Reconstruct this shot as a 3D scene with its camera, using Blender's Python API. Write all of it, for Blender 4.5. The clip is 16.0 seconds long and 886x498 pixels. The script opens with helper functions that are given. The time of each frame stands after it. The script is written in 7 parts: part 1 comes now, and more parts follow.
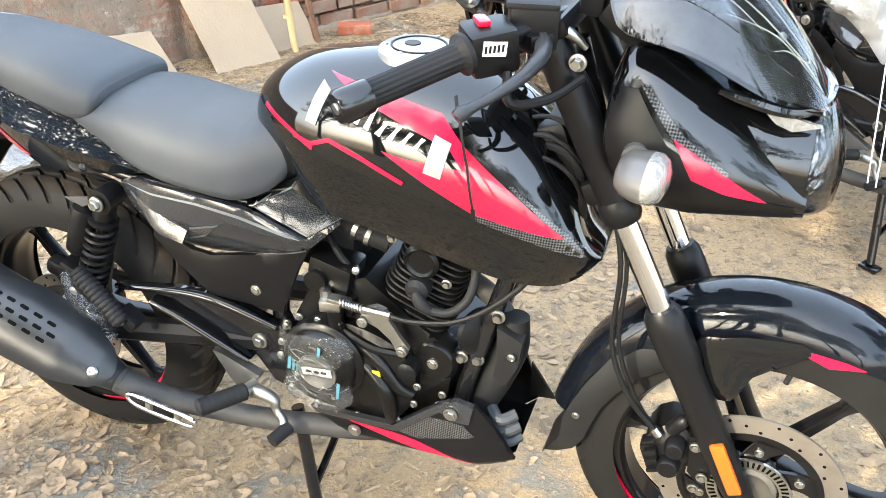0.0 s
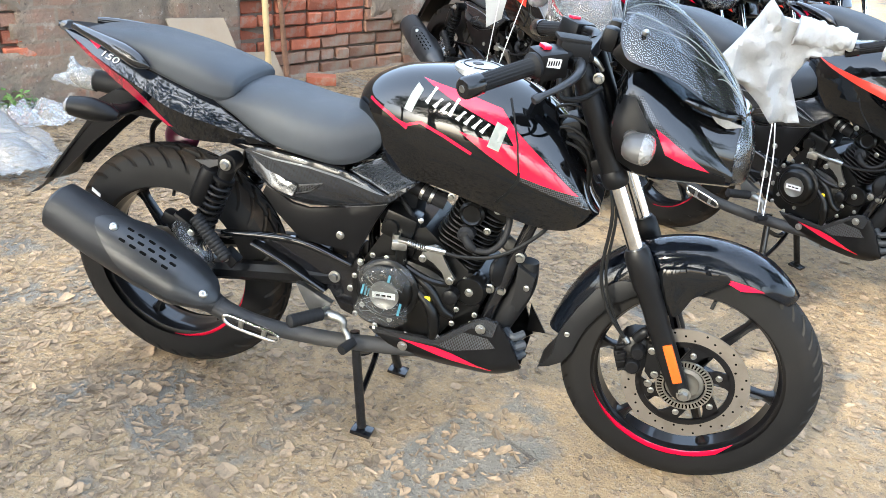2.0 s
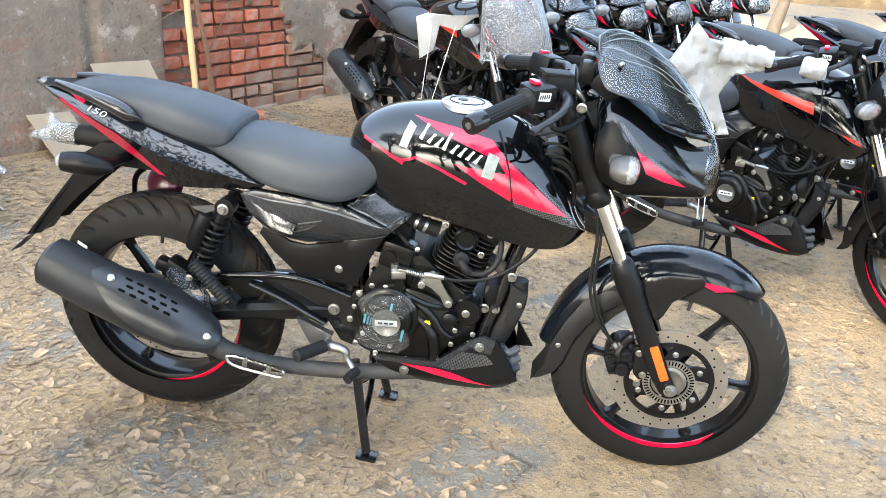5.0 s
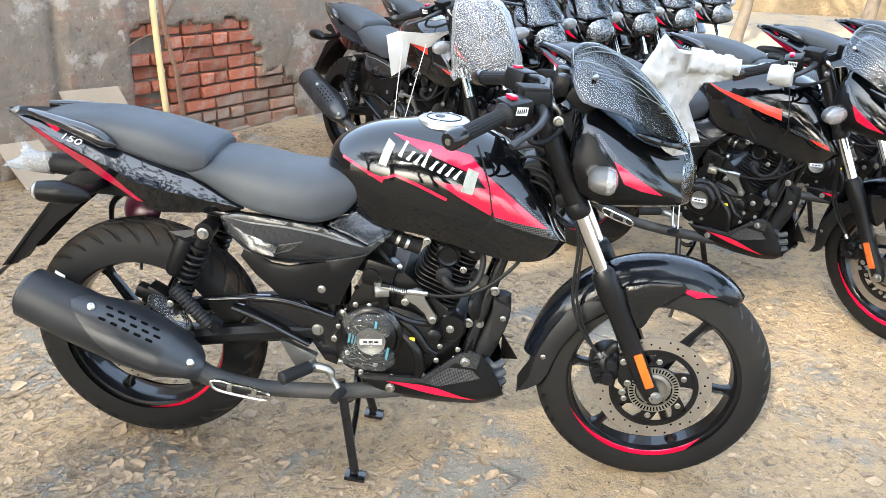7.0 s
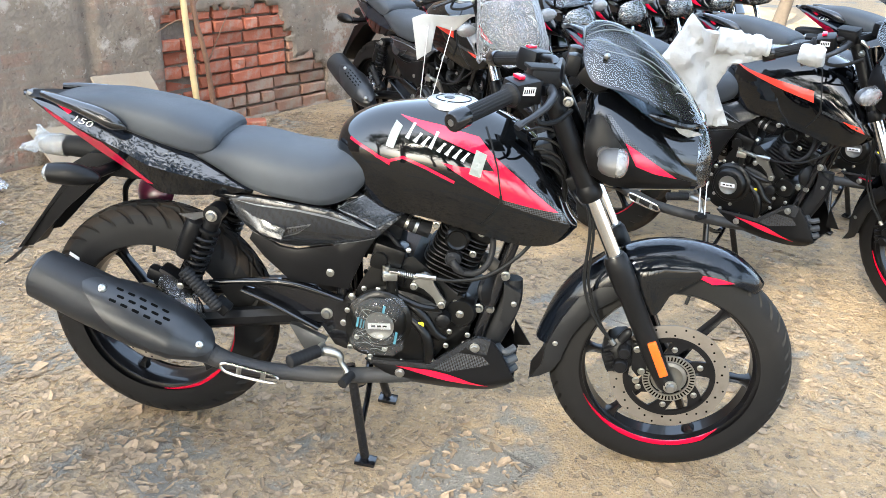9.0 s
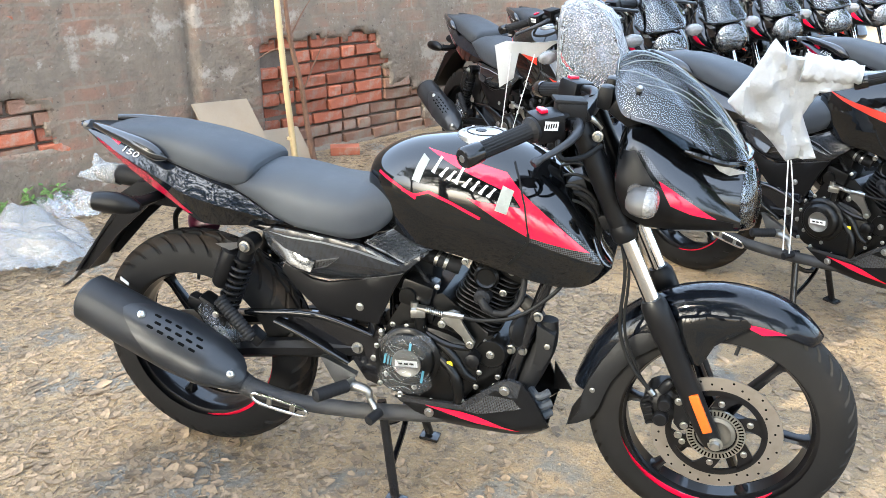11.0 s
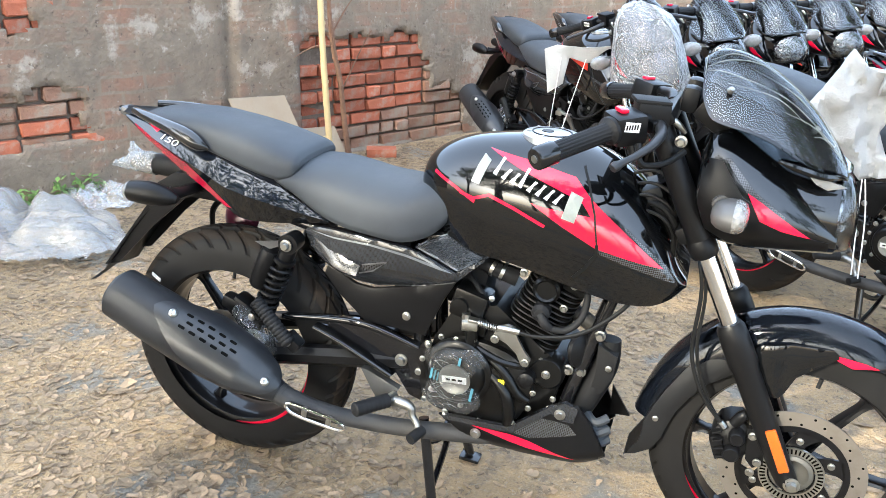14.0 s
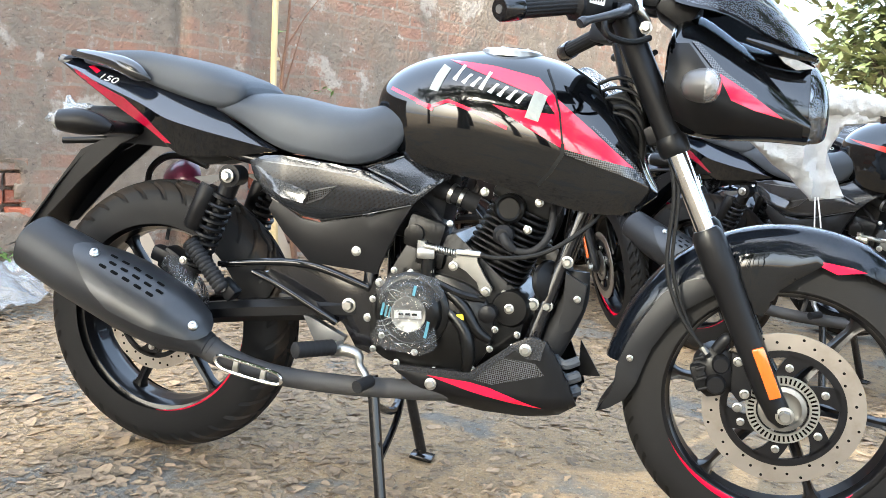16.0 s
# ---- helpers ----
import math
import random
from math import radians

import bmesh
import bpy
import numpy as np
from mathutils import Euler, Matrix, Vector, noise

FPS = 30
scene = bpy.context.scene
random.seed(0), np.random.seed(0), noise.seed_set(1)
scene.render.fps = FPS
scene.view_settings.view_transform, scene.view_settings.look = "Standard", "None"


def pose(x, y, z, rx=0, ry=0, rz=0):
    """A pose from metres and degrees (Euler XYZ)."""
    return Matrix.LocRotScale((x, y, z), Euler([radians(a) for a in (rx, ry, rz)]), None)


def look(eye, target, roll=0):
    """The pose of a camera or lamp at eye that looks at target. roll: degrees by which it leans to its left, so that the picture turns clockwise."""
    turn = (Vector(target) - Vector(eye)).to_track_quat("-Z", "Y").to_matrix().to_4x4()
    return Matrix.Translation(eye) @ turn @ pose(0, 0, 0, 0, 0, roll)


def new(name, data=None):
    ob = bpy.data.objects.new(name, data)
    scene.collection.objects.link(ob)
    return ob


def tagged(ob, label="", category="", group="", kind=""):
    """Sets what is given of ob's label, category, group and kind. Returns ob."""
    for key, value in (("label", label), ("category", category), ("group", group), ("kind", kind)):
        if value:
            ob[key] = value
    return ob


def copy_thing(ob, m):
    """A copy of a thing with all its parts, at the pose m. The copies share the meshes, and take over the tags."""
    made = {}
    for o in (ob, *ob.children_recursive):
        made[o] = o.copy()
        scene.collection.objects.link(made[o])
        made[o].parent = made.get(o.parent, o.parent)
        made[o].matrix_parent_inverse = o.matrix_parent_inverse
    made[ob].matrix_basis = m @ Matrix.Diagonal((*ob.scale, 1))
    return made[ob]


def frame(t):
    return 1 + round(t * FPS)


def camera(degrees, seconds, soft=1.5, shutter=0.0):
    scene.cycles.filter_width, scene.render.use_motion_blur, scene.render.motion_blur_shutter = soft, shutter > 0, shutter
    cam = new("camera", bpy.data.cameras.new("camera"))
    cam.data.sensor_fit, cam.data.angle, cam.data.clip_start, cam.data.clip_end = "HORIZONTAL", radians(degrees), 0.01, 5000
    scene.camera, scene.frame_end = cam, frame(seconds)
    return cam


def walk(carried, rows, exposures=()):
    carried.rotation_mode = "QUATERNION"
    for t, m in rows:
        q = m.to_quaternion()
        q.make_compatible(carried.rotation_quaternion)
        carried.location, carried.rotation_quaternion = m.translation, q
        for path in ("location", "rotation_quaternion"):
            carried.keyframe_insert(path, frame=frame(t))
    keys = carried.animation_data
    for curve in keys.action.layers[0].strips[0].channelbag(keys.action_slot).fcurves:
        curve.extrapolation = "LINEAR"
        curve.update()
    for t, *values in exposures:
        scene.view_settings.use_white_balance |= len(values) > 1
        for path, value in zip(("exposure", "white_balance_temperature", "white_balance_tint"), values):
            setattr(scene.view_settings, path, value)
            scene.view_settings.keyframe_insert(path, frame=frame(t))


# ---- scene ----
cam = camera(56.5, 16.0, soft=0.7)
PATH = [
    (0, (1.2369, -1.1201, 1.3155), (0.6542, 0.3953, 0.3565), -1.2),
    (0.5, (1.1687, -1.3823, 1.3240), (0.6674, 0.1859, 0.4045), 1.2),
    (1, (1.1566, -1.5686, 1.3607), (0.6928, 0.0548, 0.5205), 3.7),
    (1.5, (1.1947, -1.6762, 1.3626), (0.7366, -0.0407, 0.5432), 4.8),
    (2, (1.1408, -1.7923, 1.3551), (0.7559, -0.1289, 0.5535), 5.6),
    (2.5, (1.0152, -1.8558, 1.3768), (0.7380, -0.1633, 0.5931), 5.1),
    (3, (0.9746, -1.8852, 1.3730), (0.7569, -0.1856, 0.5847), 5.3),
    (3.5, (0.9676, -1.8937, 1.3758), (0.7852, -0.1836, 0.6026), 5.6),
    (4, (0.9690, -1.9032, 1.3740), (0.8180, -0.1830, 0.6167), 5.3),
    (4.2, (0.9664, -1.9101, 1.3834), (0.7955, -0.1900, 0.6299), 4.6),
    (6.3, (0.9212, -1.9491, 1.3956), (0.7671, -0.2030, 0.6997), 3.0),
    (6.5, (0.9262, -1.9463, 1.3938), (0.7899, -0.1969, 0.7044), 3.0),
    (7, (0.9273, -1.9409, 1.3938), (0.8012, -0.1949, 0.6931), 2.8),
    (7.5, (0.9292, -1.9433, 1.4013), (0.7885, -0.1984, 0.7006), 2.8),
    (8, (0.9316, -1.9444, 1.3909), (0.7783, -0.1980, 0.6940), 2.8),
    (8.5, (0.9516, -1.9333, 1.3938), (0.8028, -0.1853, 0.7006), 2.7),
    (9, (0.9992, -1.9065, 1.3787), (0.7846, -0.1818, 0.6460), 2.0),
    (9.5, (1.0807, -1.8456, 1.3872), (0.7441, -0.1381, 0.6592), 1.2),
    (9.7, (1.1182, -1.8273, 1.3909), (0.7207, -0.1314, 0.6686), 0.9),
    (11.8, (1.2043, -1.7879, 1.3881), (0.7082, -0.1018, 0.7054), 0.1),
    (12, (1.2063, -1.7881, 1.3890), (0.7216, -0.1001, 0.7006), 0.2),
    (12.5, (1.2086, -1.7973, 1.3928), (0.7336, -0.1028, 0.7148), 0.6),
    (13, (1.1948, -1.7952, 1.3928), (0.6782, -0.1214, 0.6940), 1.1),
    (13.5, (1.1610, -1.7731, 1.3806), (0.6298, -0.1006, 0.6903), 1.7),
    (14, (1.0893, -1.6835, 1.3334), (0.5457, -0.0073, 0.6601), 2.0),
    (14.5, (1.0994, -1.6019, 1.1957), (0.5244, 0.0782, 0.5592), 1.9),
    (15, (1.1028, -1.6117, 0.9864), (0.5545, 0.1319, 0.5205), 2.0),
    (15.5, (1.0990, -1.6631, 0.8034), (0.5618, 0.1224, 0.5196), 2.6),
    (16, (1.0933, -1.6921, 0.7619), (0.6224, 0.1179, 0.5187), 3.5),
]
EXPOSURE, KELVIN, TINT = 2.25, 5760, 4
walk(cam, [(t, look(eye, target, roll)) for t, eye, target, roll in PATH], exposures=[(0.0, EXPOSURE + 0.45, KELVIN + 400, TINT), (1.0, EXPOSURE + 0.13, KELVIN + 150, TINT), (2.0, EXPOSURE - 0.02, KELVIN, TINT), (13.0, EXPOSURE - 0.02, KELVIN, TINT), (16.0, EXPOSURE + 0.05, KELVIN, TINT)])

# ---- light ----
world = bpy.data.worlds.new("sky")
scene.world = world
world.use_nodes = True
wn = world.node_tree.nodes
sky = wn.new("ShaderNodeTexSky")
sky.sky_type = "NISHITA"
sky.sun_disc = False
sky.sun_elevation = radians(31.0)
sky.sun_rotation = radians(202.7)
sky.air_density, sky.dust_density = 1.0, 5.0
# an even pale haze lies over the whole sky
haze = wn.new("ShaderNodeMix")
haze.data_type, haze.blend_type = "RGBA", "ADD"
haze.inputs[0].default_value = 1.0
haze.inputs[7].default_value = (3.2, 3.4, 3.75, 1)
world.node_tree.links.new(sky.outputs[0], haze.inputs[6])
world.node_tree.links.new(haze.outputs[2], wn["Background"].inputs[0])
wn["Background"].inputs[1].default_value = 0.15
sun = new("sun", bpy.data.lights.new("sun", "SUN"))
sun.data.energy, sun.data.angle, sun.data.color = 4.8, radians(1.6), (1.0, 0.85, 0.64)
SUN_FROM = Vector((-0.33, -0.79, 0.515))
sun.matrix_world = look(SUN_FROM * 20, (0, 0, 0))


# ---- materials ----
def mat(name, color, rough=0.5, metal=0.0, coat=0.0, vary=0.15, grain=40.0, bump=0.0, bump_scale=300.0, second=None, spot=0.0, spot_scale=6.0, transmission=0.0, ior=1.45, alpha=1.0, rough_vary=0.1, spec=0.5, per_object=0.0, island=0.0):
    """A procedural surface: base colour with fine grain, larger stains of a second colour, and fine relief."""
    m = bpy.data.materials.new(name)
    m.use_nodes = True
    nt = m.node_tree
    n, ln = nt.nodes, nt.links
    p = n["Principled BSDF"]
    p.inputs["Metallic"].default_value = metal
    p.inputs["IOR"].default_value = ior
    p.inputs["Coat Weight"].default_value = coat
    p.inputs["Coat Roughness"].default_value = 0.03
    p.inputs["Coat IOR"].default_value = 1.55
    p.inputs["Specular IOR Level"].default_value = spec
    p.inputs["Transmission Weight"].default_value = transmission
    p.inputs["Alpha"].default_value = alpha
    co = n.new("ShaderNodeTexCoord")
    fine = n.new("ShaderNodeTexNoise")
    fine.inputs["Scale"].default_value = grain
    fine.inputs["Detail"].default_value = 6
    ln.new(co.outputs["Object"], fine.inputs["Vector"])
    lo = [c * (1 - vary) for c in color]
    hi = [min(1, c * (1 + vary)) for c in color]
    mix = n.new("ShaderNodeMix")
    mix.data_type = "RGBA"
    mix.inputs[6].default_value = (*lo, 1)
    mix.inputs[7].default_value = (*hi, 1)
    ln.new(fine.outputs["Fac"], mix.inputs[0])
    out = mix.outputs[2]
    if second is not None:
        big = n.new("ShaderNodeTexNoise")
        big.inputs["Scale"].default_value = spot_scale
        big.inputs["Detail"].default_value = 8
        big.inputs["Roughness"].default_value = 0.62
        ln.new(co.outputs["Object"], big.inputs["Vector"])
        ramp = n.new("ShaderNodeValToRGB")
        ramp.color_ramp.elements[0].position = 0.62 - 0.3 * spot
        ramp.color_ramp.elements[1].position = 0.72 - 0.2 * spot
        ln.new(big.outputs["Fac"], ramp.inputs[0])
        mix2 = n.new("ShaderNodeMix")
        mix2.data_type = "RGBA"
        ln.new(ramp.outputs[0], mix2.inputs[0])
        ln.new(out, mix2.inputs[6])
        mix2.inputs[7].default_value = (*second, 1)
        out = mix2.outputs[2]
    if per_object or island:
        if per_object:
            info = n.new("ShaderNodeObjectInfo")
            rnd = info.outputs["Random"]
        else:
            info = n.new("ShaderNodeNewGeometry")
            rnd = info.outputs["Random Per Island"]
        amount = per_object or island
        rng = n.new("ShaderNodeMapRange")
        rng.inputs["To Min"].default_value = 1 - amount
        rng.inputs["To Max"].default_value = 1 + amount
        ln.new(rnd, rng.inputs["Value"])
        mul = n.new("ShaderNodeMix")
        mul.data_type, mul.blend_type = "RGBA", "MULTIPLY"
        mul.inputs[0].default_value = 1
        ln.new(out, mul.inputs[6])
        ln.new(rng.outputs[0], mul.inputs[7])
        out = mul.outputs[2]
    ln.new(out, p.inputs["Base Color"])
    rr = n.new("ShaderNodeMapRange")
    rr.inputs["To Min"].default_value = max(0.0, rough * (1 - rough_vary))
    rr.inputs["To Max"].default_value = min(1.0, rough * (1 + rough_vary))
    ln.new(fine.outputs["Fac"], rr.inputs["Value"])
    ln.new(rr.outputs[0], p.inputs["Roughness"])
    if bump:
        bn = n.new("ShaderNodeTexNoise")
        bn.inputs["Scale"].default_value = bump_scale
        bn.inputs["Detail"].default_value = 4
        ln.new(co.outputs["Object"], bn.inputs["Vector"])
        b = n.new("ShaderNodeBump")
        b.inputs["Strength"].default_value = bump
        b.inputs["Distance"].default_value = 0.4 / bump_scale * 3
        ln.new(bn.outputs["Fac"], b.inputs["Height"])
        ln.new(b.outputs[0], p.inputs["Normal"])
    return m


def carbon(name, dark, light, size, coat):
    """Printed carbon weave under lacquer."""
    m = mat(name, dark, 0.16, coat=coat, spec=0.3)
    nt = m.node_tree
    p = nt.nodes["Principled BSDF"]
    co = nt.nodes.new("ShaderNodeTexCoord")
    ck = nt.nodes.new("ShaderNodeTexChecker")
    ck.inputs["Scale"].default_value = 1 / size
    ck.inputs["Color1"].default_value = (*dark, 1)
    ck.inputs["Color2"].default_value = (*light, 1)
    p.inputs["Coat Roughness"].default_value = 0.14
    rot = nt.nodes.new("ShaderNodeMapping")
    rot.inputs["Rotation"].default_value = (0.013, radians(38), 0.01)
    rot.inputs["Location"].default_value = (0.0, 0.5, 0.0)
    rot.inputs["Scale"].default_value = (1, 0.02, 1)
    nt.links.new(co.outputs["Object"], rot.inputs[0])
    nt.links.new(rot.outputs[0], ck.inputs["Vector"])
    nt.links.new(ck.outputs[0], p.inputs["Base Color"])
    return m


GLOSS = mat("gloss_black_paint", (0.0025, 0.0028, 0.0034), 0.06, coat=1.0, spec=0.03, vary=0.3, grain=400)
GLOSS_BLUE = mat("dark_pearl_paint", (0.006, 0.008, 0.013), 0.06, coat=1.0, spec=0.08, vary=0.3, grain=500)
CARBON = carbon("carbon_print", (0.012, 0.013, 0.015), (0.021, 0.0225, 0.026), 0.0019, 0.7)
CARBON_BIG = carbon("carbon_dots", (0.006, 0.006, 0.007), (0.052, 0.053, 0.056), 0.0028, 0.7)
GRABRAIL = mat("smooth_rail_paint", (0.012, 0.012, 0.013), 0.2, coat=0.8, vary=0.2, grain=120, spec=0.2)
SATIN = mat("satin_black_plastic", (0.0045, 0.0045, 0.005), 0.38, vary=0.25, grain=90, bump=0.05, bump_scale=900, spec=0.22)
MATTE = mat("matte_black_plastic", (0.009, 0.009, 0.0095), 0.6, vary=0.2, grain=60, bump=0.12, bump_scale=1200, spec=0.18)
FLAP_PLASTIC = mat("dark_grey_flap_plastic", (0.008, 0.0083, 0.0092), 0.5, vary=0.2, grain=60, bump=0.1, bump_scale=900, spec=0.3)
LEVER = mat("dark_grey_lever_coat", (0.022, 0.023, 0.026), 0.32, vary=0.15, grain=60, spec=0.4)
FRAME = mat("black_enamel", (0.006, 0.006, 0.007), 0.2, coat=0.45, vary=0.3, grain=60, spec=0.25)
SHIELD = mat("satin_shield_coat", (0.015, 0.016, 0.018), 0.30, vary=0.2, grain=40, bump=0.06, bump_scale=800, spec=0.5)
EXHAUST = mat("matte_exhaust_coat", (0.017, 0.0178, 0.020), 0.45, vary=0.2, grain=30, bump=0.08, bump_scale=700, spec=0.3)
PIPE = mat("grey_pipe_coat", (0.030, 0.0285, 0.0275), 0.65, vary=0.25, grain=40, bump=0.2, bump_scale=500, second=(0.045, 0.040, 0.036), spot=0.2, spot_scale=12)
VINYL = mat("seat_vinyl", (0.036, 0.040, 0.046), 0.55, vary=0.12, grain=30, bump=0.25, bump_scale=1500, rough_vary=0.15, spec=0.3)
GREY_EDGE = mat("pale_grey_stripe", (0.13, 0.135, 0.14), 0.35, coat=0.3, vary=0.1, grain=80)
TREAD = mat("dusty_tread_rubber", (0.019, 0.0155, 0.0128), 0.8, vary=0.4, grain=40, bump=0.12, bump_scale=500, second=(0.034, 0.025, 0.018), spot=0.3, spot_scale=14, spec=0.15)
RUBBER = mat("tyre_rubber", (0.0070, 0.0067, 0.0066), 0.62, vary=0.3, grain=25, bump=0.1, bump_scale=600, second=(0.010, 0.009, 0.0085), spot=0.08, spot_scale=9, spec=0.2)
GRIPR = mat("grip_rubber", (0.011, 0.011, 0.0118), 0.6, vary=0.2, grain=60, bump=0.2, bump_scale=900, spec=0.2)
ALLOY = mat("black_alloy", (0.0035, 0.0035, 0.0042), 0.3, coat=0.3, vary=0.3, grain=50, spec=0.2)
ENGINE = mat("black_engine_paint", (0.0035, 0.0035, 0.0035), 0.3, coat=0.12, vary=0.3, grain=80, bump=0.08, bump_scale=700, spec=0.22)
FIN = mat("black_cylinder_fins", (0.005, 0.005, 0.005), 0.5, vary=0.3, grain=80, bump=0.15, bump_scale=600, spec=0.2)
CHROME = mat("chrome", (0.72, 0.72, 0.72), 0.1, metal=1.0, vary=0.04, grain=60)
CAP_FILM = mat("filmed_cap_metal", (0.36, 0.375, 0.39), 0.30, metal=0.7, vary=0.3, grain=30)
STEEL = mat("zinc_steel", (0.42, 0.42, 0.40), 0.3, metal=1.0, vary=0.15, grain=70)
ALU = mat("cast_aluminium", (0.24, 0.236, 0.222), 0.38, metal=0.9, vary=0.15, grain=60, bump=0.1, bump_scale=500)
DISC = mat("brushed_disc_steel", (0.215, 0.192, 0.166), 0.45, metal=0.75, vary=0.12, grain=30, second=(0.185, 0.160, 0.135), spot=0.3, spot_scale=14)
RED = mat("red_vinyl", (0.58, 0.003, 0.030), 0.25, coat=0.9, vary=0.05, grain=60, spec=0.15)
RED2 = mat("orange_red_vinyl", (0.62, 0.03, 0.012), 0.35, coat=0.5, vary=0.05, grain=60)
WHITE = mat("white_vinyl", (0.62, 0.62, 0.61), 0.4, coat=0.3, vary=0.06, grain=40)
TAPE = mat("masking_film", (0.21, 0.225, 0.21), 0.35, vary=0.1, grain=30, bump=0.3, bump_scale=90)
CUP = mat("dusky_pink_plastic", (0.075, 0.007, 0.024), 0.35, vary=0.4, grain=30, coat=0.3)
AMBER = mat("amber_reflector", (0.46, 0.075, 0.005), 0.12, coat=1.0, vary=0.12, grain=200)
TAILRED = mat("red_tail_lens", (0.24, 0.002, 0.020), 0.08, coat=1.0, vary=0.15, grain=60)
LENS = mat("clear_lens", (0.95, 0.95, 0.95), 0.03, transmission=1.0, vary=0.0)
LENSW = mat("fluted_lens", (0.34, 0.335, 0.325), 0.1, transmission=0.5, coat=0.8, vary=0.25, grain=90, bump=0.5, bump_scale=130)
DARK_ALU = mat("dark_cast_metal", (0.10, 0.10, 0.10), 0.4, metal=0.7, vary=0.2, grain=50)
SMOKE = mat("grey_signal_shell", (0.065, 0.063, 0.062), 0.35, vary=0.12, grain=60, coat=0.2)


def clear(name, tint, rough, ior, wrinkle=0.0, scale=30.0, haze=0.0, bubbles=0.0):
    """A thin clear sheet: it lets light through and shines by its angle."""
    m = bpy.data.materials.new(name)
    m.use_nodes = True
    nt = m.node_tree
    n, ln = nt.nodes, nt.links
    n.remove(n["Principled BSDF"])
    tr, gl, mix, fr = n.new("ShaderNodeBsdfTransparent"), n.new("ShaderNodeBsdfGlossy"), n.new("ShaderNodeMixShader"), n.new("ShaderNodeFresnel")
    tr.inputs[0].default_value = (*tint, 1)
    gl.inputs["Roughness"].default_value = rough
    fr.inputs["IOR"].default_value = ior
    ln.new(fr.outputs[0], mix.inputs[0])
    ln.new(tr.outputs[0], mix.inputs[1])
    ln.new(gl.outputs[0], mix.inputs[2])
    out = mix.outputs[0]
    if wrinkle:
        co, nz, b = n.new("ShaderNodeTexCoord"), n.new("ShaderNodeTexNoise"), n.new("ShaderNodeBump")
        nz.inputs["Scale"].default_value, nz.inputs["Detail"].default_value, nz.inputs["Distortion"].default_value = scale, 2, 1.5
        b.inputs["Strength"].default_value, b.inputs["Distance"].default_value = wrinkle, 0.02
        ln.new(co.outputs["Object"], nz.inputs["Vector"])
        ln.new(nz.outputs["Fac"], b.inputs["Height"])
        if bubbles:
            vo, bb = n.new("ShaderNodeTexVoronoi"), n.new("ShaderNodeBump")
            vo.inputs["Scale"].default_value = bubbles
            bb.inputs["Strength"].default_value, bb.inputs["Distance"].default_value, bb.invert = 0.9, 0.006, True
            ln.new(co.outputs["Object"], vo.inputs["Vector"])
            ln.new(vo.outputs["Distance"], bb.inputs["Height"])
            ln.new(b.outputs[0], bb.inputs["Normal"])
            b = bb
        ln.new(b.outputs[0], gl.inputs["Normal"])
        ln.new(b.outputs[0], fr.inputs["Normal"])
    if haze:
        df, m2 = n.new("ShaderNodeBsdfDiffuse"), n.new("ShaderNodeMixShader")
        df.inputs[0].default_value = (0.8, 0.81, 0.82, 1)
        m2.inputs[0].default_value = haze
        ln.new(out, m2.inputs[1])
        ln.new(df.outputs[0], m2.inputs[2])
        out = m2.outputs[0]
    ln.new(out, n["Material Output"].inputs[0])
    return m


SCREEN = clear("tinted_screen", (0.50, 0.53, 0.55), 0.012, 1.6)
FILM = clear("clear_plastic_film", (0.93, 0.945, 0.96), 0.04, 1.5, 1.0, 26, 0.025)
FILM_THIN = clear("thin_clear_film", (0.97, 0.975, 0.98), 0.03, 1.35, 0.03, 6, 0.012)
LAMP_GLASS = clear("lamp_glass", (0.94, 0.95, 0.96), 0.01, 1.55, 0.03, 20, 0.004)
FACET = mat("faceted_reflector", (0.30, 0.31, 0.32), 0.12, metal=1.0, vary=0.6, grain=45, bump=0.7, bump_scale=60)
HOLE = mat("dark_hole", (0.002, 0.002, 0.002), 0.9, spec=0.1)
BLUEFILM = mat("blue_film_print", (0.06, 0.17, 0.22), 0.3, vary=0.2, grain=40)
CABLE = mat("cable_sheath", (0.005, 0.005, 0.005), 0.5, vary=0.2, grain=100, spec=0.25)
YELLOW = mat("yellow_sticker", (0.75, 0.58, 0.02), 0.4, vary=0.08, grain=60)
FABRIC = mat("white_wrap_foam", (0.37, 0.368, 0.355), 0.75, vary=0.06, grain=25, bump=0.3, bump_scale=120)
MESHBAG = clear("bubble_wrap", (0.90, 0.85, 0.87), 0.36, 1.5, 0.8, 22, 0.19, 70)
STRING = mat("white_string", (0.75, 0.74, 0.70), 0.8, vary=0.1)
POLY = clear("pale_plastic_sheet", (0.85, 0.88, 0.9), 0.2, 1.5, 0.8, 18, 0.2)

BRICK = mat("red_brick", (0.34, 0.105, 0.055), 0.9, vary=0.3, grain=18, bump=0.5, bump_scale=90, second=(0.30, 0.20, 0.15), spot=0.25, spot_scale=9, per_object=0.28)
BRICK_DULL = mat("weathered_brick", (0.26, 0.14, 0.09), 0.92, vary=0.25, grain=16, bump=0.5, bump_scale=80, second=(0.26, 0.20, 0.15), spot=0.45, spot_scale=8, per_object=0.2)
MORTAR = mat("dark_mortar", (0.14, 0.11, 0.085), 0.95, vary=0.3, grain=25, bump=0.6, bump_scale=60)
CONCRETE = mat("weathered_concrete", (0.30, 0.275, 0.24), 0.9, vary=0.22, grain=7, bump=0.5, bump_scale=45, second=(0.20, 0.165, 0.13), spot=0.35, spot_scale=3.5)
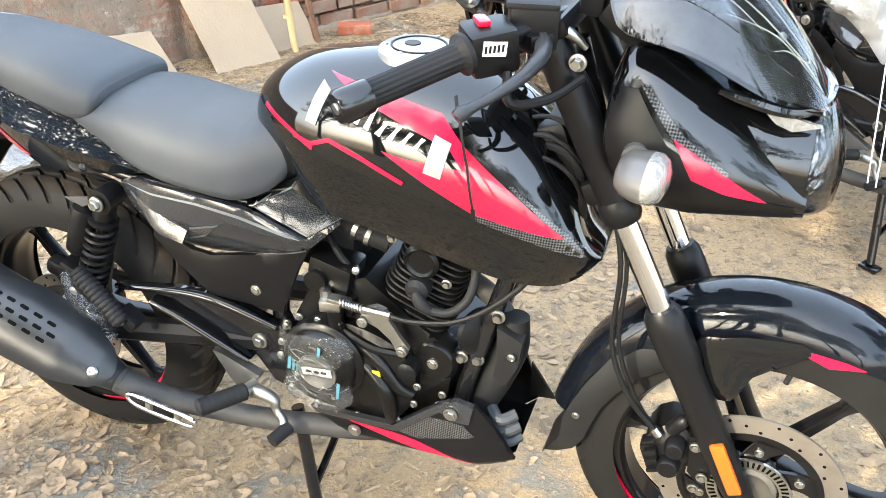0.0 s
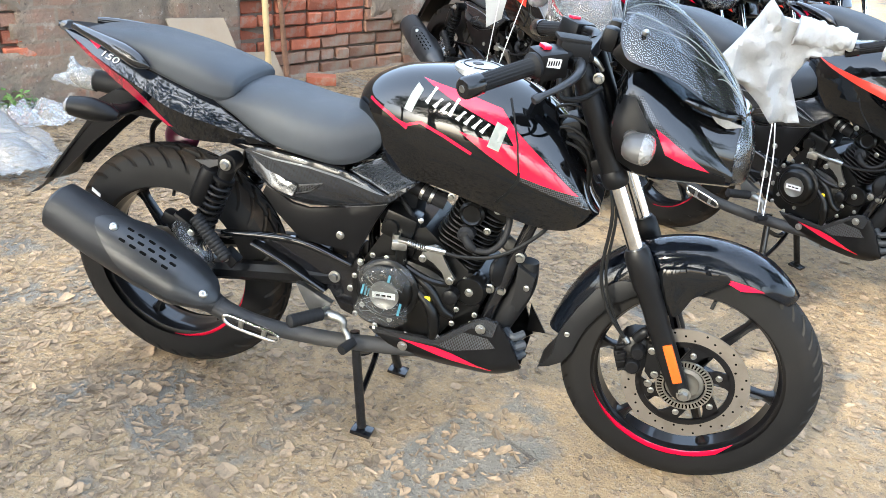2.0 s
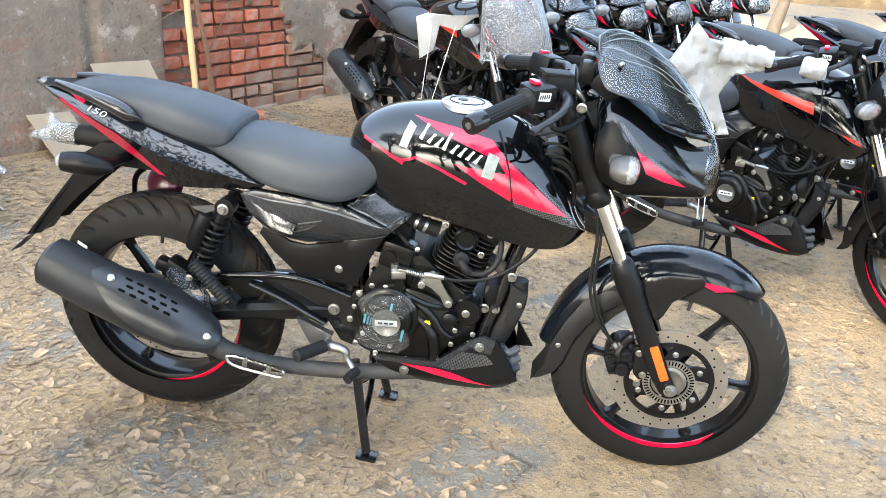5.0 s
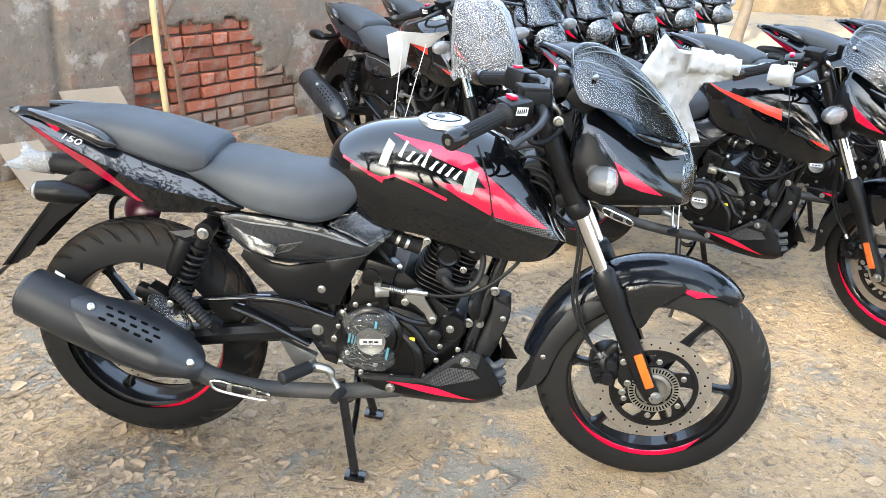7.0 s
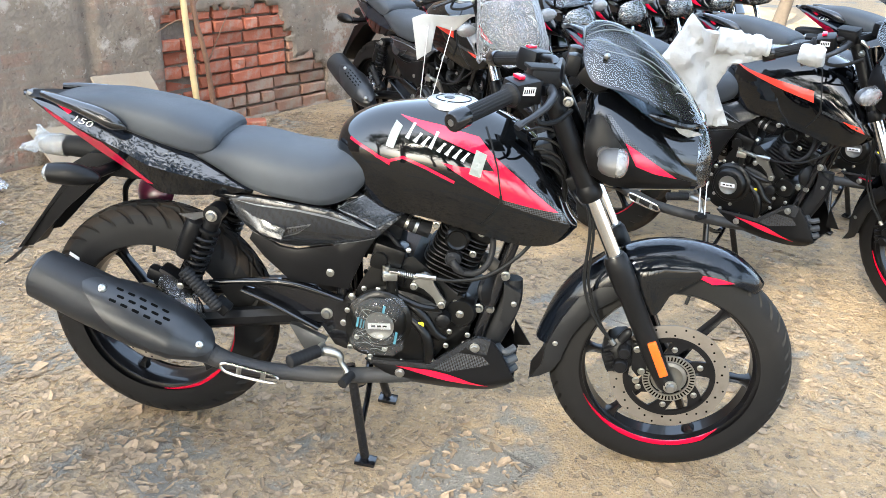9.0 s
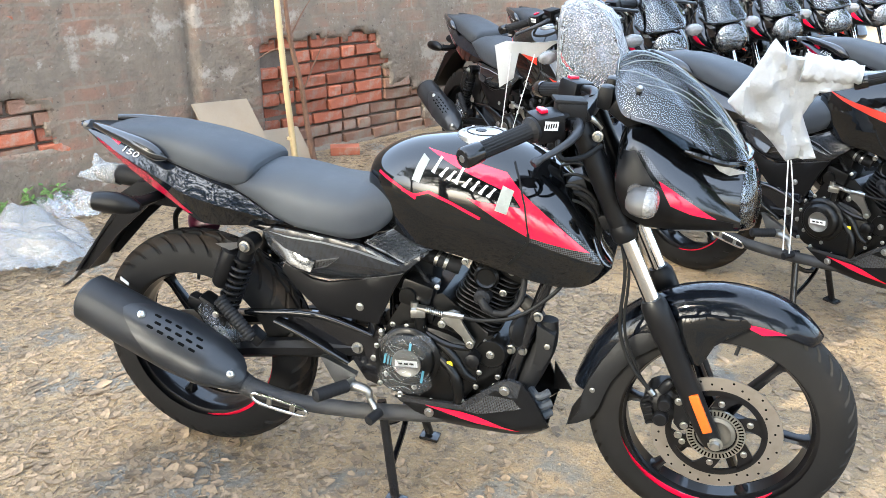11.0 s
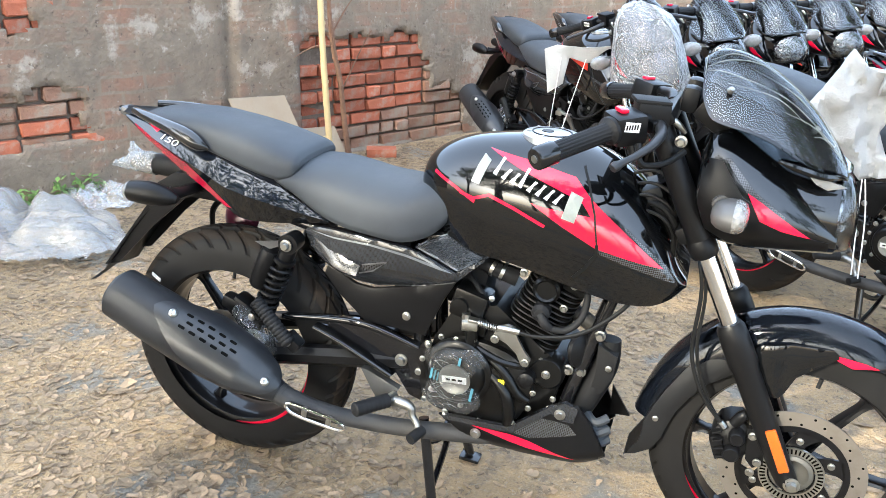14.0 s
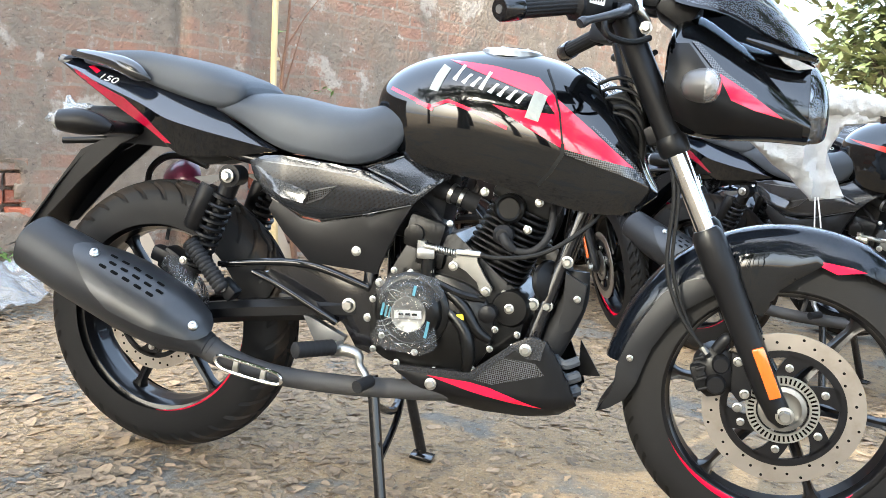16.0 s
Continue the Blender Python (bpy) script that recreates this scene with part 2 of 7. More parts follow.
BOARD = mat("plywood_board", (0.29, 0.225, 0.155), 0.8, vary=0.14, grain=5, bump=0.15, bump_scale=80, second=(0.28, 0.21, 0.14), spot=0.3, spot_scale=4)
BAMBOO = mat("bamboo_cane", (0.52, 0.39, 0.20), 0.5, vary=0.2, grain=14, second=(0.5, 0.36, 0.19), spot=0.2, spot_scale=9)
TREE_BARK = mat("grey_tree_bark", (0.085, 0.068, 0.052), 0.9, vary=0.4, grain=14, bump=0.6, bump_scale=50)
BARK = mat("dry_bark", (0.19, 0.105, 0.065), 0.9, vary=0.4, grain=30, bump=0.6, bump_scale=90)
# leaf green lightened for the trees in sun; their sunlit look is in the colour
LEAF_SUNLIT = mat("sunlit_green_leaf", (0.095, 0.115, 0.045), 0.5, vary=0.3, grain=3, island=0.4)
LEAF = mat("green_leaf", (0.055, 0.10, 0.022), 0.5, vary=0.3, grain=3, island=0.5)
WEED = mat("weed_leaf", (0.12, 0.20, 0.05), 0.55, vary=0.25, grain=20, island=0.3)
DRY = mat("dry_leaf", (0.232, 0.166, 0.102), 0.85, vary=0.35, grain=80, island=0.36, second=(0.15, 0.108, 0.070), spot=0.3, spot_scale=30)


# ---- building helpers ----
def link(name, bm, material, parent=None, label="", smooth=True, angle=40):
    """One bmesh as one mesh object, under a thing or a part."""
    me = bpy.data.meshes.new(name)
    bmesh.ops.recalc_face_normals(bm, faces=bm.faces[:])
    bm.to_mesh(me)
    bm.free()
    if smooth:
        me.polygons.foreach_set("use_smooth", [True] * len(me.polygons))
        me.set_sharp_from_angle(angle=radians(angle))
    me.materials.append(material)
    ob = new(name, me)
    if parent is not None:
        ob.parent = parent
        ob.matrix_parent_inverse = Matrix.Identity(4)
    if label:
        tagged(ob, label)
    return ob


def spline(points, n=6, closed=False):
    """Catmull-Rom through the points."""
    p = [Vector(q) for q in points]
    k = len(p)
    out = []
    for i in range(k if closed else k - 1):
        a, b, c, d = (p[(i - 1) % k], p[i], p[(i + 1) % k], p[(i + 2) % k]) if closed else (p[max(i - 1, 0)], p[i], p[i + 1], p[min(i + 2, k - 1)])
        for j in range(n):
            t = j / n
            out.append(0.5 * ((2 * b) + (c - a) * t + (2 * a - 5 * b + 4 * c - d) * t * t + (3 * b - a - 3 * c + d) * t ** 3))
    if not closed:
        out.append(p[-1])
    return out


def tube(bm, path, radius, segs=12, caps=True, smooth=5):
    """A round bar along a path; radius is a number, or one for each point of the path."""
    pts = [Vector(q) for q in path]
    rad = list(radius) if isinstance(radius, (list, tuple)) else [radius] * len(pts)
    if smooth and len(pts) > 2:
        rr = spline([(r, 0, 0) for r in rad], smooth)
        pts, rad = spline(pts, smooth), [r.x for r in rr]
    rings = []
    up = Vector((0.13, 0.37, 0.92))
    for i, p in enumerate(pts):
        d = (pts[min(i + 1, len(pts) - 1)] - pts[max(i - 1, 0)]).normalized()
        a = (up - d * up.dot(d)).normalized()
        b = d.cross(a)
        up = a
        rings.append([bm.verts.new(p + rad[i] * (a * math.cos(2 * math.pi * k / segs) + b * math.sin(2 * math.pi * k / segs))) for k in range(segs)])
    for r, s in zip(rings, rings[1:]):
        for k in range(segs):
            bm.faces.new((r[k], r[(k + 1) % segs], s[(k + 1) % segs], s[k]))
    if caps:
        bm.faces.new(rings[0])
        bm.faces.new(rings[-1])
    return bm


def lathe(bm, profile, centre, axis, segs=32, closed=False):
    """Turns a profile of (radius, distance along the axis) round an axis."""
    c, w = Vector(centre), Vector(axis).normalized()
    u = w.orthogonal().normalized()
    v = w.cross(u)
    rings = []
    for r, h in profile:
        if r < 1e-6:
            rings.append([bm.verts.new(c + w * h)])
        else:
            rings.append([bm.verts.new(c + w * h + r * (u * math.cos(2 * math.pi * k / segs) + v * math.sin(2 * math.pi * k / segs))) for k in range(segs)])
    pairs = list(zip(rings, rings[1:])) + ([(rings[-1], rings[0])] if closed else [])
    for r, s in pairs:
        for k in range(segs):
            f = {0: r[k % len(r)], 1: r[(k + 1) % len(r)], 2: s[(k + 1) % len(s)], 3: s[k % len(s)]}
            vs = list(dict.fromkeys(f.values()))
            if len(vs) > 2:
                bm.faces.new(vs)
    return bm


def box(bm, centre, size, rot=(0, 0, 0), bevel=0.0):
    m = Matrix.LocRotScale(Vector(centre), Euler([radians(a) for a in rot]), Vector(size))
    vs = bmesh.ops.create_cube(bm, size=1, matrix=m)["verts"]
    if bevel:
        es = {e for v in vs for e in v.link_edges}
        bmesh.ops.bevel(bm, geom=list(es), offset=bevel, segments=2, affect="EDGES", profile=0.6)
    return bm


def panel(outline, depth, th=0.006, edge=0.005, grid=0.02, curve=0, bm=None):
    """A shell over an outline in x and z. depth(x, z) is its outer y; th its thickness inwards (to +y)."""
    pts = [(q.x, q.z) for q in spline([(x, 0, z) for x, z in outline], curve, True)] if curve else outline
    b = bmesh.new()
    face = b.faces.new([b.verts.new((x, 0, z)) for x, z in pts])
    if edge:
        bmesh.ops.inset_region(b, faces=[face], thickness=edge, use_even_offset=True)
    xs, zs = [p[0] for p in pts], [p[1] for p in pts]
    for lo, hi, ax in ((min(xs), max(xs), 0), (min(zs), max(zs), 2)):
        n = int((hi - lo) / grid)
        for i in range(1, n + 1):
            co, no = [0, 0, 0], [0, 0, 0]
            co[ax], no[ax] = lo + (hi - lo) * i / (n + 1), 1
            bmesh.ops.bisect_plane(b, geom=b.verts[:] + b.edges[:] + b.faces[:], plane_co=co, plane_no=no, dist=1e-5)
    rim = {v for v in b.verts if v.is_boundary}
    for v in b.verts:
        v.co.y = depth(v.co.x, v.co.z) + (edge * 0.7 if v in rim else 0)
    ex = bmesh.ops.extrude_face_region(b, geom=b.faces[:], use_keep_orig=True)
    for v in ex["geom"]:
        if isinstance(v, bmesh.types.BMVert):
            v.co.y += th
    if bm is None:
        return b
    me = bpy.data.meshes.new("tmp")
    b.to_mesh(me)
    b.free()
    bm.from_mesh(me)
    bpy.data.meshes.remove(me)
    return bm


def sheet(top, low, depth, th, n=48, m=10):
    """A smooth shell between an upper and a lower edge, both tables of (x, z); depth(x, z) is its outer y."""
    bm = bmesh.new()
    x0, x1 = max(top[0][0], low[0][0]), min(top[-1][0], low[-1][0])
    fronts, backs = [], []
    for i in range(n + 1):
        x = x0 + (x1 - x0) * i / n
        a, b = smooth_table(low, x), smooth_table(top, x)
        line = [(x, a + (b - a) * k / m) for k in range(m + 1)]
        fronts.append([bm.verts.new((x, depth(x, z), z)) for x, z in line])
        backs.append([bm.verts.new((x, depth(x, z) + th, z)) for x, z in line])
    for i in range(n):
        for k in range(m):
            bm.faces.new((fronts[i][k], fronts[i + 1][k], fronts[i + 1][k + 1], fronts[i][k + 1]))
            bm.faces.new((backs[i][k], backs[i][k + 1], backs[i + 1][k + 1], backs[i + 1][k]))
        for k in (0, m):
            bm.faces.new((fronts[i][k], backs[i][k], backs[i + 1][k], fronts[i + 1][k]))
    for i in (0, n):
        for k in range(m):
            bm.faces.new((fronts[i][k], fronts[i][k + 1], backs[i][k + 1], backs[i][k]))
    return bm


def mirrored(bm):
    """A copy of the mesh on the other side of the middle plane."""
    b = bm.copy()
    for v in b.verts:
        v.co.y = -v.co.y
    bmesh.ops.reverse_faces(b, faces=b.faces[:])
    return b


def smooth_table(rows, x):
    """Smooth interpolation in rows of (x, value)."""
    if x <= rows[0][0]:
        return rows[0][1]
    for i in range(len(rows) - 1):
        (x0, a), (x1, b) = rows[i], rows[i + 1]
        if x <= x1:
            lo, hi = rows[max(i - 1, 0)], rows[min(i + 2, len(rows) - 1)]
            m0, m1 = (b - lo[1]) / (x1 - lo[0]), (hi[1] - a) / (hi[0] - x0)
            d = x1 - x0
            t = (x - x0) / d
            return (2 * t ** 3 - 3 * t * t + 1) * a + (t ** 3 - 2 * t * t + t) * d * m0 + (3 * t * t - 2 * t ** 3) * b + (t ** 3 - t * t) * d * m1
    return rows[-1][1]


def lerp_table(rows, x):
    """Straight interpolation in rows of (x, value...)."""
    if x <= rows[0][0]:
        return rows[0][1:]
    for a, b in zip(rows, rows[1:]):
        if x <= b[0]:
            t = (x - a[0]) / (b[0] - a[0])
            return tuple(p + (q - p) * t for p, q in zip(a[1:], b[1:]))
    return rows[-1][1:]


# ---- ground ----
def ground_height(x, y):
    near = math.exp(-(((x - 0.8) / 1.3) ** 2 + (y / 0.9) ** 2))
    return -0.016 * (1 - near) + 0.012 * noise.noise((x * 1.7, y * 1.7, 0.3)) * (1 - near) + 0.003 * noise.noise((x * 9, y * 9, 1.3)) + 0.0015 * noise.noise((x * 30, y * 30, 4.3))


def axis_steps(lo, hi, fine, coarse_to):
    near = list(np.arange(lo, hi + fine / 2, fine))
    far, s, v = [], fine, hi
    while v < coarse_to:
        s *= 1.35
        v += s
        far.append(v)
    back, s, v = [], fine, lo
    while v > -coarse_to:
        s *= 1.35
        v -= s
        back.append(v)
    return back[::-1] + near + far


gx, gy = axis_steps(-2.6, 3.4, 0.03, 400), axis_steps(-1.4, 3.8, 0.03, 400)
gverts = [(x, y, ground_height(x, y) if abs(x) < 30 and abs(y) < 30 else -0.016) for y in gy for x in gx]
nx = len(gx)
gfaces = [(j * nx + i, j * nx + i + 1, (j + 1) * nx + i + 1, (j + 1) * nx + i) for j in range(len(gy) - 1) for i in range(nx - 1)]
gme = bpy.data.meshes.new("ground")
gme.from_pydata(gverts, [], gfaces)
gme.polygons.foreach_set("use_smooth", [True] * len(gfaces))


def ground_material():
    m = bpy.data.materials.new("sandy_yard")
    m.use_nodes = True
    nt = m.node_tree
    n, ln = nt.nodes, nt.links
    p = n["Principled BSDF"]
    co = n.new("ShaderNodeTexCoord")

    def tex(scale, detail=8, rough=0.6):
        t = n.new("ShaderNodeTexNoise")
        t.inputs["Scale"].default_value, t.inputs["Detail"].default_value, t.inputs["Roughness"].default_value = scale, detail, rough
        ln.new(co.outputs["Object"], t.inputs["Vector"])
        return t.outputs["Fac"]

    def ramp(src, a, b):
        r = n.new("ShaderNodeMapRange")
        r.inputs["From Min"].default_value, r.inputs["From Max"].default_value = a, b
        ln.new(src, r.inputs["Value"])
        return r.outputs[0]

    def mix(fac, a, b):
        x = n.new("ShaderNodeMix")
        x.data_type = "RGBA"
        ln.new(fac, x.inputs[0])
        for i, c in ((6, a), (7, b)):
            if isinstance(c, tuple):
                x.inputs[i].default_value = (*c, 1)
            else:
                ln.new(c, x.inputs[i])
        return x.outputs[2]

    fine, mid, big, grit = tex(190, 6), tex(22, 8, 0.7), tex(1.7, 7, 0.6), tex(75, 5, 0.7)
    # worn grey stone slabs with open joints
    turn = n.new("ShaderNodeMapping")
    turn.inputs["Rotation"].default_value = (0, 0, radians(31))
    ln.new(co.outputs["Object"], turn.inputs[0])
    br = n.new("ShaderNodeTexBrick")
    br.inputs["Scale"].default_value = 1.0
    br.inputs["Brick Width"].default_value, br.inputs["Row Height"].default_value = 0.62, 0.46
    br.inputs["Mortar Size"].default_value = 0.006
    br.inputs["Color1"].default_value, br.inputs["Color2"].default_value = (0.178, 0.160, 0.130, 1), (0.220, 0.198, 0.163, 1)
    br.inputs["Mortar"].default_value = (0.10, 0.085, 0.065, 1)
    ln.new(turn.outputs[0], br.inputs["Vector"])
    slab = mix(ramp(mid, 0.45, 0.75), br.outputs["Color"], (0.245, 0.219, 0.180))
    sand = mix(fine, (0.22, 0.148, 0.076), (0.50, 0.356, 0.196))
    flakes = mix(ramp(grit, 0.57, 0.60), sand, (0.42, 0.32, 0.195))
    dirt = mix(ramp(mid, 0.48, 0.66), flakes, (0.21, 0.16, 0.11))
    base = mix(ramp(big, 0.55, 0.60), dirt, slab)
    bits = mix(ramp(grit, 0.60, 0.63), base, (0.36, 0.295, 0.21))
    dark = mix(ramp(tex(38, 6, 0.7), 0.59, 0.67), bits, (0.10, 0.077, 0.056))
    dark = mix(ramp(tex(130, 4, 0.75), 0.63, 0.67), dark, (0.43, 0.36, 0.27))
    ln.new(dark, p.inputs["Base Color"])
    p.inputs["Roughness"].default_value = 0.92
    add = n.new("ShaderNodeMath")
    add.operation = "ADD"
    ln.new(grit, add.inputs[0])
    ln.new(mid, add.inputs[1])
    b = n.new("ShaderNodeBump")
    b.inputs["Strength"].default_value, b.inputs["Distance"].default_value = 1.0, 0.018
    ln.new(add.outputs[0], b.inputs["Height"])
    ln.new(b.outputs[0], p.inputs["Normal"])
    return m


gme.materials.append(ground_material())
ground = tagged(new("ground", gme), "sandy yard with grey slabs, grit and dry litter", "ground", kind="structure")


# ---- wall ----
WALL_TURN = 59.0
WALL = pose(-1.97, 1.67, 0, 0, 0, WALL_TURN)


def plaster_material():
    m = mat("flaking_wall_plaster", (0.190, 0.151, 0.113), 0.92, vary=0.42, grain=12, bump=0.45, bump_scale=42, second=(0.19, 0.14, 0.10), spot=0.3, spot_scale=2.6)
    nt = m.node_tree
    n, ln = nt.nodes, nt.links
    p = n["Principled BSDF"]
    was = p.inputs["Base Color"].links[0].from_socket
    co = n.new("ShaderNodeTexCoord")
    mp = n.new("ShaderNodeMapping")
    mp.inputs["Rotation"].default_value = (radians(-90), 0, 0)
    ln.new(co.outputs["Object"], mp.inputs[0])
    br = n.new("ShaderNodeTexBrick")
    br.inputs["Scale"].default_value = 1.0
    br.inputs["Brick Width"].default_value, br.inputs["Row Height"].default_value = 0.24, 0.085
    br.inputs["Mortar Size"].default_value, br.inputs["Mortar Smooth"].default_value = 0.012, 0.6
    br.inputs["Color1"].default_value = (0.25, 0.135, 0.09, 1)
    br.inputs["Color2"].default_value = (0.225, 0.148, 0.104, 1)
    br.inputs["Mortar"].default_value = (0.235, 0.185, 0.14, 1)
    warp = n.new("ShaderNodeTexNoise")
    warp.inputs["Scale"].default_value = 5
    ln.new(mp.outputs[0], warp.inputs["Vector"])
    va = n.new("ShaderNodeMix")
    va.data_type, va.blend_type = "RGBA", "LINEAR_LIGHT"
    va.inputs[0].default_value = 0.02
    ln.new(mp.outputs[0], va.inputs[6])
    ln.new(warp.outputs["Color"], va.inputs[7])
    ln.new(va.outputs[2], br.inputs["Vector"])

    def patch(scale, lo, hi, src, colour, rough=0.65):
        t = n.new("ShaderNodeTexNoise")
        t.inputs["Scale"].default_value, t.inputs["Detail"].default_value, t.inputs["Roughness"].default_value = scale, 9, rough
        ln.new(co.outputs["Object"], t.inputs["Vector"])
        r = n.new("ShaderNodeMapRange")
        r.inputs["From Min"].default_value, r.inputs["From Max"].default_value = lo, hi
        ln.new(t.outputs["Fac"], r.inputs["Value"])
        x = n.new("ShaderNodeMix")
        x.data_type = "RGBA"
        ln.new(r.outputs[0], x.inputs[0])
        ln.new(src, x.inputs[6])
        if isinstance(colour, tuple):
            x.inputs[7].default_value = (*colour, 1)
        else:
            ln.new(colour, x.inputs[7])
        return x.outputs[2]

    a = patch(2.3, 0.46, 0.60, was, br.outputs["Color"])
    a = patch(3.1, 0.57, 0.63, a, (0.34, 0.29, 0.235))
    a = patch(12.0, 0.62, 0.68, a, (0.36, 0.315, 0.26))
    a = patch(26.0, 0.60, 0.66, a, (0.12, 0.088, 0.065))
    a = patch(40.0, 0.63, 0.68, a, (0.33, 0.285, 0.235))
    a = patch(48.0, 0.63, 0.68, a, (0.12, 0.09, 0.066))
    ln.new(a, p.inputs["Base Color"])
    return m


PLASTER = plaster_material()


def bare(u, z):
    """Where the plaster has come off and the bricks stand bare."""
    w = 0.06 * noise.noise((u * 6, z * 6, 2.0)) + 0.03 * noise.noise((u * 17, z * 17, 5.0))
    main = 1.285 < u < 2.28 + w * 2 - max(0, 0.35 - z) * 0.4 and 0.10 + w < z < 0.71 + 0.7 * w
    main = main or (1.45 < u < 2.62 + 2 * w and 0.02 < z < 0.34 + w)
    left = -0.75 + w < u < 0.02 + w and 0.27 + w * 0.6 < z < 0.53 + w
    left = left or (-1.3 < u < -0.12 + w * 2 and 0.86 + w < z < 1.05 + w)
    return main or left


def wall_thing():
    bm = bmesh.new()
    box(bm, (2.2, 0.17, 0.98), (14.4, 0.26, 2.16))
    core = link("wall_back", bm, MORTAR, smooth=False)
    core.matrix_world = WALL
    tagged(core, "old brick yard wall with stained flaking plaster", "wall", kind="structure")
    cell = 0.035
    us, zs = np.arange(-5.0, 9.4, cell), np.arange(-0.06, 2.08, cell)
    index, verts, faces = {}, [], []

    def vert(i, j, back):
        key = (i, j, back)
        if key not in index:
            u, z = us[i] + 0.010 * noise.noise((us[i] * 40, zs[j] * 40, 1)), zs[j] + 0.010 * noise.noise((us[i] * 40, zs[j] * 40, 7))
            proud = -0.030 if 0.87 < us[i] < 1.29 else 0.0
            groove = 0.028 if abs(us[i] - 0.85) < 0.025 else 0.0
            y = 0.045 if back else proud + groove + 0.010 * noise.noise((u * 2.2, z * 2.2, 3)) + 0.006 * noise.noise((u * 9, z * 9, 9))
            index[key] = len(verts)
            verts.append((u, y, z))
        return index[key]

    keep = {(i, j) for i in range(len(us) - 1) for j in range(len(zs) - 1) if not bare(us[i] + cell / 2, zs[j] + cell / 2)}
    for i, j in keep:
        faces.append((vert(i, j, 0), vert(i + 1, j, 0), vert(i + 1, j + 1, 0), vert(i, j + 1, 0)))
        for di, dj, a, b in ((1, 0, (1, 0), (1, 1)), (-1, 0, (0, 1), (0, 0)), (0, 1, (1, 1), (0, 1)), (0, -1, (0, 0), (1, 0))):
            if (i + di, j + dj) not in keep:
                p, q = (i + a[0], j + a[1]), (i + b[0], j + b[1])
                faces.append((vert(*p, 0), vert(*p, 1), vert(*q, 1), vert(*q, 0)))
    me = bpy.data.meshes.new("plaster")
    me.from_pydata(verts, [], faces)
    me.materials.append(PLASTER)
    me.polygons.foreach_set("use_smooth", [True] * len(faces))
    ob = new("plaster", me)
    ob.parent = core
    return core


wall = wall_thing()


def brick_mesh(length, seed):
    rnd = random.Random(seed)
    bm = bmesh.new()
    box(bm, (0, 0, 0), (length, 0.07, 0.068))
    bmesh.ops.bevel(bm, geom=bm.edges[:], offset=0.007, segments=1, affect="EDGES")
    for v in bm.verts:
        v.co += Vector([rnd.uniform(-0.0045, 0.0045) for _ in range(3)])
    me = bpy.data.meshes.new("brick")
    bmesh.ops.recalc_face_normals(bm, faces=bm.faces[:])
    bm.to_mesh(me)
    bm.free()
    return me


def lay_bricks():
    rnd = random.Random(5)
    forms = {}
    for k in range(4):
        for ln_, tag in ((0.225, "s"), (0.105, "h")):
            for m, mt in ((BRICK, "r"), (BRICK_DULL, "d")):
                me = brick_mesh(ln_, k * 7 + len(tag))
                me.materials.append(m)
                forms[k, tag, mt] = me
    for row in range(13):
        z = 0.035 + row * 0.0825
        for start, stop in ((1.20, 2.75), (-1.35, 0.12)):
            u = start + (0.12 if row % 2 else 0.0)
            while u < stop:
                tag = "h" if (row % 3 == 1 and rnd.random() < 0.5) else "s"
                w = 0.225 if tag == "s" else 0.105
                if any(bare(u + w * f, z) for f in (0.0, 0.3, 0.5, 0.7, 1.0)):
                    fresh = (start > 0 and z > 0.16 + 0.12 * (u > 1.75) and u < 2.25) or (start < 0 and rnd.random() < 0.5)
                    b = new("brick", forms[rnd.randrange(4), tag, "r" if fresh else "d"])
                    b.parent = wall
                    b.matrix_basis = pose(u + w / 2, 0.045 + rnd.uniform(-0.012, 0.014) + (0.02 if 1.26 < u < 1.35 else 0), z, rnd.uniform(-2, 2), rnd.uniform(-1.2, 1.2), rnd.uniform(-1.5, 1.5))
                u += w + 0.014


# ---- trees round the yard, most of them unseen ----
def leaf_cloud(name, clumps, per, size, spread, seed, material, parent=None):
    """A crown: many small bent leaves in clumps."""
    rng = np.random.default_rng(seed)
    centres = np.array(clumps)
    verts, faces = [], []
    for c in centres:
        n = per
        pos = c[:3] + rng.normal(0, 1, (n, 3)) * spread * np.array([1, 1, 0.6]) * (c[3] if len(c) > 3 else 1)
        for q in pos:
            a, t, tw = rng.uniform(0, 6.28), rng.uniform(-0.9, 0.5), rng.uniform(-0.6, 0.6)
            d = np.array([math.cos(a) * math.cos(t), math.sin(a) * math.cos(t), math.sin(t)])
            s = np.array([-math.sin(a), math.cos(a), tw])
            s /= np.linalg.norm(s)
            L, w = size * rng.uniform(0.7, 1.3), size * rng.uniform(0.2, 0.32)
            mid = q + d * L * 0.5 + np.array([0, 0, 0.08 * L])
            k = len(verts)
            verts += [tuple(q), tuple(mid - s * w), tuple(q + d * L), tuple(mid + s * w)]
            faces += [(k, k + 1, k + 2), (k, k + 2, k + 3)]
    me = bpy.data.meshes.new(name)
    me.from_pydata(verts, [], faces)
    me.materials.append(material)
    ob = new(name, me)
    if parent is not None:
        ob.parent = parent
    return ob


# ground spots (x, y, radius) for which holes are cut in the crowns
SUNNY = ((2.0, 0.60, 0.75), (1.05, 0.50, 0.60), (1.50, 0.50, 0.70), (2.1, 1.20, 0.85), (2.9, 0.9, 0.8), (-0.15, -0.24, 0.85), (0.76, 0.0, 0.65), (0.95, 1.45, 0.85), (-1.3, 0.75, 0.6))


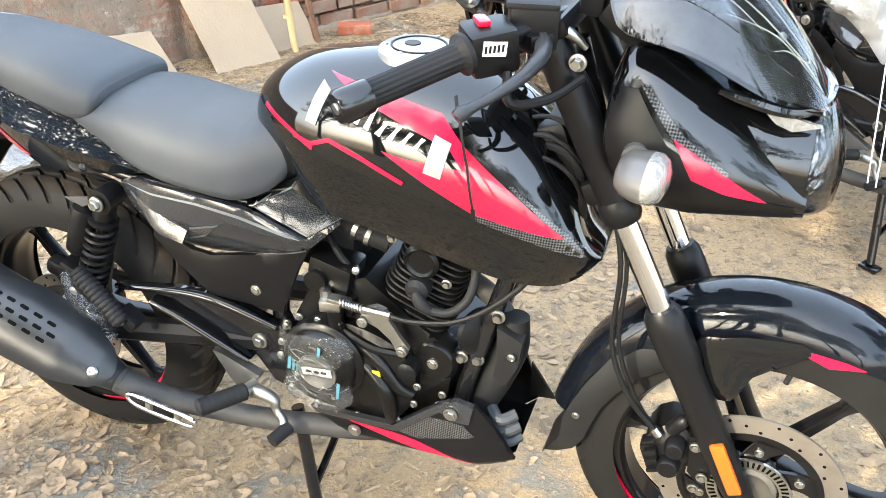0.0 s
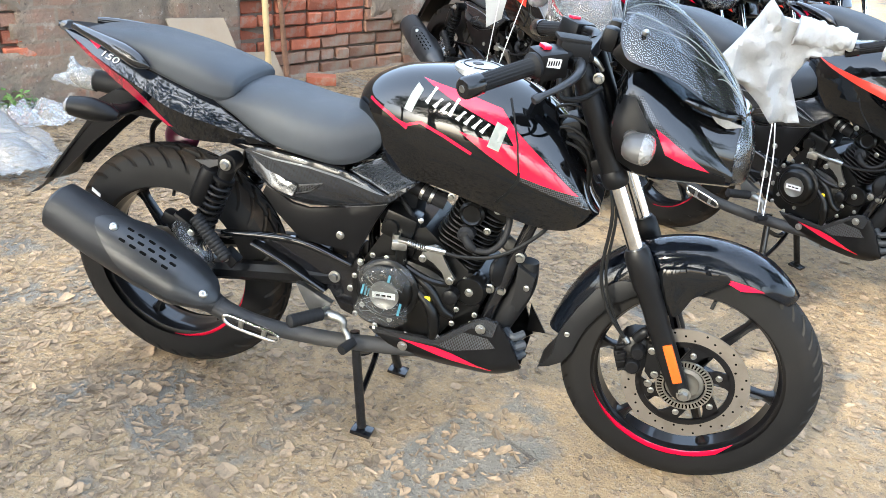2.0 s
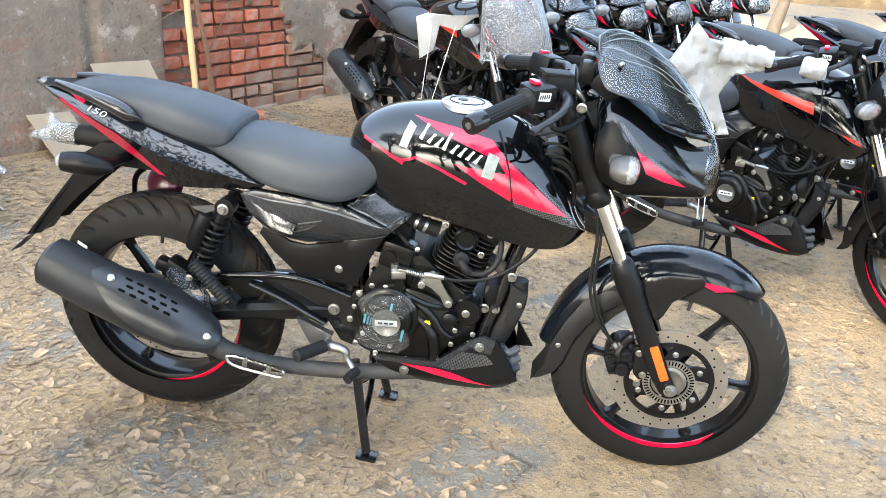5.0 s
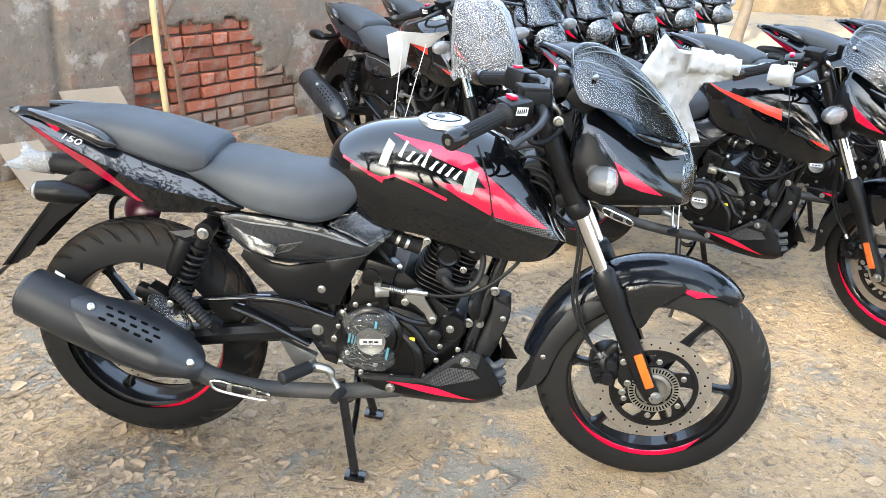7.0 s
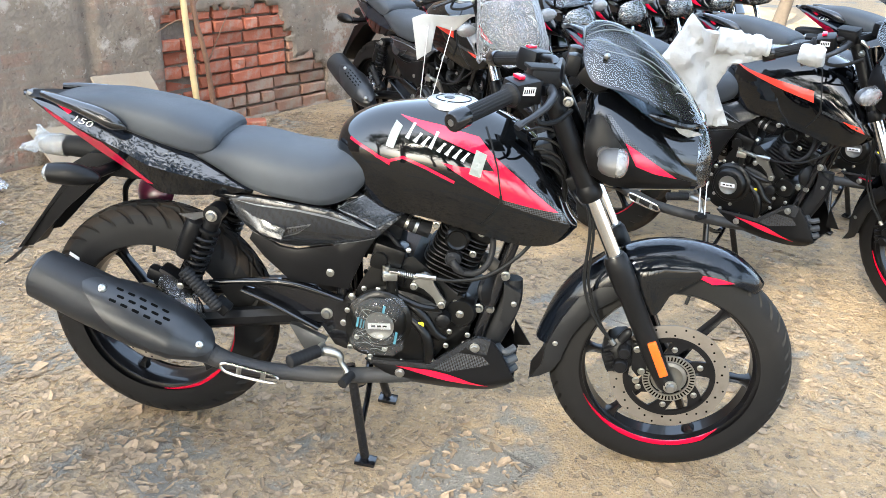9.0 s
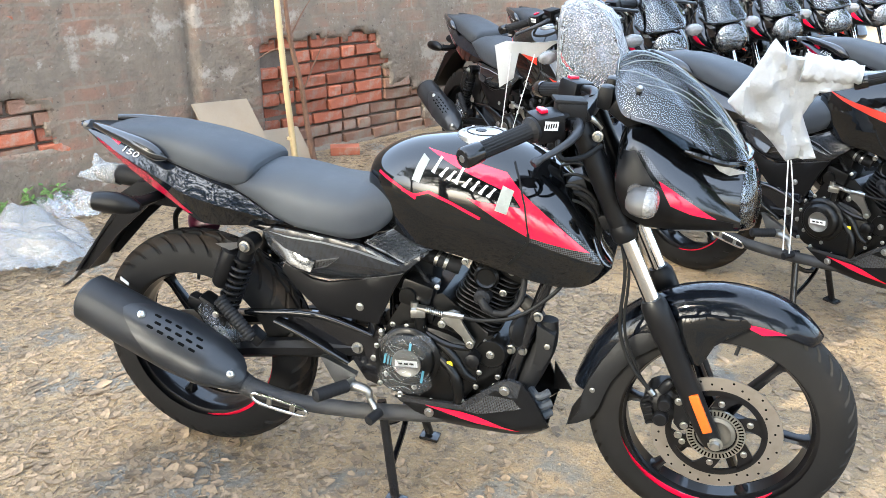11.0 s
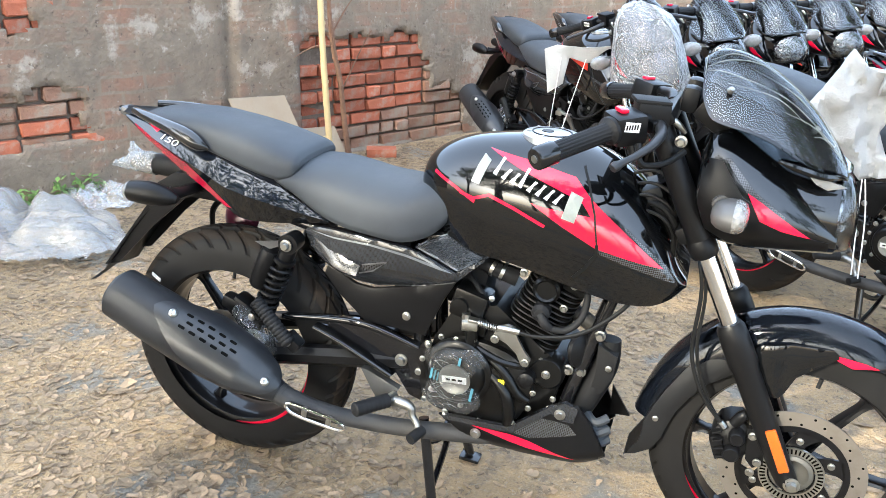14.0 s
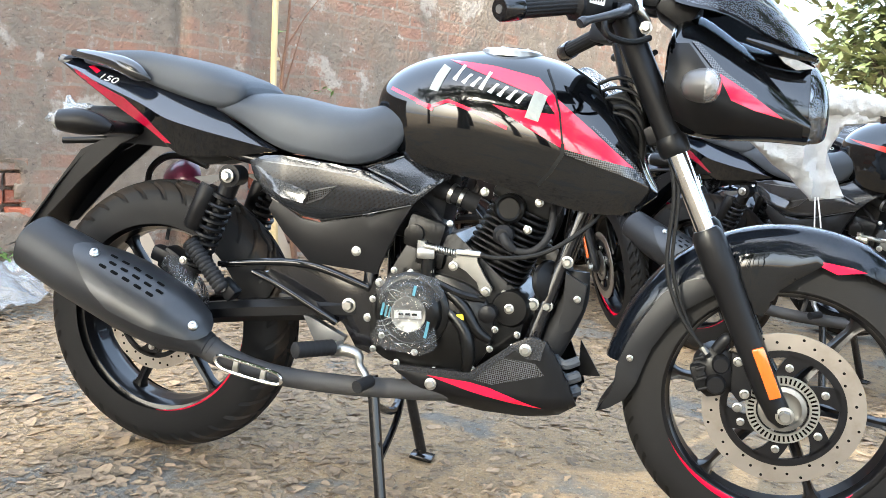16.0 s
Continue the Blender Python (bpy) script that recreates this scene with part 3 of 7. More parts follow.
def tree(x, y, height, reach, clumps, per, size, seed, label, leaf=LEAF, sun_gaps=False):
    """A tapered trunk with limbs and a crown of leaves; base at x, y."""
    rnd = random.Random(seed)
    root = tagged(new("tree"), label, "tree", "trees round the yard")
    root.location = (x, y, -0.02)
    bm = bmesh.new()
    tube(bm, [(0, 0, 0), (0.1, 0.05, height * 0.2), (-0.05, 0.1, height * 0.42), (0.05, 0, height * 0.7)], [0.028 * height, 0.021 * height, 0.016 * height, 0.007 * height], 10)
    spots = []
    for i in range(clumps):
        a, r = rnd.uniform(0, 6.28), reach * math.sqrt(rnd.random())
        h = height * rnd.uniform(0.52, 1.0)
        c = (r * math.cos(a), r * math.sin(a), h, rnd.uniform(0.6, 1.3))
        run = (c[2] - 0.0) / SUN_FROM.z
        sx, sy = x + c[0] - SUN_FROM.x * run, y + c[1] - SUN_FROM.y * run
        # drop clumps whose shadow would fall on a spot meant to be sunlit
        if sun_gaps and any(math.hypot(sx - gx0, sy - gy0) < gr for gx0, gy0, gr in SUNNY):
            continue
        spots.append(c)
        if i % 6 == 0:
            b = rnd.uniform(0.3, 0.6) * height
            tube(bm, [(0, 0.05, b), (c[0] * 0.5, c[1] * 0.5, (b + h) / 2 + 0.2), (c[0], c[1], h)], [0.06, 0.035, 0.012], 6, smooth=3)
    link("trunk", bm, TREE_BARK, root)
    crown = leaf_cloud("crown", spots, per, size, max(0.34, size * 2.2), seed, leaf, root)
    return root


UNSEEN_TREE = "tall leafy unseen tree with a gappy green crown"
# out of view on the sun's side, placed to dapple the light
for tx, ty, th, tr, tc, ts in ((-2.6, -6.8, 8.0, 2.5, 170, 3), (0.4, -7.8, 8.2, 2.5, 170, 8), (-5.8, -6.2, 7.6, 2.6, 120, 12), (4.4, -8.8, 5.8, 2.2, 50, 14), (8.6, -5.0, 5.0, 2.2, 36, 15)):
    tree(tx, ty, th, tr, tc, 72, 0.17, ts, UNSEEN_TREE, sun_gaps=True)
# farther unseen trees, added to shade the ground mirrored in the paint
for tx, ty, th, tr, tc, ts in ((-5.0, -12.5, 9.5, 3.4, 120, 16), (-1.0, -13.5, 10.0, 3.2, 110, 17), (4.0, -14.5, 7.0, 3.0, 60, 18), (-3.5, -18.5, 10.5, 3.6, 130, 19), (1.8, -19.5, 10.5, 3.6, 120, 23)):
    tree(tx, ty, th, tr, tc, 52, 0.26, ts, UNSEEN_TREE, sun_gaps=True)
# out of view, placed to show as reflections in screen and tank
for tx, ty, th, tr, tc, ts in ((8.0, 1.2, 7.6, 2.7, 42, 31), (11.0, 4.0, 8.0, 3.2, 56, 32)):
    tree(tx, ty, th, tr, tc, 210, 0.20, ts, UNSEEN_TREE)
tree(3.95, 10.0, 3.4, 0.95, 46, 90, 0.20, 21, "bushy green tree with narrow drooping leaves", LEAF_SUNLIT)
tree(6.2, 11.5, 4.2, 1.5, 50, 90, 0.18, 22, "bushy green tree with narrow drooping leaves", LEAF_SUNLIT)


# ---- the motorcycle ----
AXLE_F, AXLE_R = Vector((1.351, 0, 0.3035)), Vector((0.004, 0, 0.321))
RAKE = radians(25.6)
STEM = Vector((-math.sin(RAKE), 0, math.cos(RAKE)))

TANK = [(0.500, 0.846, 0.800, 0.030, 0.826), (0.515, 0.882, 0.775, 0.058, 0.828), (0.550, 0.910, 0.745, 0.086, 0.828), (0.600, 0.931, 0.722, 0.110, 0.824), (0.660, 0.943, 0.704, 0.128, 0.818),
        (0.740, 0.951, 0.694, 0.138, 0.810), (0.820, 0.947, 0.676, 0.142, 0.792), (0.900, 0.926, 0.656, 0.142, 0.770), (0.960, 0.890, 0.645, 0.139, 0.748), (1.010, 0.840, 0.645, 0.133, 0.728),
        (1.040, 0.788, 0.653, 0.126, 0.714), (1.066, 0.730, 0.668, 0.112, 0.702), (1.086, 0.697, 0.684, 0.086, 0.690)]
FAIRING = [(1.082, 0.985, 0.855, 0.122, 0.900), (1.100, 1.028, 0.822, 0.136, 0.886), (1.140, 1.026, 0.803, 0.146, 0.872), (1.197, 0.990, 0.798, 0.145, 0.858), (1.255, 0.946, 0.800, 0.134, 0.848),
           (1.302, 0.900, 0.799, 0.116, 0.838), (1.338, 0.856, 0.797, 0.098, 0.826)]


def section_loft(rows, steps=5, seg=12, low=0.86, power=1.0):
    """A body with round shoulders: rows of x, top, bottom, half width, height of the widest line."""
    fine = []
    pts = spline([(r[0], r[1], r[2]) for r in rows], steps)
    wid = spline([(r[3], r[4], 0) for r in rows], steps)
    bm = bmesh.new()
    rings = []
    for a, b in zip(pts, wid):
        x, top, bot, w, mid = a.x, a.y, a.z, b.x, b.y
        half = []
        for k in range(seg + 1):
            t = math.pi / 2 * k / seg
            half.append((w * math.sin(t) ** power, mid + (top - mid) * max(0.0, math.cos(t)) ** power))
        for k in range(1, 6):
            t = k / 5
            half.append((w * (1 - (1 - low) * t * t), mid + (bot - mid) * t))
        half.append((w * low * 0.6, bot - 0.002))
        ring = [bm.verts.new((x, -y, z)) for y, z in half] + [bm.verts.new((x, y, z)) for y, z in reversed(half[1:])]
        rings.append(ring)
    for r, s in zip(rings, rings[1:]):
        for k in range(len(r)):
            bm.faces.new((r[k], r[(k + 1) % len(r)], s[(k + 1) % len(r)], s[k]))
    bm.faces.new(rings[0])
    bm.faces.new(rings[-1])
    return bm


class Surface:
    """A body's skin, on which stickers lie."""

    def __init__(self, bm):
        from mathutils.bvhtree import BVHTree
        bm.normal_update()
        self.tree = BVHTree.FromBMesh(bm)

    def y(self, x, z):
        hit = self.tree.ray_cast(Vector((x, -1.0, z)), Vector((0, 1, 0)))
        return hit[0].y if hit[0] is not None else None


def inside(poly, x, z):
    """Whether a point lies in an outline."""
    hit = False
    for (x0, z0), (x1, z1) in zip(poly, poly[1:] + poly[:1]):
        if (z0 > z) != (z1 > z) and x < (x1 - x0) * (z - z0) / (z1 - z0) + x0:
            hit = not hit
    return hit


def sticker(outline, skin, off=0.0012, grid=0.012, curve=0):
    last = [-0.1]

    def depth(x, z):
        y = skin.y(x, z)
        last[0] = y if y is not None else last[0]
        return last[0] - off

    return panel(outline, depth, th=off * 0.8, edge=0, grid=grid, curve=curve)


def ribbon(points, width):
    """The outline of a stripe of even width along points in x and z."""
    left, right = [], []
    for i, p in enumerate(points):
        a, b = Vector(points[max(i - 1, 0)]), Vector(points[min(i + 1, len(points) - 1)])
        d = (b - a).normalized()
        nrm = Vector((-d.y, d.x)) * width / 2
        left.append((p[0] + nrm.x, p[1] + nrm.y))
        right.append((p[0] - nrm.x, p[1] - nrm.y))
    return left + right[::-1]


def tyre_mesh(centre, radius, width, rim, segs, groove, slant):
    """A tyre with a rounded crown and cut tread; slant: how far, in radians, a groove trails from crown to shoulder."""
    bm = bmesh.new()
    prof = []
    n = 40 if segs > 300 else 26
    for k in range(n + 1):
        a = math.pi * k / n
        lat = -math.cos(a) * width / 2
        crown = max(0.0, math.sin(a)) ** 0.62
        prof.append((rim + (radius - rim) * crown, lat))
    rings = []
    for s in range(segs):
        th = 2 * math.pi * s / segs
        ring = []
        for k, (r, lat) in enumerate(prof):
            d = 0.0
            if 0.15 * n <= k <= 0.85 * n:
                d = groove(th, lat / (width / 2)) * 0.010
            rr = r - d
            an = th - slant * abs(lat / (width / 2))
            ring.append(bm.verts.new((centre.x + rr * math.cos(an), centre.y + lat, centre.z + rr * math.sin(an))))
        rings.append(ring)
    for s in range(segs):
        a, b = rings[s], rings[(s + 1) % segs]
        for k in range(n):
            f = bm.faces.new((a[k], b[k], b[k + 1], a[k + 1]))
            if abs(prof[k][1]) < 0.40 * width and not groove(2 * math.pi * s / segs, prof[k][1] / (width / 2)):
                f.material_index = 1
    return bm


def tread_rear(th, u):
    g = (th * 34 / (2 * math.pi) + (0.5 if u > 0 else 0)) % 1
    return 1.0 if (g < 0.22 and 0.26 < abs(u) < 0.97) or (0.5 < g < 0.70 and abs(u) < 0.34) or abs(abs(u) - 0.30) < 0.035 else 0.0


def tread_front(th, u):
    g = (th * 44 / (2 * math.pi) + (0.5 if u > 0 else 0)) % 1
    return 1.0 if (g < 0.20 and 0.36 < abs(u) < 0.80) or (0.5 < g < 0.68 and abs(u) < 0.26) else 0.0


def annulus(bm, centre, r0, r1, y0, y1, segs=64, start=0.0, stop=2 * math.pi):
    """A flat ring, or an arc of one, round the y axis."""
    full = stop - start > 6.28
    n = segs if full else segs + 1
    rings = []
    for s in range(n):
        t = start + (stop - start) * s / segs
        c, d = math.cos(t), math.sin(t)
        rings.append([bm.verts.new((centre[0] + r * c, y, centre[2] + r * d)) for r, y in ((r0, y0), (r1, y0), (r1, y1), (r0, y1))])
    for i in range(segs):
        a, b = rings[i], rings[(i + 1) % n]
        for k in range(4):
            bm.faces.new((a[k], a[(k + 1) % 4], b[(k + 1) % 4], b[k]))
    if not full:
        bm.faces.new(rings[0])
        bm.faces.new(rings[-1])
    return bm


def bolt(bm, x, y, z, r=0.008, h=0.006, washer=True):
    """A hexagon bolt head that faces the right-hand side."""
    if washer:
        lathe(bm, [(0, -0.001), (r * 1.45, -0.001), (r * 1.45, 0.0022), (r, 0.003)], (x, y, z), (0, -1, 0), 16)
    lathe(bm, [(r, 0.0), (r, h * 0.8), (r * 0.85, h), (0, h)], (x, y, z), (0, -1, 0), 6)
    return bm


def spoke(bm, centre, angle, r0, r1, w0, w1, y, t):
    """One tapered arm of a cast wheel, with a ridge along it and a flared foot at the rim."""
    c, s = math.cos(angle), math.sin(angle)
    rows = []
    run = r1 - r0
    for f, w, tt in ((0.0, w0 * 1.25, t * 1.3), (0.12, w0, t * 1.15), (0.30, w0 * 0.72, t), (0.60, (w0 * 0.4 + w1 * 0.6) * 0.9, t * 0.9), (0.84, w1, t * 0.85), (0.93, w1 * 1.35, t * 0.9), (1.0, w1 * 2.3, t)):
        r = r0 + run * f
        rows.append([bm.verts.new((centre.x + r * c - a * s, y + b, centre.z + r * s + a * c)) for a, b in ((-w, -tt * 0.45), (-w * 0.72, -tt * 0.9), (0, -tt * 0.7), (w * 0.72, -tt * 0.9), (w, -tt * 0.45), (w, tt * 0.6), (0, tt), (-w, tt * 0.6))])
    for a, b in zip(rows, rows[1:]):
        for k in range(8):
            bm.faces.new((a[k], a[(k + 1) % 8], b[(k + 1) % 8], b[k]))
    bm.faces.new(rows[0])
    bm.faces.new(rows[-1])
    return bm


def tapered_arc(centre, r_out, width, y0, y1, start, stop, gap=None, n=64):
    """A painted band on a rim that swells from a point to its full width; gap: a slanting cut across it."""
    bm = bmesh.new()

    def run(t0, t1, lean0, lean1):
        rows = []
        for i in range(n + 1):
            f = i / n
            rr = []
            for q, y in ((0, y0), (1, y0), (1, y1), (0, y1)):
                t = t0 + (t1 - t0) * f + q * (lean0 * (1 - f) + lean1 * f)
                u = (t - start) / (stop - start)
                w = width * min(1.0, 0.12 + 1.9 * max(0.0, u))
                r = r_out - q * w
                rr.append(bm.verts.new((centre.x + r * math.cos(t), y, centre.z + r * math.sin(t))))
            rows.append(rr)
        for a, b in zip(rows, rows[1:]):
            for k in range(4):
                bm.faces.new((a[k], a[(k + 1) % 4], b[(k + 1) % 4], b[k]))
        bm.faces.new(rows[0])
        bm.faces.new(rows[-1])

    if gap is None:
        run(start, stop, 0.0, 0.12)
    else:
        run(start, gap - 0.012, 0.0, 0.16)
        run(gap + 0.012, stop, 0.16, 0.22)
    return bm


class Bike:
    """Builds one motorcycle; its base is under the rear axle, x forwards. steer: degrees to its left."""

    def __init__(self, label, steer, hero):
        self.root = tagged(new("motorcycle"), label, "motorcycle", "parked motorcycles")
        self.hero = hero
        pivot = Vector((1.035, 0, 0.93))
        self.front = Matrix.Translation(pivot) @ Matrix.Rotation(radians(steer), 4, STEM) @ Matrix.Translation(-pivot)

    def add(self, name, bm, material, parent=None, label="", front=False, smooth=True, angle=40):
        if front:
            bm.transform(self.front)
        return link(name, bm, material, parent or self.root, label, smooth, angle)

    # -- wheels --
    def wheel(self, c, radius, width, rim, groove, front, red_arc, nspoke, phase):
        segs = (616 if front else 612) if self.hero else (132 if front else 136)
        bm = bmesh.new()
        hw = width * 0.36
        lathe(bm, [(rim - 0.019, -hw * 0.30), (rim - 0.019, -hw * 0.62), (rim - 0.012, -hw * 0.86), (rim - 0.011, -hw * 0.98), (rim + 0.002, -hw * 1.06), (rim + 0.009, -hw * 1.10), (rim + 0.011, -hw * 1.02), (rim - 0.002, -hw * 0.8), (rim - 0.008, 0), (rim - 0.002, hw * 0.8),
                   (rim + 0.011, hw * 1.02), (rim + 0.009, hw * 1.10), (rim + 0.002, hw * 1.06), (rim - 0.011, hw * 0.98), (rim - 0.012, hw * 0.86), (rim - 0.019, hw * 0.62), (rim - 0.019, hw * 0.30)], c, (0, 1, 0), 96 if self.hero else 48, closed=True)
        wheel = self.add("wheel", bm, ALLOY, label="black cast alloy wheel", front=front)
        bm = tyre_mesh(c, radius, width, rim - 0.004, segs, groove, 0.24 if front else 0.36)
        tyre = self.add("tyre", bm, RUBBER, wheel, "black rubber tyre with cut tread", front, angle=28)
        tyre.data.materials.append(RUBBER if front else TREAD)
        for i in range(nspoke):
            bm = spoke(bmesh.new(), c, phase + 2 * math.pi * i / nspoke, 0.036, rim - 0.016, 0.016, 0.0085, c.y, 0.017)
            self.add("spoke", bm, ALLOY, wheel, front=front)
        bm = lathe(bmesh.new(), [(0, -0.055), (0.022, -0.055), (0.036, -0.045), (0.040, -0.02), (0.040, 0.02), (0.036, 0.045), (0.022, 0.055), (0, 0.055)], c, (0, 1, 0), 32)
        self.add("hub", bm, ALLOY, wheel, front=front)
        bm = tapered_arc(c, rim + 0.0015, 0.0125, -hw * 1.07 - 0.001, -hw * 0.94, *red_arc)
        self.add("rim_stripe", bm, RED, wheel, "red rim stripe", front)
        bm = tube(bmesh.new(), [c + Vector((math.cos(phase + 1.55) * (rim - 0.012), -0.004, math.sin(phase + 1.55) * (rim - 0.012))), c + Vector((math.cos(phase + 1.57) * (rim - 0.046), -0.012, math.sin(phase + 1.57) * (rim - 0.046)))], 0.0045, 8)
        self.add("valve", bm, GRIPR, wheel, front=front)
        return wheel

    def disc(self, c, r, y, front, wheel):
        bm = annulus(bmesh.new(), (c.x, 0, c.z), r * 0.765, r, y - 0.002, y + 0.002, 96)
        d = self.add("brake_disc", bm, DISC, wheel, "drilled bare steel brake disc", front, angle=30)
        bm = bmesh.new()
        for i in range(36 if self.hero else 0):
            a = 2 * math.pi * i / 36
            rr = r * (0.815, 0.88, 0.945)[i % 3]
            lathe(bm, [(0, 0), (0.0028, 0), (0.0028, 0.0006), (0, 0.0006)], (c.x + rr * math.cos(a), y - 0.002, c.z + rr * math.sin(a)), (0, -1, 0), 8)
        if self.hero:
            tagged(self.add("disc_hole", bm, HOLE, d, "drilled hole in the disc", front), kind="stuff")
        else:
            bm.free()
        bm = annulus(bmesh.new(), (c.x, 0, c.z), r * 0.68, r * 0.775, y - 0.003, y + 0.003, 64)
        self.add("disc_carrier", bm, ALLOY, d, "black disc carrier", front)
        # swept arms that run from the hub to the carrier
        for i in range(6):
            a0 = 2 * math.pi * i / 6 + radians(27)
            bm = bmesh.new()
            rows = []
            for f in range(7):
                q = f / 6
                rad = 0.034 + (r * 0.71 - 0.034) * q
                half = (0.021 - 0.018 * q + 0.022 * q * q)
                an = a0 - 0.55 * (q - 0.62)
                ca, sa = math.cos(an), math.sin(an)
                rows.append([bm.verts.new((c.x + rad * ca - e * sa, yy, c.z + rad * sa + e * ca)) for e, yy in ((-half, y - 0.003), (half, y - 0.003), (half, y + 0.003), (-half, y + 0.003))])
            for p, q in zip(rows, rows[1:]):
                for k in range(4):
                    bm.faces.new((p[k], p[(k + 1) % 4], q[(k + 1) % 4], q[k]))
            bm.faces.new(rows[0])
            bm.faces.new(rows[-1])
            self.add("carrier_arm", bm, ALLOY, d, front=front)
        for i in range(6):
            a = 2 * math.pi * i / 6 + radians(27)
            bm = bolt(bmesh.new(), c.x + 0.55 * r * math.cos(a), y - 0.004, c.z + 0.55 * r * math.sin(a), 0.0052, 0.005)
            self.add("rivet", bm, STEEL, d, front=front)
        if front:
            bm = annulus(bmesh.new(), (c.x, 0, c.z), 0.047, 0.065, y - 0.010, y - 0.006, 64)
            ring = self.add("sensor_ring", bm, STEEL, wheel, "slotted steel sensor ring", front)
            if self.hero:
                bm = bmesh.new()
                for i in range(44):
                    a = 2 * math.pi * i / 44
                    box(bm, (c.x + 0.0565 * math.cos(a), y - 0.0102, c.z + 0.0565 * math.sin(a)), (0.011, 0.001, 0.0036), (0, -math.degrees(a), 0))
                tagged(self.add("slot", bm, HOLE, ring, "dark slots of the sensor ring", front, smooth=False), kind="stuff")
            bm = lathe(bmesh.new(), [(0.044, 0.0), (0.043, 0.002), (0.034, 0.004), (0.030, 0.001), (0.018, 0.001), (0, 0.001)], (c.x, y - 0.004, c.z), (0, -1, 0), 32)
            self.add("hub_cover", bm, ALU, wheel, "bare aluminium hub cover", front)

    # -- fork, fender, caliper --
    def fork(self):
        def on(z, off=0.0):
            return 1.336 + (0.3055 - z) * math.tan(RAKE) + off

        for side in (-1, 1):
            y = 0.0945 * side
            bm = tube(bmesh.new(), [(on(1.02), y, 1.02), (on(0.775), y, 0.775)], 0.0245, 20, smooth=0)
            lathe(bm, [(0.0245, -0.01), (0.0285, 0), (0.0285, 0.02), (0.0245, 0.028)], (on(0.79), y, 0.79), -STEM, 20)
            f = self.add("fork_leg", bm, SATIN, label="telescopic fork leg", front=True)
            bm = tube(bmesh.new(), [(on(0.78), y, 0.78), (on(0.60), y, 0.60)], 0.0175, 20, smooth=0)
            self.add("stanchion", bm, CHROME, f, "polished chrome stanchion", True)
            bm = tube(bmesh.new(), [(on(0.632), y, 0.632), (on(0.622), y, 0.622), (on(0.60), y, 0.60), (on(0.55), y, 0.55), (on(0.535), y, 0.535), (on(0.40), y, 0.40), (on(0.335), y - 0.003 * side, 0.335), (on(0.298) + 0.004, y, 0.298), (on(0.280) + 0.006, y, 0.280)],
                      [0.0225, 0.0285, 0.030, 0.030, 0.0265, 0.0255, 0.024, 0.022, 0.012], 20, smooth=0)
            self.add("slider", bm, SATIN, f, "black fork slider", True)
            if side < 0:
                bm = bolt(bmesh.new(), AXLE_F.x, y - 0.019, AXLE_F.z, 0.0115, 0.013)
                self.add("axle_nut", bm, STEEL, f, "zinc axle nut", True)
                u = Vector((math.sin(RAKE), 0, -math.cos(RAKE)))
                bm = box(bmesh.new(), (1.311, y - 0.0275, 0.381), (0.0225, 0.010, 0.098), (0, -math.degrees(RAKE) + 1, 0), 0.004)
                self.add("reflector", bm, AMBER, f, "amber side reflector", True)
        bm = bmesh.new()
        box(bm, (on(0.795) - 0.02, 0, 0.805), (0.055, 0.200, 0.035), (0, -math.degrees(RAKE), 0), 0.008)
        self.add("lower_yoke", bm, SATIN, front=True)
        bm = bmesh.new()
        box(bm, (on(1.005) - 0.015, 0, 1.015), (0.085, 0.235, 0.026), (0, -math.degrees(RAKE), 0), 0.008)
        self.add("upper_yoke", bm, SATIN, front=True)
        # caliper, behind the right leg
        body = [(1.190, 0.330), (1.182, 0.352), (1.184, 0.376), (1.196, 0.398), (1.214, 0.408), (1.238, 0.410), (1.252, 0.398), (1.258, 0.370), (1.258, 0.340), (1.242, 0.320), (1.214, 0.312)]
        bm = panel(body, lambda x, z: -0.104 + 6.0 * ((x - 1.22) ** 2 + (z - 0.36) ** 2), 0.060, 0.006, 0.02)
        box(bm, (1.197, -0.092, 0.352), (0.026, 0.034, 0.050), (0, -20, 0), 0.007)
        lathe(bm, [(0.0, 0.014), (0.015, 0.014), (0.018, 0.010), (0.019, -0.02)], (1.226, -0.106, 0.345), (0, -1, 0), 20)
        lathe(bm, [(0.0, 0.012), (0.013, 0.012), (0.016, 0.008), (0.017, -0.02)], (1.232, -0.106, 0.383), (0, -1, 0), 20)
        tube(bm, [(1.222, -0.090, 0.405), (1.236, -0.092, 0.428), (1.244, -0.092, 0.432)], [0.012, 0.012, 0.009], 12)
        for k in range(4):
            box(bm, (1.192 + 0.004 * k, -0.112, 0.392 - 0.019 * k), (0.020, 0.014, 0.006), (0, -24, 0), 0.002)
        cal = self.add("brake_caliper", bm, SATIN, label="black front brake caliper", front=True)
        bm = panel([(1.250, 0.405), (1.276, 0.402), (1.290, 0.360), (1.292, 0.322), (1.272, 0.312), (1.256, 0.330)], lambda x, z: -0.098, 0.014, 0.004, 0.03)
        self.add("caliper_bracket", bm, SATIN, cal, front=True)
        for x, z in ((1.262, 0.391), (1.279, 0.331), (1.269, 0.304)):
            self.add("bolt", bolt(bmesh.new(), x, -0.101, z, 0.0062, 0.006), STEEL, cal, front=True)
        bm = tube(bmesh.new(), [(1.205, -0.105, 0.400), (1.195, -0.105, 0.412)], 0.007, 8)
        self.add("banjo", bm, STEEL, cal, front=True)
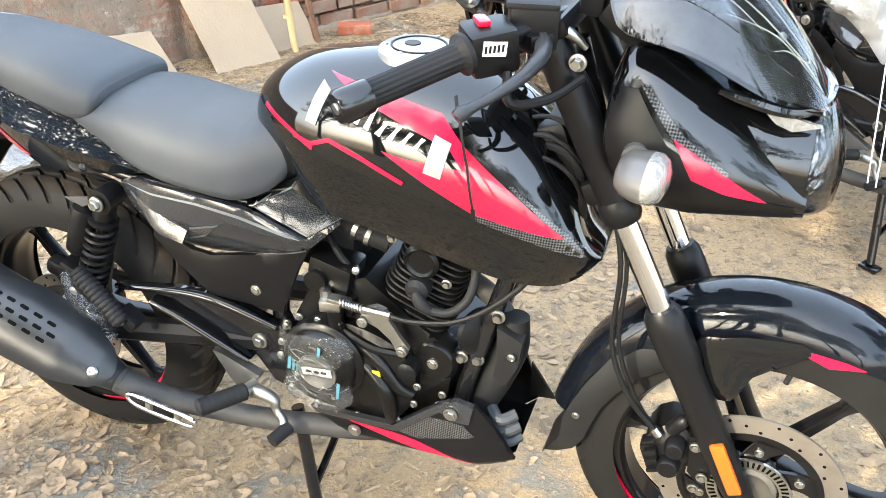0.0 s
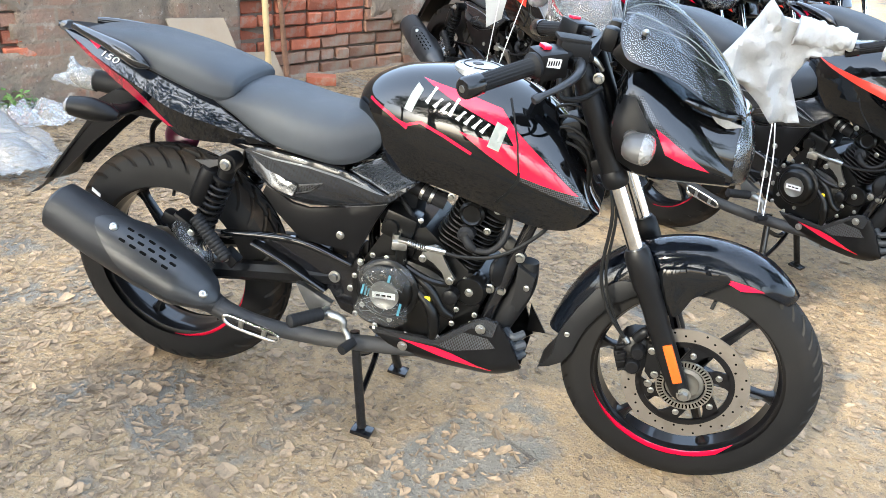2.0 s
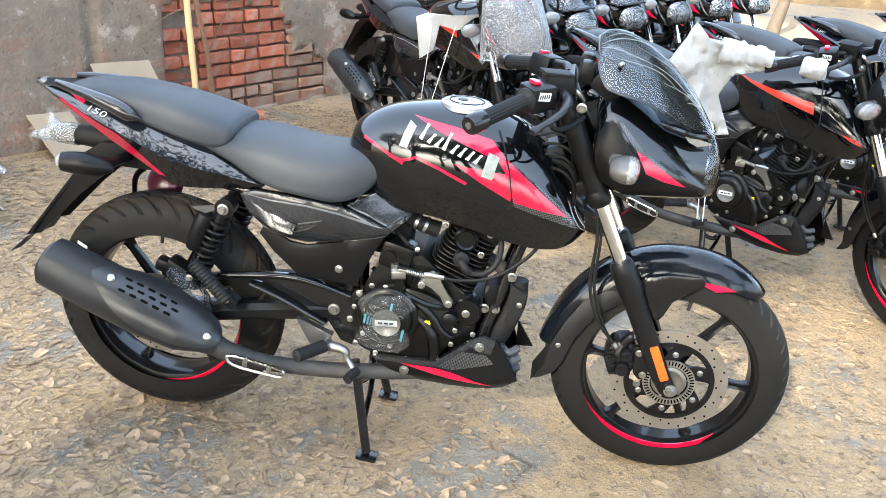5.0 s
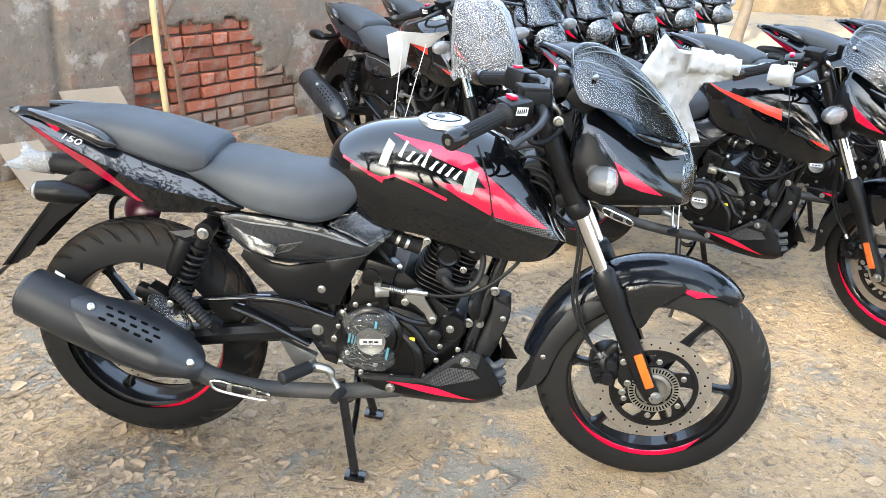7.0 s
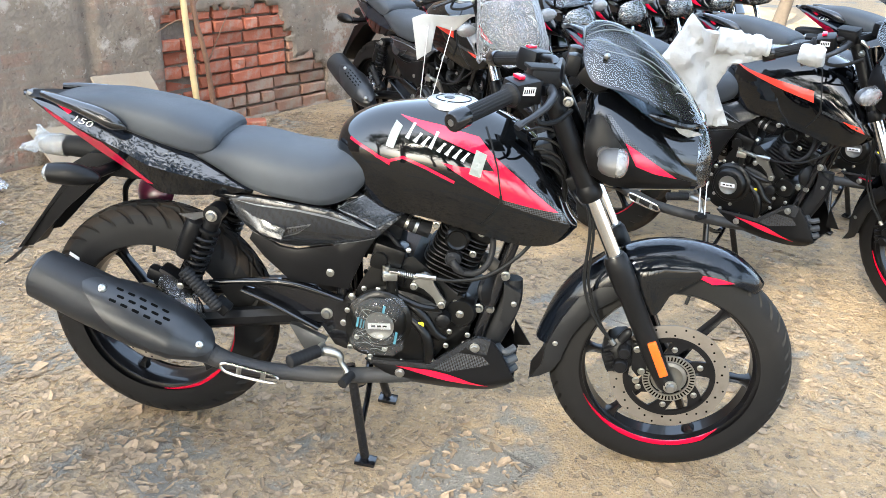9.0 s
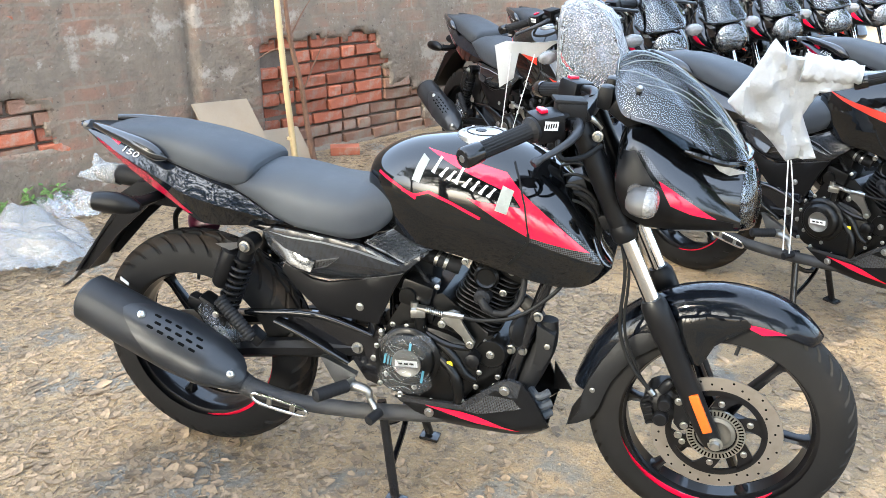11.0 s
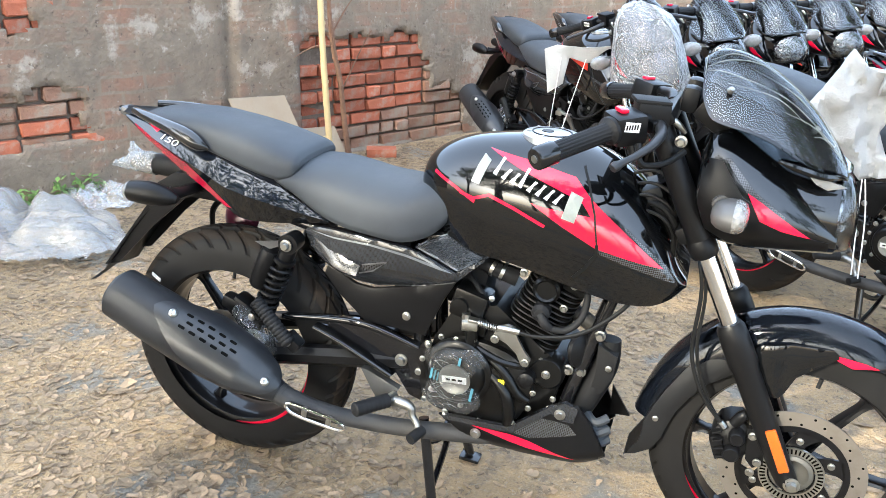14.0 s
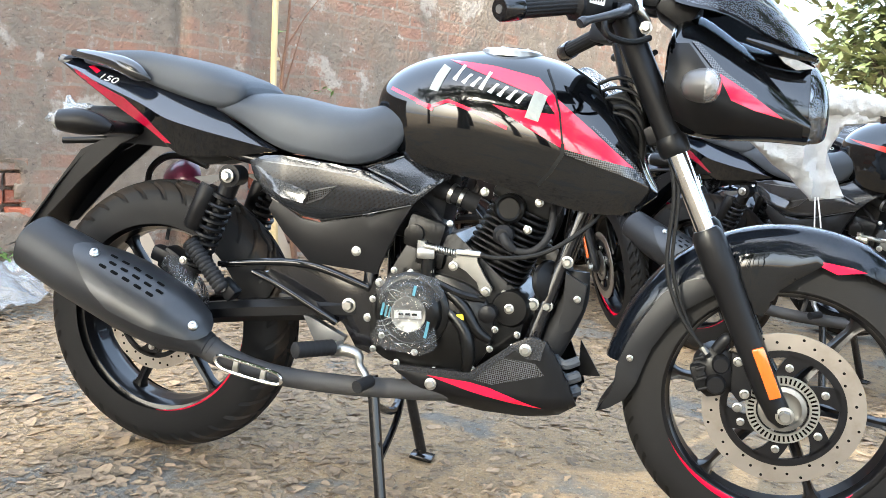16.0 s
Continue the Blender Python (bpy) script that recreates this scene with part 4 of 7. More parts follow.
        bm = tube(bmesh.new(), [(1.195, -0.105, 0.412), (1.150, -0.108, 0.470), (1.118, -0.106, 0.56), (1.118, -0.100, 0.70), (1.085, -0.085, 0.82), (1.060, -0.07, 0.92), (1.02, -0.09, 1.0)], 0.0042, 8)
        self.add("brake_hose", bm, CABLE, front=True)
        bm = tube(bmesh.new(), [(1.205, -0.095, 0.395), (1.165, -0.100, 0.455), (1.128, -0.104, 0.56), (1.126, -0.098, 0.70), (1.09, -0.080, 0.83)], 0.0035, 8)
        self.add("sensor_wire", bm, CABLE, front=True)

    def fender(self):
        c = AXLE_F
        a0, a1, n = radians(52.0), radians(172), 60
        bm = bmesh.new()
        rows = []
        for i in range(n + 1):
            t = i / n
            a = a0 + (a1 - a0) * t
            r = 0.336 + 0.008 * math.sin(math.pi * t) - 0.016 * max(0.0, 1 - t / 0.16) ** 1.6 + 0.006 * max(0, (t - 0.92) / 0.08)
            nose = min(1.0, (t / 0.12) ** 0.5) if t < 0.12 else 1.0
            w = 0.066 * (0.35 + 0.65 * nose) * (1 - 0.25 * max(0, (t - 0.75) / 0.25))
            drop = 0.044 * (0.06 + 0.94 * min(1.0, t / 0.30) ** 0.8) * (1 - 0.35 * max(0, (t - 0.6) / 0.4))
            row = []
            for k in range(13):
                s = -1 + k / 6
                lat = w * math.copysign(1 - (1 - abs(s)) ** 1.6, s)
                dr = 0.024 * abs(s) ** 1.4 + drop * max(0.0, (abs(s) - 0.42) / 0.58) ** 1.3
                row.append((c.x + (r - dr) * math.cos(a), lat, c.z + (r - dr) * math.sin(a)))
            rows.append([bm.verts.new(v) for v in row])
        for a, b in zip(rows, rows[1:]):
            for k in range(12):
                bm.faces.new((a[k], a[k + 1], b[k + 1], b[k]))
        skin = bmesh.new()
        me = bpy.data.meshes.new("tmp")
        bm.to_mesh(me)
        skin.from_mesh(me)
        bpy.data.meshes.remove(me)
        bmesh.ops.solidify(bm, geom=bm.faces[:], thickness=0.0035)
        fen = self.add("front_fender", bm, GLOSS_BLUE, label="gloss black front fender", front=True, angle=50)
        surf = Surface(skin)
        skin.free()
        bm = sticker([(1.366, 0.588), (1.400, 0.586), (1.440, 0.581), (1.466, 0.574), (1.440, 0.570), (1.418, 0.566), (1.394, 0.576)], surf, 0.0015)
        self.add("fender_stripe", bm, RED, fen, "red fender stripe", True)
        # side brace that carries the fender, and the mud flap
        bm = panel([(1.216, 0.560), (1.250, 0.590), (1.300, 0.600), (1.380, 0.598), (1.398, 0.584), (1.352, 0.552), (1.322, 0.528), (1.308, 0.496), (1.296, 0.478), (1.280, 0.480), (1.250, 0.512)],
                   lambda x, z: -0.076 - 0.012 * math.exp(-((x - 1.27) / 0.045) ** 2) + 0.10 * max(0, x - 1.33), 0.008, 0.006, 0.02)
        bm2 = mirrored(bm)
        self.add("fender_brace", bm, GLOSS, fen, "gloss black fender brace", True)
        self.add("fender_brace", bm2, GLOSS, fen, "gloss black fender brace", True)
        bm = panel([(1.112, 0.494), (1.150, 0.530), (1.215, 0.540), (1.214, 0.508), (1.160, 0.470), (1.126, 0.424), (1.104, 0.386), (1.090, 0.345), (1.080, 0.310), (1.060, 0.272), (1.030, 0.247), (1.003, 0.234), (1.012, 0.252), (1.032, 0.284), (1.037, 0.310), (1.039, 0.342), (1.054, 0.386), (1.076, 0.434)],
                   lambda x, z: -0.064 + 0.35 * max(0, 0.30 - z) - 0.004 * math.sin(40 * (x - z)), 0.004, 0.004, 0.02)
        bm2 = mirrored(bm)
        flap = self.add("mud_flap", bm, FLAP_PLASTIC, fen, "matte black rear mud flap", True)
        self.add("mud_flap", bm2, FLAP_PLASTIC, fen, "matte black rear mud flap", True)
        bm = bmesh.new()
        strip = [(1.100, 0.476), (1.076, 0.436), (1.055, 0.388), (1.040, 0.343), (1.038, 0.310), (1.033, 0.286), (1.014, 0.255), (1.004, 0.236)]
        rows = [[bm.verts.new((x, s * 0.062 * (1 if z > 0.3 else 0.75), z)) for s in (-1, -0.5, 0, 0.5, 1)] for x, z in strip]
        for a, b in zip(rows, rows[1:]):
            for k in range(4):
                bm.faces.new((a[k], a[k + 1], b[k + 1], b[k]))
        bmesh.ops.solidify(bm, geom=bm.faces[:], thickness=0.004)
        self.add("flap_middle", bm, FLAP_PLASTIC, fen, front=True)
        self.add("bolt", bolt(bmesh.new(), 1.064, -0.065, 0.362, 0.0045, 0.003), STEEL, fen, front=True)

    # -- fuel tank --
    def tank(self):
        bm = section_loft(TANK, 6, 14)
        surf = Surface(bm)
        tank = self.add("fuel_tank", bm, GLOSS, label="gloss black fuel tank with red graphics", angle=50)
        if self.hero:
            self.add("tank_graphic", sticker([(0.662, 0.925), (0.76, 0.913), (0.849, 0.893), (0.884, 0.858), (0.95, 0.806), (1.039, 0.734), (0.97, 0.748), (0.905, 0.763), (0.836, 0.798), (0.767, 0.838), (0.80, 0.832), (0.889, 0.824), (0.868, 0.850), (0.82, 0.868), (0.74, 0.896)], surf), RED, tank, "bright red tank graphic")
            self.add("tank_line", sticker(ribbon([(0.545, 0.864), (0.60, 0.844), (0.648, 0.822)], 0.0065), surf), RED, tank, "thin red tank line")
            self.add("tank_line", sticker(ribbon([(0.612, 0.836), (0.645, 0.829), (0.679, 0.841), (0.735, 0.822), (0.80, 0.794)], 0.0065), surf, 0.0015), RED, tank, "thin red tank line")
        else:
            self.add("tank_graphic", sticker([(0.545, 0.872), (0.62, 0.858), (0.75, 0.838), (0.872, 0.822), (0.880, 0.782), (0.74, 0.815), (0.62, 0.848)], surf), RED2, tank, "orange-red tank wedge")
            self.add("tank_graphic", sticker([(0.985, 0.735), (1.045, 0.722), (1.062, 0.700), (1.02, 0.715)], surf), RED2, tank, "orange-red tank wedge")
        self.add("tank_weave", sticker([(0.905, 0.764), (0.97, 0.748), (1.039, 0.734), (1.030, 0.742), (0.955, 0.806), (0.960, 0.807), (1.040, 0.742), (1.072, 0.708), (1.066, 0.704), (1.03, 0.716), (0.96, 0.737), (0.915, 0.751)], surf, 0.001), CARBON_BIG, tank, "dotted carbon print")
        # seam between tank and side cover
        seam = ribbon([(0.861, 0.912), (0.877, 0.882), (0.896, 0.829), (0.907, 0.771)], 0.0035)
        self.add("seam", sticker(seam, surf, 0.0022), CABLE, tank)
        self.add("seam", sticker(ribbon([(0.907, 0.771), (0.908, 0.752), (0.888, 0.718), (0.864, 0.690)], 0.007), surf, 0.0018), CABLE, tank)
        # white lettering of the maker drawn as plain slanted strokes
        x, z = 0.681, 0.884
        for h in ((0.030, 0.017, 0.017, 0.034, 0.017, 0.018, 0.017, 0.017) if self.hero else ()):
            self.add("letter_bar", sticker([(x, z), (x + 0.010, z + h * 0.55), (x + 0.016, z + h), (x + 0.022, z + h - 0.002), (x + 0.015, z + h * 0.5), (x + 0.008, z - 0.004)], surf, 0.0016, 0.012), WHITE, tank, "plain white slanted bar")
            x, z = x + 0.0185, z - 0.0056
        if self.hero:
            self.add("masking_strip", sticker([(0.636, 0.862), (0.655, 0.858), (0.664, 0.885), (0.672, 0.905), (0.655, 0.915), (0.645, 0.892)], surf, 0.002), TAPE, tank, "strip of whitish masking film")
            self.add("masking_strip", sticker([(0.832, 0.816), (0.858, 0.809), (0.870, 0.858), (0.845, 0.868)], surf, 0.002), TAPE, tank, "strip of whitish masking film")
        # filler cap under its film
        bm = lathe(bmesh.new(), [(0, 0.004), (0.036, 0.004), (0.040, 0.0025), (0.056, 0.002), (0.062, -0.002), (0.063, -0.014)], (0.775, 0, 0.951), (0.04, 0, 1), 40)
        cap = self.add("filler_cap", bm, CAP_FILM, tank, "bright metal filler cap under film")
        bm = lathe(bmesh.new(), [(0, 0.006), (0.012, 0.006), (0.014, 0.002)], (0.765, 0, 0.951), (0.04, 0, 1), 20)
        self.add("lock", bm, SATIN, cap)
        bm = lathe(bmesh.new(), [(0.0395, 0.0030), (0.0400, 0.0046), (0.0425, 0.0046), (0.0430, 0.0022)], (0.775, 0, 0.951), (0.04, 0, 1), 40)
        self.add("ring", bm, SATIN, cap, "dark seam ring")
        for k in range(6):
            a = math.pi / 3 * k + 0.3
            self.add("screw", lathe(bmesh.new(), [(0, 0.0052), (0.0038, 0.0046), (0.0042, 0.002)], (0.775 + 0.050 * math.cos(a), 0.050 * math.sin(a), 0.951 - 0.002 * math.cos(a)), (0.04, 0, 1), 10), STEEL, cap)

    # -- seats and tail --
    def seats(self):
        # pillion seat: x, top, bottom, half width, line of greatest width
        rows = [(-0.212, 0.906, 0.895, 0.040, 0.899), (-0.196, 0.914, 0.890, 0.060, 0.896), (-0.150, 0.921, 0.884, 0.078, 0.890), (-0.06, 0.925, 0.864, 0.092, 0.873), (0.02, 0.917, 0.840, 0.098, 0.852), (0.09, 0.905, 0.822, 0.106, 0.834), (0.14, 0.893, 0.810, 0.110, 0.822), (0.180, 0.881, 0.804, 0.111, 0.818), (0.205, 0.873, 0.808, 0.110, 0.820), (0.220, 0.865, 0.818, 0.106, 0.826), (0.229, 0.853, 0.830, 0.095, 0.836)]
        self.add("pillion_seat", section_loft(rows, 6, 12, 0.93, 0.60), VINYL, label="grey-black vinyl pillion seat", angle=50)
        rows = [(0.150, 0.812, 0.800, 0.078, 0.806), (0.172, 0.826, 0.796, 0.100, 0.804), (0.224, 0.841, 0.776, 0.114, 0.788), (0.289, 0.843, 0.741, 0.123, 0.758), (0.345, 0.835, 0.722, 0.128, 0.740), (0.40, 0.825, 0.714, 0.130, 0.730), (0.467, 0.821, 0.706, 0.129, 0.724), (0.500, 0.827, 0.708, 0.125, 0.726), (0.530, 0.836, 0.717, 0.118, 0.736), (0.560, 0.836, 0.735, 0.109, 0.752), (0.585, 0.828, 0.764, 0.098, 0.778), (0.602, 0.813, 0.792, 0.082, 0.799)]
        self.add("rider_seat", section_loft(rows, 6, 12, 0.94, 0.70), VINYL, label="grey-black vinyl rider seat")

    def tail(self):
        def width(x, z):
            w = smooth_table([(-0.32, 0.004), (-0.24, 0.040), (-0.15, 0.074), (-0.076, 0.098), (0.0, 0.116), (0.06, 0.122), (0.15, 0.120), (0.30, 0.104)], x)
            crease = smooth_table([(-0.32, 0.905), (-0.22, 0.868), (-0.10, 0.832), (-0.01, 0.803), (0.053, 0.776), (0.122, 0.759), (0.19, 0.745), (0.257, 0.732), (0.31, 0.721)], x)
            return -w + (0.72 * (z - crease) + 1.2 * (z - crease) ** 2 if z > crease else 0.30 * (crease - z))

        TOP = [(-0.312, 0.909), (-0.262, 0.905), (-0.20, 0.898), (-0.115, 0.880), (-0.03, 0.860), (0.03, 0.848), (0.107, 0.824), (0.160, 0.797), (0.24, 0.755), (0.306, 0.724)]
        CREASE = [(-0.312, 0.904), (-0.22, 0.868), (-0.10, 0.832), (-0.01, 0.803), (0.053, 0.776), (0.122, 0.759), (0.19, 0.745), (0.257, 0.732), (0.306, 0.722)]
        LOW = [(-0.312, 0.902), (-0.238, 0.866), (-0.152, 0.824), (-0.076, 0.786), (-0.006, 0.752), (0.042, 0.722), (0.076, 0.700), (0.134, 0.699), (0.215, 0.706), (0.306, 0.720)]
        bm = sheet(TOP, CREASE, width, 0.010)
        bm2 = mirrored(bm)
        tail = self.add("tail_panel", bm, GLOSS_BLUE, label="gloss black tail panel with red lamp strip", angle=50)
        self.add("tail_panel", bm2, GLOSS_BLUE, label="gloss black tail panel with red lamp strip", angle=50)
        bm = sheet(CREASE, LOW, width, 0.010)
        both = sheet(TOP, CREASE, width, 0.010)
        lower_sheet = sheet(CREASE, LOW, width, 0.010)
        tmp = bpy.data.meshes.new("tmp")
        lower_sheet.to_mesh(tmp)
        lower_sheet.free()
        both.from_mesh(tmp)
        bpy.data.meshes.remove(tmp)
        surf = Surface(both)
        both.free()
        bm2 = mirrored(bm)
        self.add("tail_side", bm, GLOSS, tail, "gloss black lower tail", angle=50)
        self.add("tail_side", bm2, GLOSS, tail, "gloss black lower tail", angle=50)
        self.add("tail_stripe", sticker([(-0.245, 0.879), (-0.215, 0.869), (-0.150, 0.845), (-0.095, 0.825), (-0.065, 0.816), (-0.03, 0.794), (0.000, 0.772), (0.030, 0.747), (0.060, 0.722), (0.044, 0.723), (-0.004, 0.753), (-0.076, 0.788), (-0.152, 0.826), (-0.232, 0.866)], surf, 0.0015), TAILRED, tail, "red tail stripe")
        self.add("tail_stripe", sticker([(-0.202, 0.884), (-0.188, 0.887), (-0.160, 0.874), (-0.168, 0.868)], surf, 0.0015), RED, tail, "red tail accent")
        text_bm = text_mesh("150", 0.0205)
        m = Matrix.Translation((-0.158, -0.2, 0.8580)) @ Matrix.Rotation(radians(12), 4, "Y") @ Matrix.Rotation(radians(90), 4, "X")
        shear = Matrix(((2.0, 0.40, 0, 0), (0, 0.90, 0, 0), (0, 0, 1, 0), (0, 0, 0, 1)))
        text_bm.transform(m @ shear)
        for v in text_bm.verts:
            y = surf.y(v.co.x, v.co.z)
            v.co.y = (y if y is not None else -0.06) - 0.0025
        self.add("number_decal", text_bm, WHITE, tail, "white number 150 decal", smooth=False)
        # grab rail
        for side in (-1, 1):
            bm = tube(bmesh.new(), [(-0.235, 0.045 * side, 0.912), (-0.19, 0.066 * side, 0.908), (-0.12, 0.090 * side, 0.898), (-0.06, 0.104 * side, 0.884), (-0.022, 0.108 * side, 0.868), (0.004, 0.102 * side, 0.856)], [0.009, 0.012, 0.015, 0.019, 0.0175, 0.004], 16)
            for v in bm.verts:
                v.co.z = 0.885 + (v.co.z - 0.885) * 1.0
            self.add("grab_rail", bm, GRABRAIL, label="smooth grey-black grab rail")
        bm = bmesh.new()
        rows = [[bm.verts.new((x, w * k, z - 0.012 * k * k)) for k in (-1, -0.7, -0.3, 0, 0.3, 0.7, 1)] for x, w, z in ((-0.314, 0.006, 0.908), (-0.280, 0.026, 0.912), (-0.235, 0.046, 0.913), (-0.180, 0.064, 0.912), (-0.130, 0.078, 0.908), (-0.080, 0.088, 0.896))]
        for a, b in zip(rows, rows[1:]):
            for k in range(6):
                bm.faces.new((a[k], a[k + 1], b[k + 1], b[k]))
        bmesh.ops.solidify(bm, geom=bm.faces[:], thickness=0.006)
        self.add("tail_top", bm, SATIN, label="black tail top")
        bm = box(bmesh.new(), (-0.272, 0, 0.893), (0.06, 0.04, 0.022), (0, 20, 0), 0.008)
        self.add("tail_lamp", bm, SMOKE, label="smoked tail lamp")
        # under-tail, rear mudguard and plate carrier
        bm = bmesh.new()
        for side in (1,):
            panel([(-0.185, 0.738), (-0.13, 0.772), (-0.02, 0.775), (0.10, 0.735), (0.20, 0.70), (0.12, 0.68), (0.02, 0.712), (-0.10, 0.716)], lambda x, z: -0.058, 0.116, 0.006, 0.04, 0, bm)
        self.add("under_tail", bm, MATTE, label="matte black under-tail")
        bm = bmesh.new()
        rows = [[bm.verts.new((x, w * s, z + 0.012 * (1 - abs(s)))) for s in (-1, -0.6, 0, 0.6, 1)] for x, z, w in ((-0.06, 0.735, 0.060), (-0.13, 0.722, 0.062), (-0.19, 0.690, 0.066), (-0.26, 0.610, 0.072), (-0.33, 0.520, 0.076), (-0.372, 0.468, 0.078), (-0.405, 0.452, 0.078))]
        for a, b in zip(rows, rows[1:]):
            for k in range(4):
                bm.faces.new((a[k], a[k + 1], b[k + 1], b[k]))
        bmesh.ops.solidify(bm, geom=bm.faces[:], thickness=0.006)
        for s in (-1, 1):
            panel([(-0.05, 0.735), (-0.13, 0.726), (-0.20, 0.695), (-0.36, 0.500), (-0.315, 0.512), (-0.20, 0.628), (-0.10, 0.712)], lambda x, z: 0.066 * s, 0.005, 0, 0.08, 0, bm)
        lamp = tube(bmesh.new(), [(-0.05, 0, 0.752), (-0.12, 0, 0.765), (-0.20, 0, 0.770), (-0.265, 0, 0.770), (-0.290, 0, 0.768)], [0.034, 0.031, 0.027, 0.023, 0.014], 18)
        self.add("plate_lamp", lamp, MATTE, label="dark grey plate lamp housing under the tail")
        guard = self.add("rear_mudguard", bm, SATIN, label="black rear mudguard with plate carrier")
        bm = tube(bmesh.new(), [(-0.130, -0.035, 0.722), (-0.20, -0.05, 0.716), (-0.250, -0.065, 0.712)], 0.008, 10)
        self.add("plate_bracket", bm, SATIN, guard)
        for side in (-1, 1):
            bm = bmesh.new()
            tube(bm, [(-0.055, 0.05 * side, 0.748), (-0.065, 0.13 * side, 0.750), (-0.075, 0.15 * side, 0.752)], [0.013, 0.014, 0.018], 12)
            tube(bm, [(-0.040, 0.172 * side, 0.748), (-0.062, 0.175 * side, 0.752), (-0.100, 0.180 * side, 0.757), (-0.135, 0.182 * side, 0.758), (-0.158, 0.183 * side, 0.758)], [0.008, 0.020, 0.027, 0.026, 0.023], 20)
            sig = self.add("rear_signal", bm, SATIN, label="black rear turn signal")
            bm = tube(bmesh.new(), [(-0.158, 0.183 * side, 0.758), (-0.166, 0.184 * side, 0.758), (-0.171, 0.184 * side, 0.758)], [0.0235, 0.020, 0.010], 20)
            self.add("lens", bm, LENSW, sig, "clear signal lens")

    # -- side covers, frame, swingarm --
    def side(self):
        TOP = [(0.24, 0.694), (0.33, 0.694), (0.42, 0.690), (0.50, 0.680), (0.612, 0.655), (0.68, 0.655)]

        def depth(x, z):
            front = max(0.0, x - 0.58)
            return -0.132 + 0.30 * max(0, 0.33 - x) + 0.25 * front + 2.6 * max(0.0, 0.655 - z) ** 1.6

        def shell(x, z):
            return depth(x, z) + 0.22 * max(0.0, z - smooth_table(TOP, x) + 0.030) ** 1.5

        main = [(0.247, 0.697), (0.285, 0.711), (0.331, 0.714), (0.422, 0.706), (0.503, 0.697), (0.530, 0.690), (0.575, 0.671), (0.612, 0.654), (0.672, 0.690), (0.671, 0.684), (0.614, 0.632), (0.512, 0.604), (0.414, 0.583), (0.372, 0.588), (0.304, 0.625), (0.262, 0.664)]
        bm = panel(main, shell, 0.010, 0.003, 0.010)
        surf = Surface(bm)
        bm2 = mirrored(bm)
        cover = self.add("side_cover", bm, CARBON, label="gloss carbon-print side cover", angle=40)
        self.add("side_cover", bm2, CARBON, label="gloss carbon-print side cover", angle=40)
        self.add("cover_stripe", sticker([(0.270, 0.700), (0.33, 0.699), (0.42, 0.695), (0.50, 0.6845), (0.575, 0.667), (0.606, 0.654), (0.570, 0.663), (0.50, 0.6795), (0.42, 0.691), (0.33, 0.696)], surf, 0.0015), GREY_EDGE, cover, "pale grey swoosh stripe")
        self.add("cover_stripe", sticker([(0.526, 0.690), (0.533, 0.687), (0.570, 0.6705), (0.606, 0.654), (0.566, 0.6685), (0.530, 0.684)], surf, 0.0015), GREY_EDGE, cover, "pale grey swoosh stripe")
        dia = [(0.516, 0.699), (0.592, 0.735), (0.682, 0.703), (0.678, 0.688), (0.617, 0.655)]
        bm = panel(dia, lambda x, z: -0.124 + 0.25 * (x - 0.58) + 0.55 * max(0.0, z - 0.66), 0.012, 0.004, 0.02)
        plate_skin = Surface(bm)
        self.add("cover_plate", bm, CARBON, cover, "gloss carbon diamond plate", angle=25)
        for line in ([(0.520, 0.7005), (0.591, 0.7325), (0.678, 0.7015)], [(0.524, 0.697), (0.565, 0.682), (0.614, 0.658)]):
            self.add("plate_edge", sticker(ribbon(line, 0.0028), plate_skin, 0.0012, 0.012), GREY_EDGE, cover, "pale grey edge line")
        # scoop: a tilted floor that runs into a dark mouth
        floor = [(0.272, 0.688), (0.300, 0.678), (0.345, 0.660), (0.398, 0.643), (0.390, 0.621), (0.345, 0.629), (0.308, 0.646)]
        bm = panel(floor, lambda x, z: depth(x, 0.66) - 0.004 + 0.40 * (z - 0.655) * min(1.0, (x - 0.26) / 0.08), 0.004, 0.002, 0.015)
        self.add("scoop_floor", bm, CARBON, cover, "gloss scoop floor", angle=25)
        bm = panel([(0.398, 0.643), (0.440, 0.656), (0.457, 0.659), (0.425, 0.635), (0.390, 0.621)], lambda x, z: depth(x, z) - 0.0035, 0.003, 0.001, 0.02)
        self.add("scoop_mesh", bm, CARBON_BIG, cover, "dark mesh scoop mouth")
        # edge highlight of the scoop, put in as a light grey strip
        bm = panel(ribbon([(0.388, 0.619), (0.425, 0.633), (0.459, 0.660), (0.400, 0.645)], 0.003), lambda x, z: depth(x, z) - 0.005, 0.003, 0.0008, 0.02)
        self.add("scoop_highlight", bm, SMOKE, cover, "light grey strip for the scoop edge highlight")
        low = [(0.306, 0.622), (0.372, 0.585), (0.414, 0.580), (0.512, 0.601), (0.612, 0.630), (0.584, 0.581), (0.548, 0.501), (0.543, 0.484), (0.502, 0.488), (0.394, 0.494), (0.370, 0.518), (0.331, 0.554), (0.296, 0.600)]
        bm = panel(low, lambda x, z: -0.112 + 0.10 * max(0, 0.60 - z) * 0.25, 0.010, 0.005, 0.03)
        bm2 = mirrored(bm)
        skirt = self.add("side_skirt", bm, SATIN, label="satin black lower side cover")
        self.add("side_skirt", bm2, SATIN, label="satin black lower side cover")
        self.add("bolt", bolt(bmesh.new(), 0.4987, -0.112, 0.5281, 0.007, 0.005), STEEL, skirt)
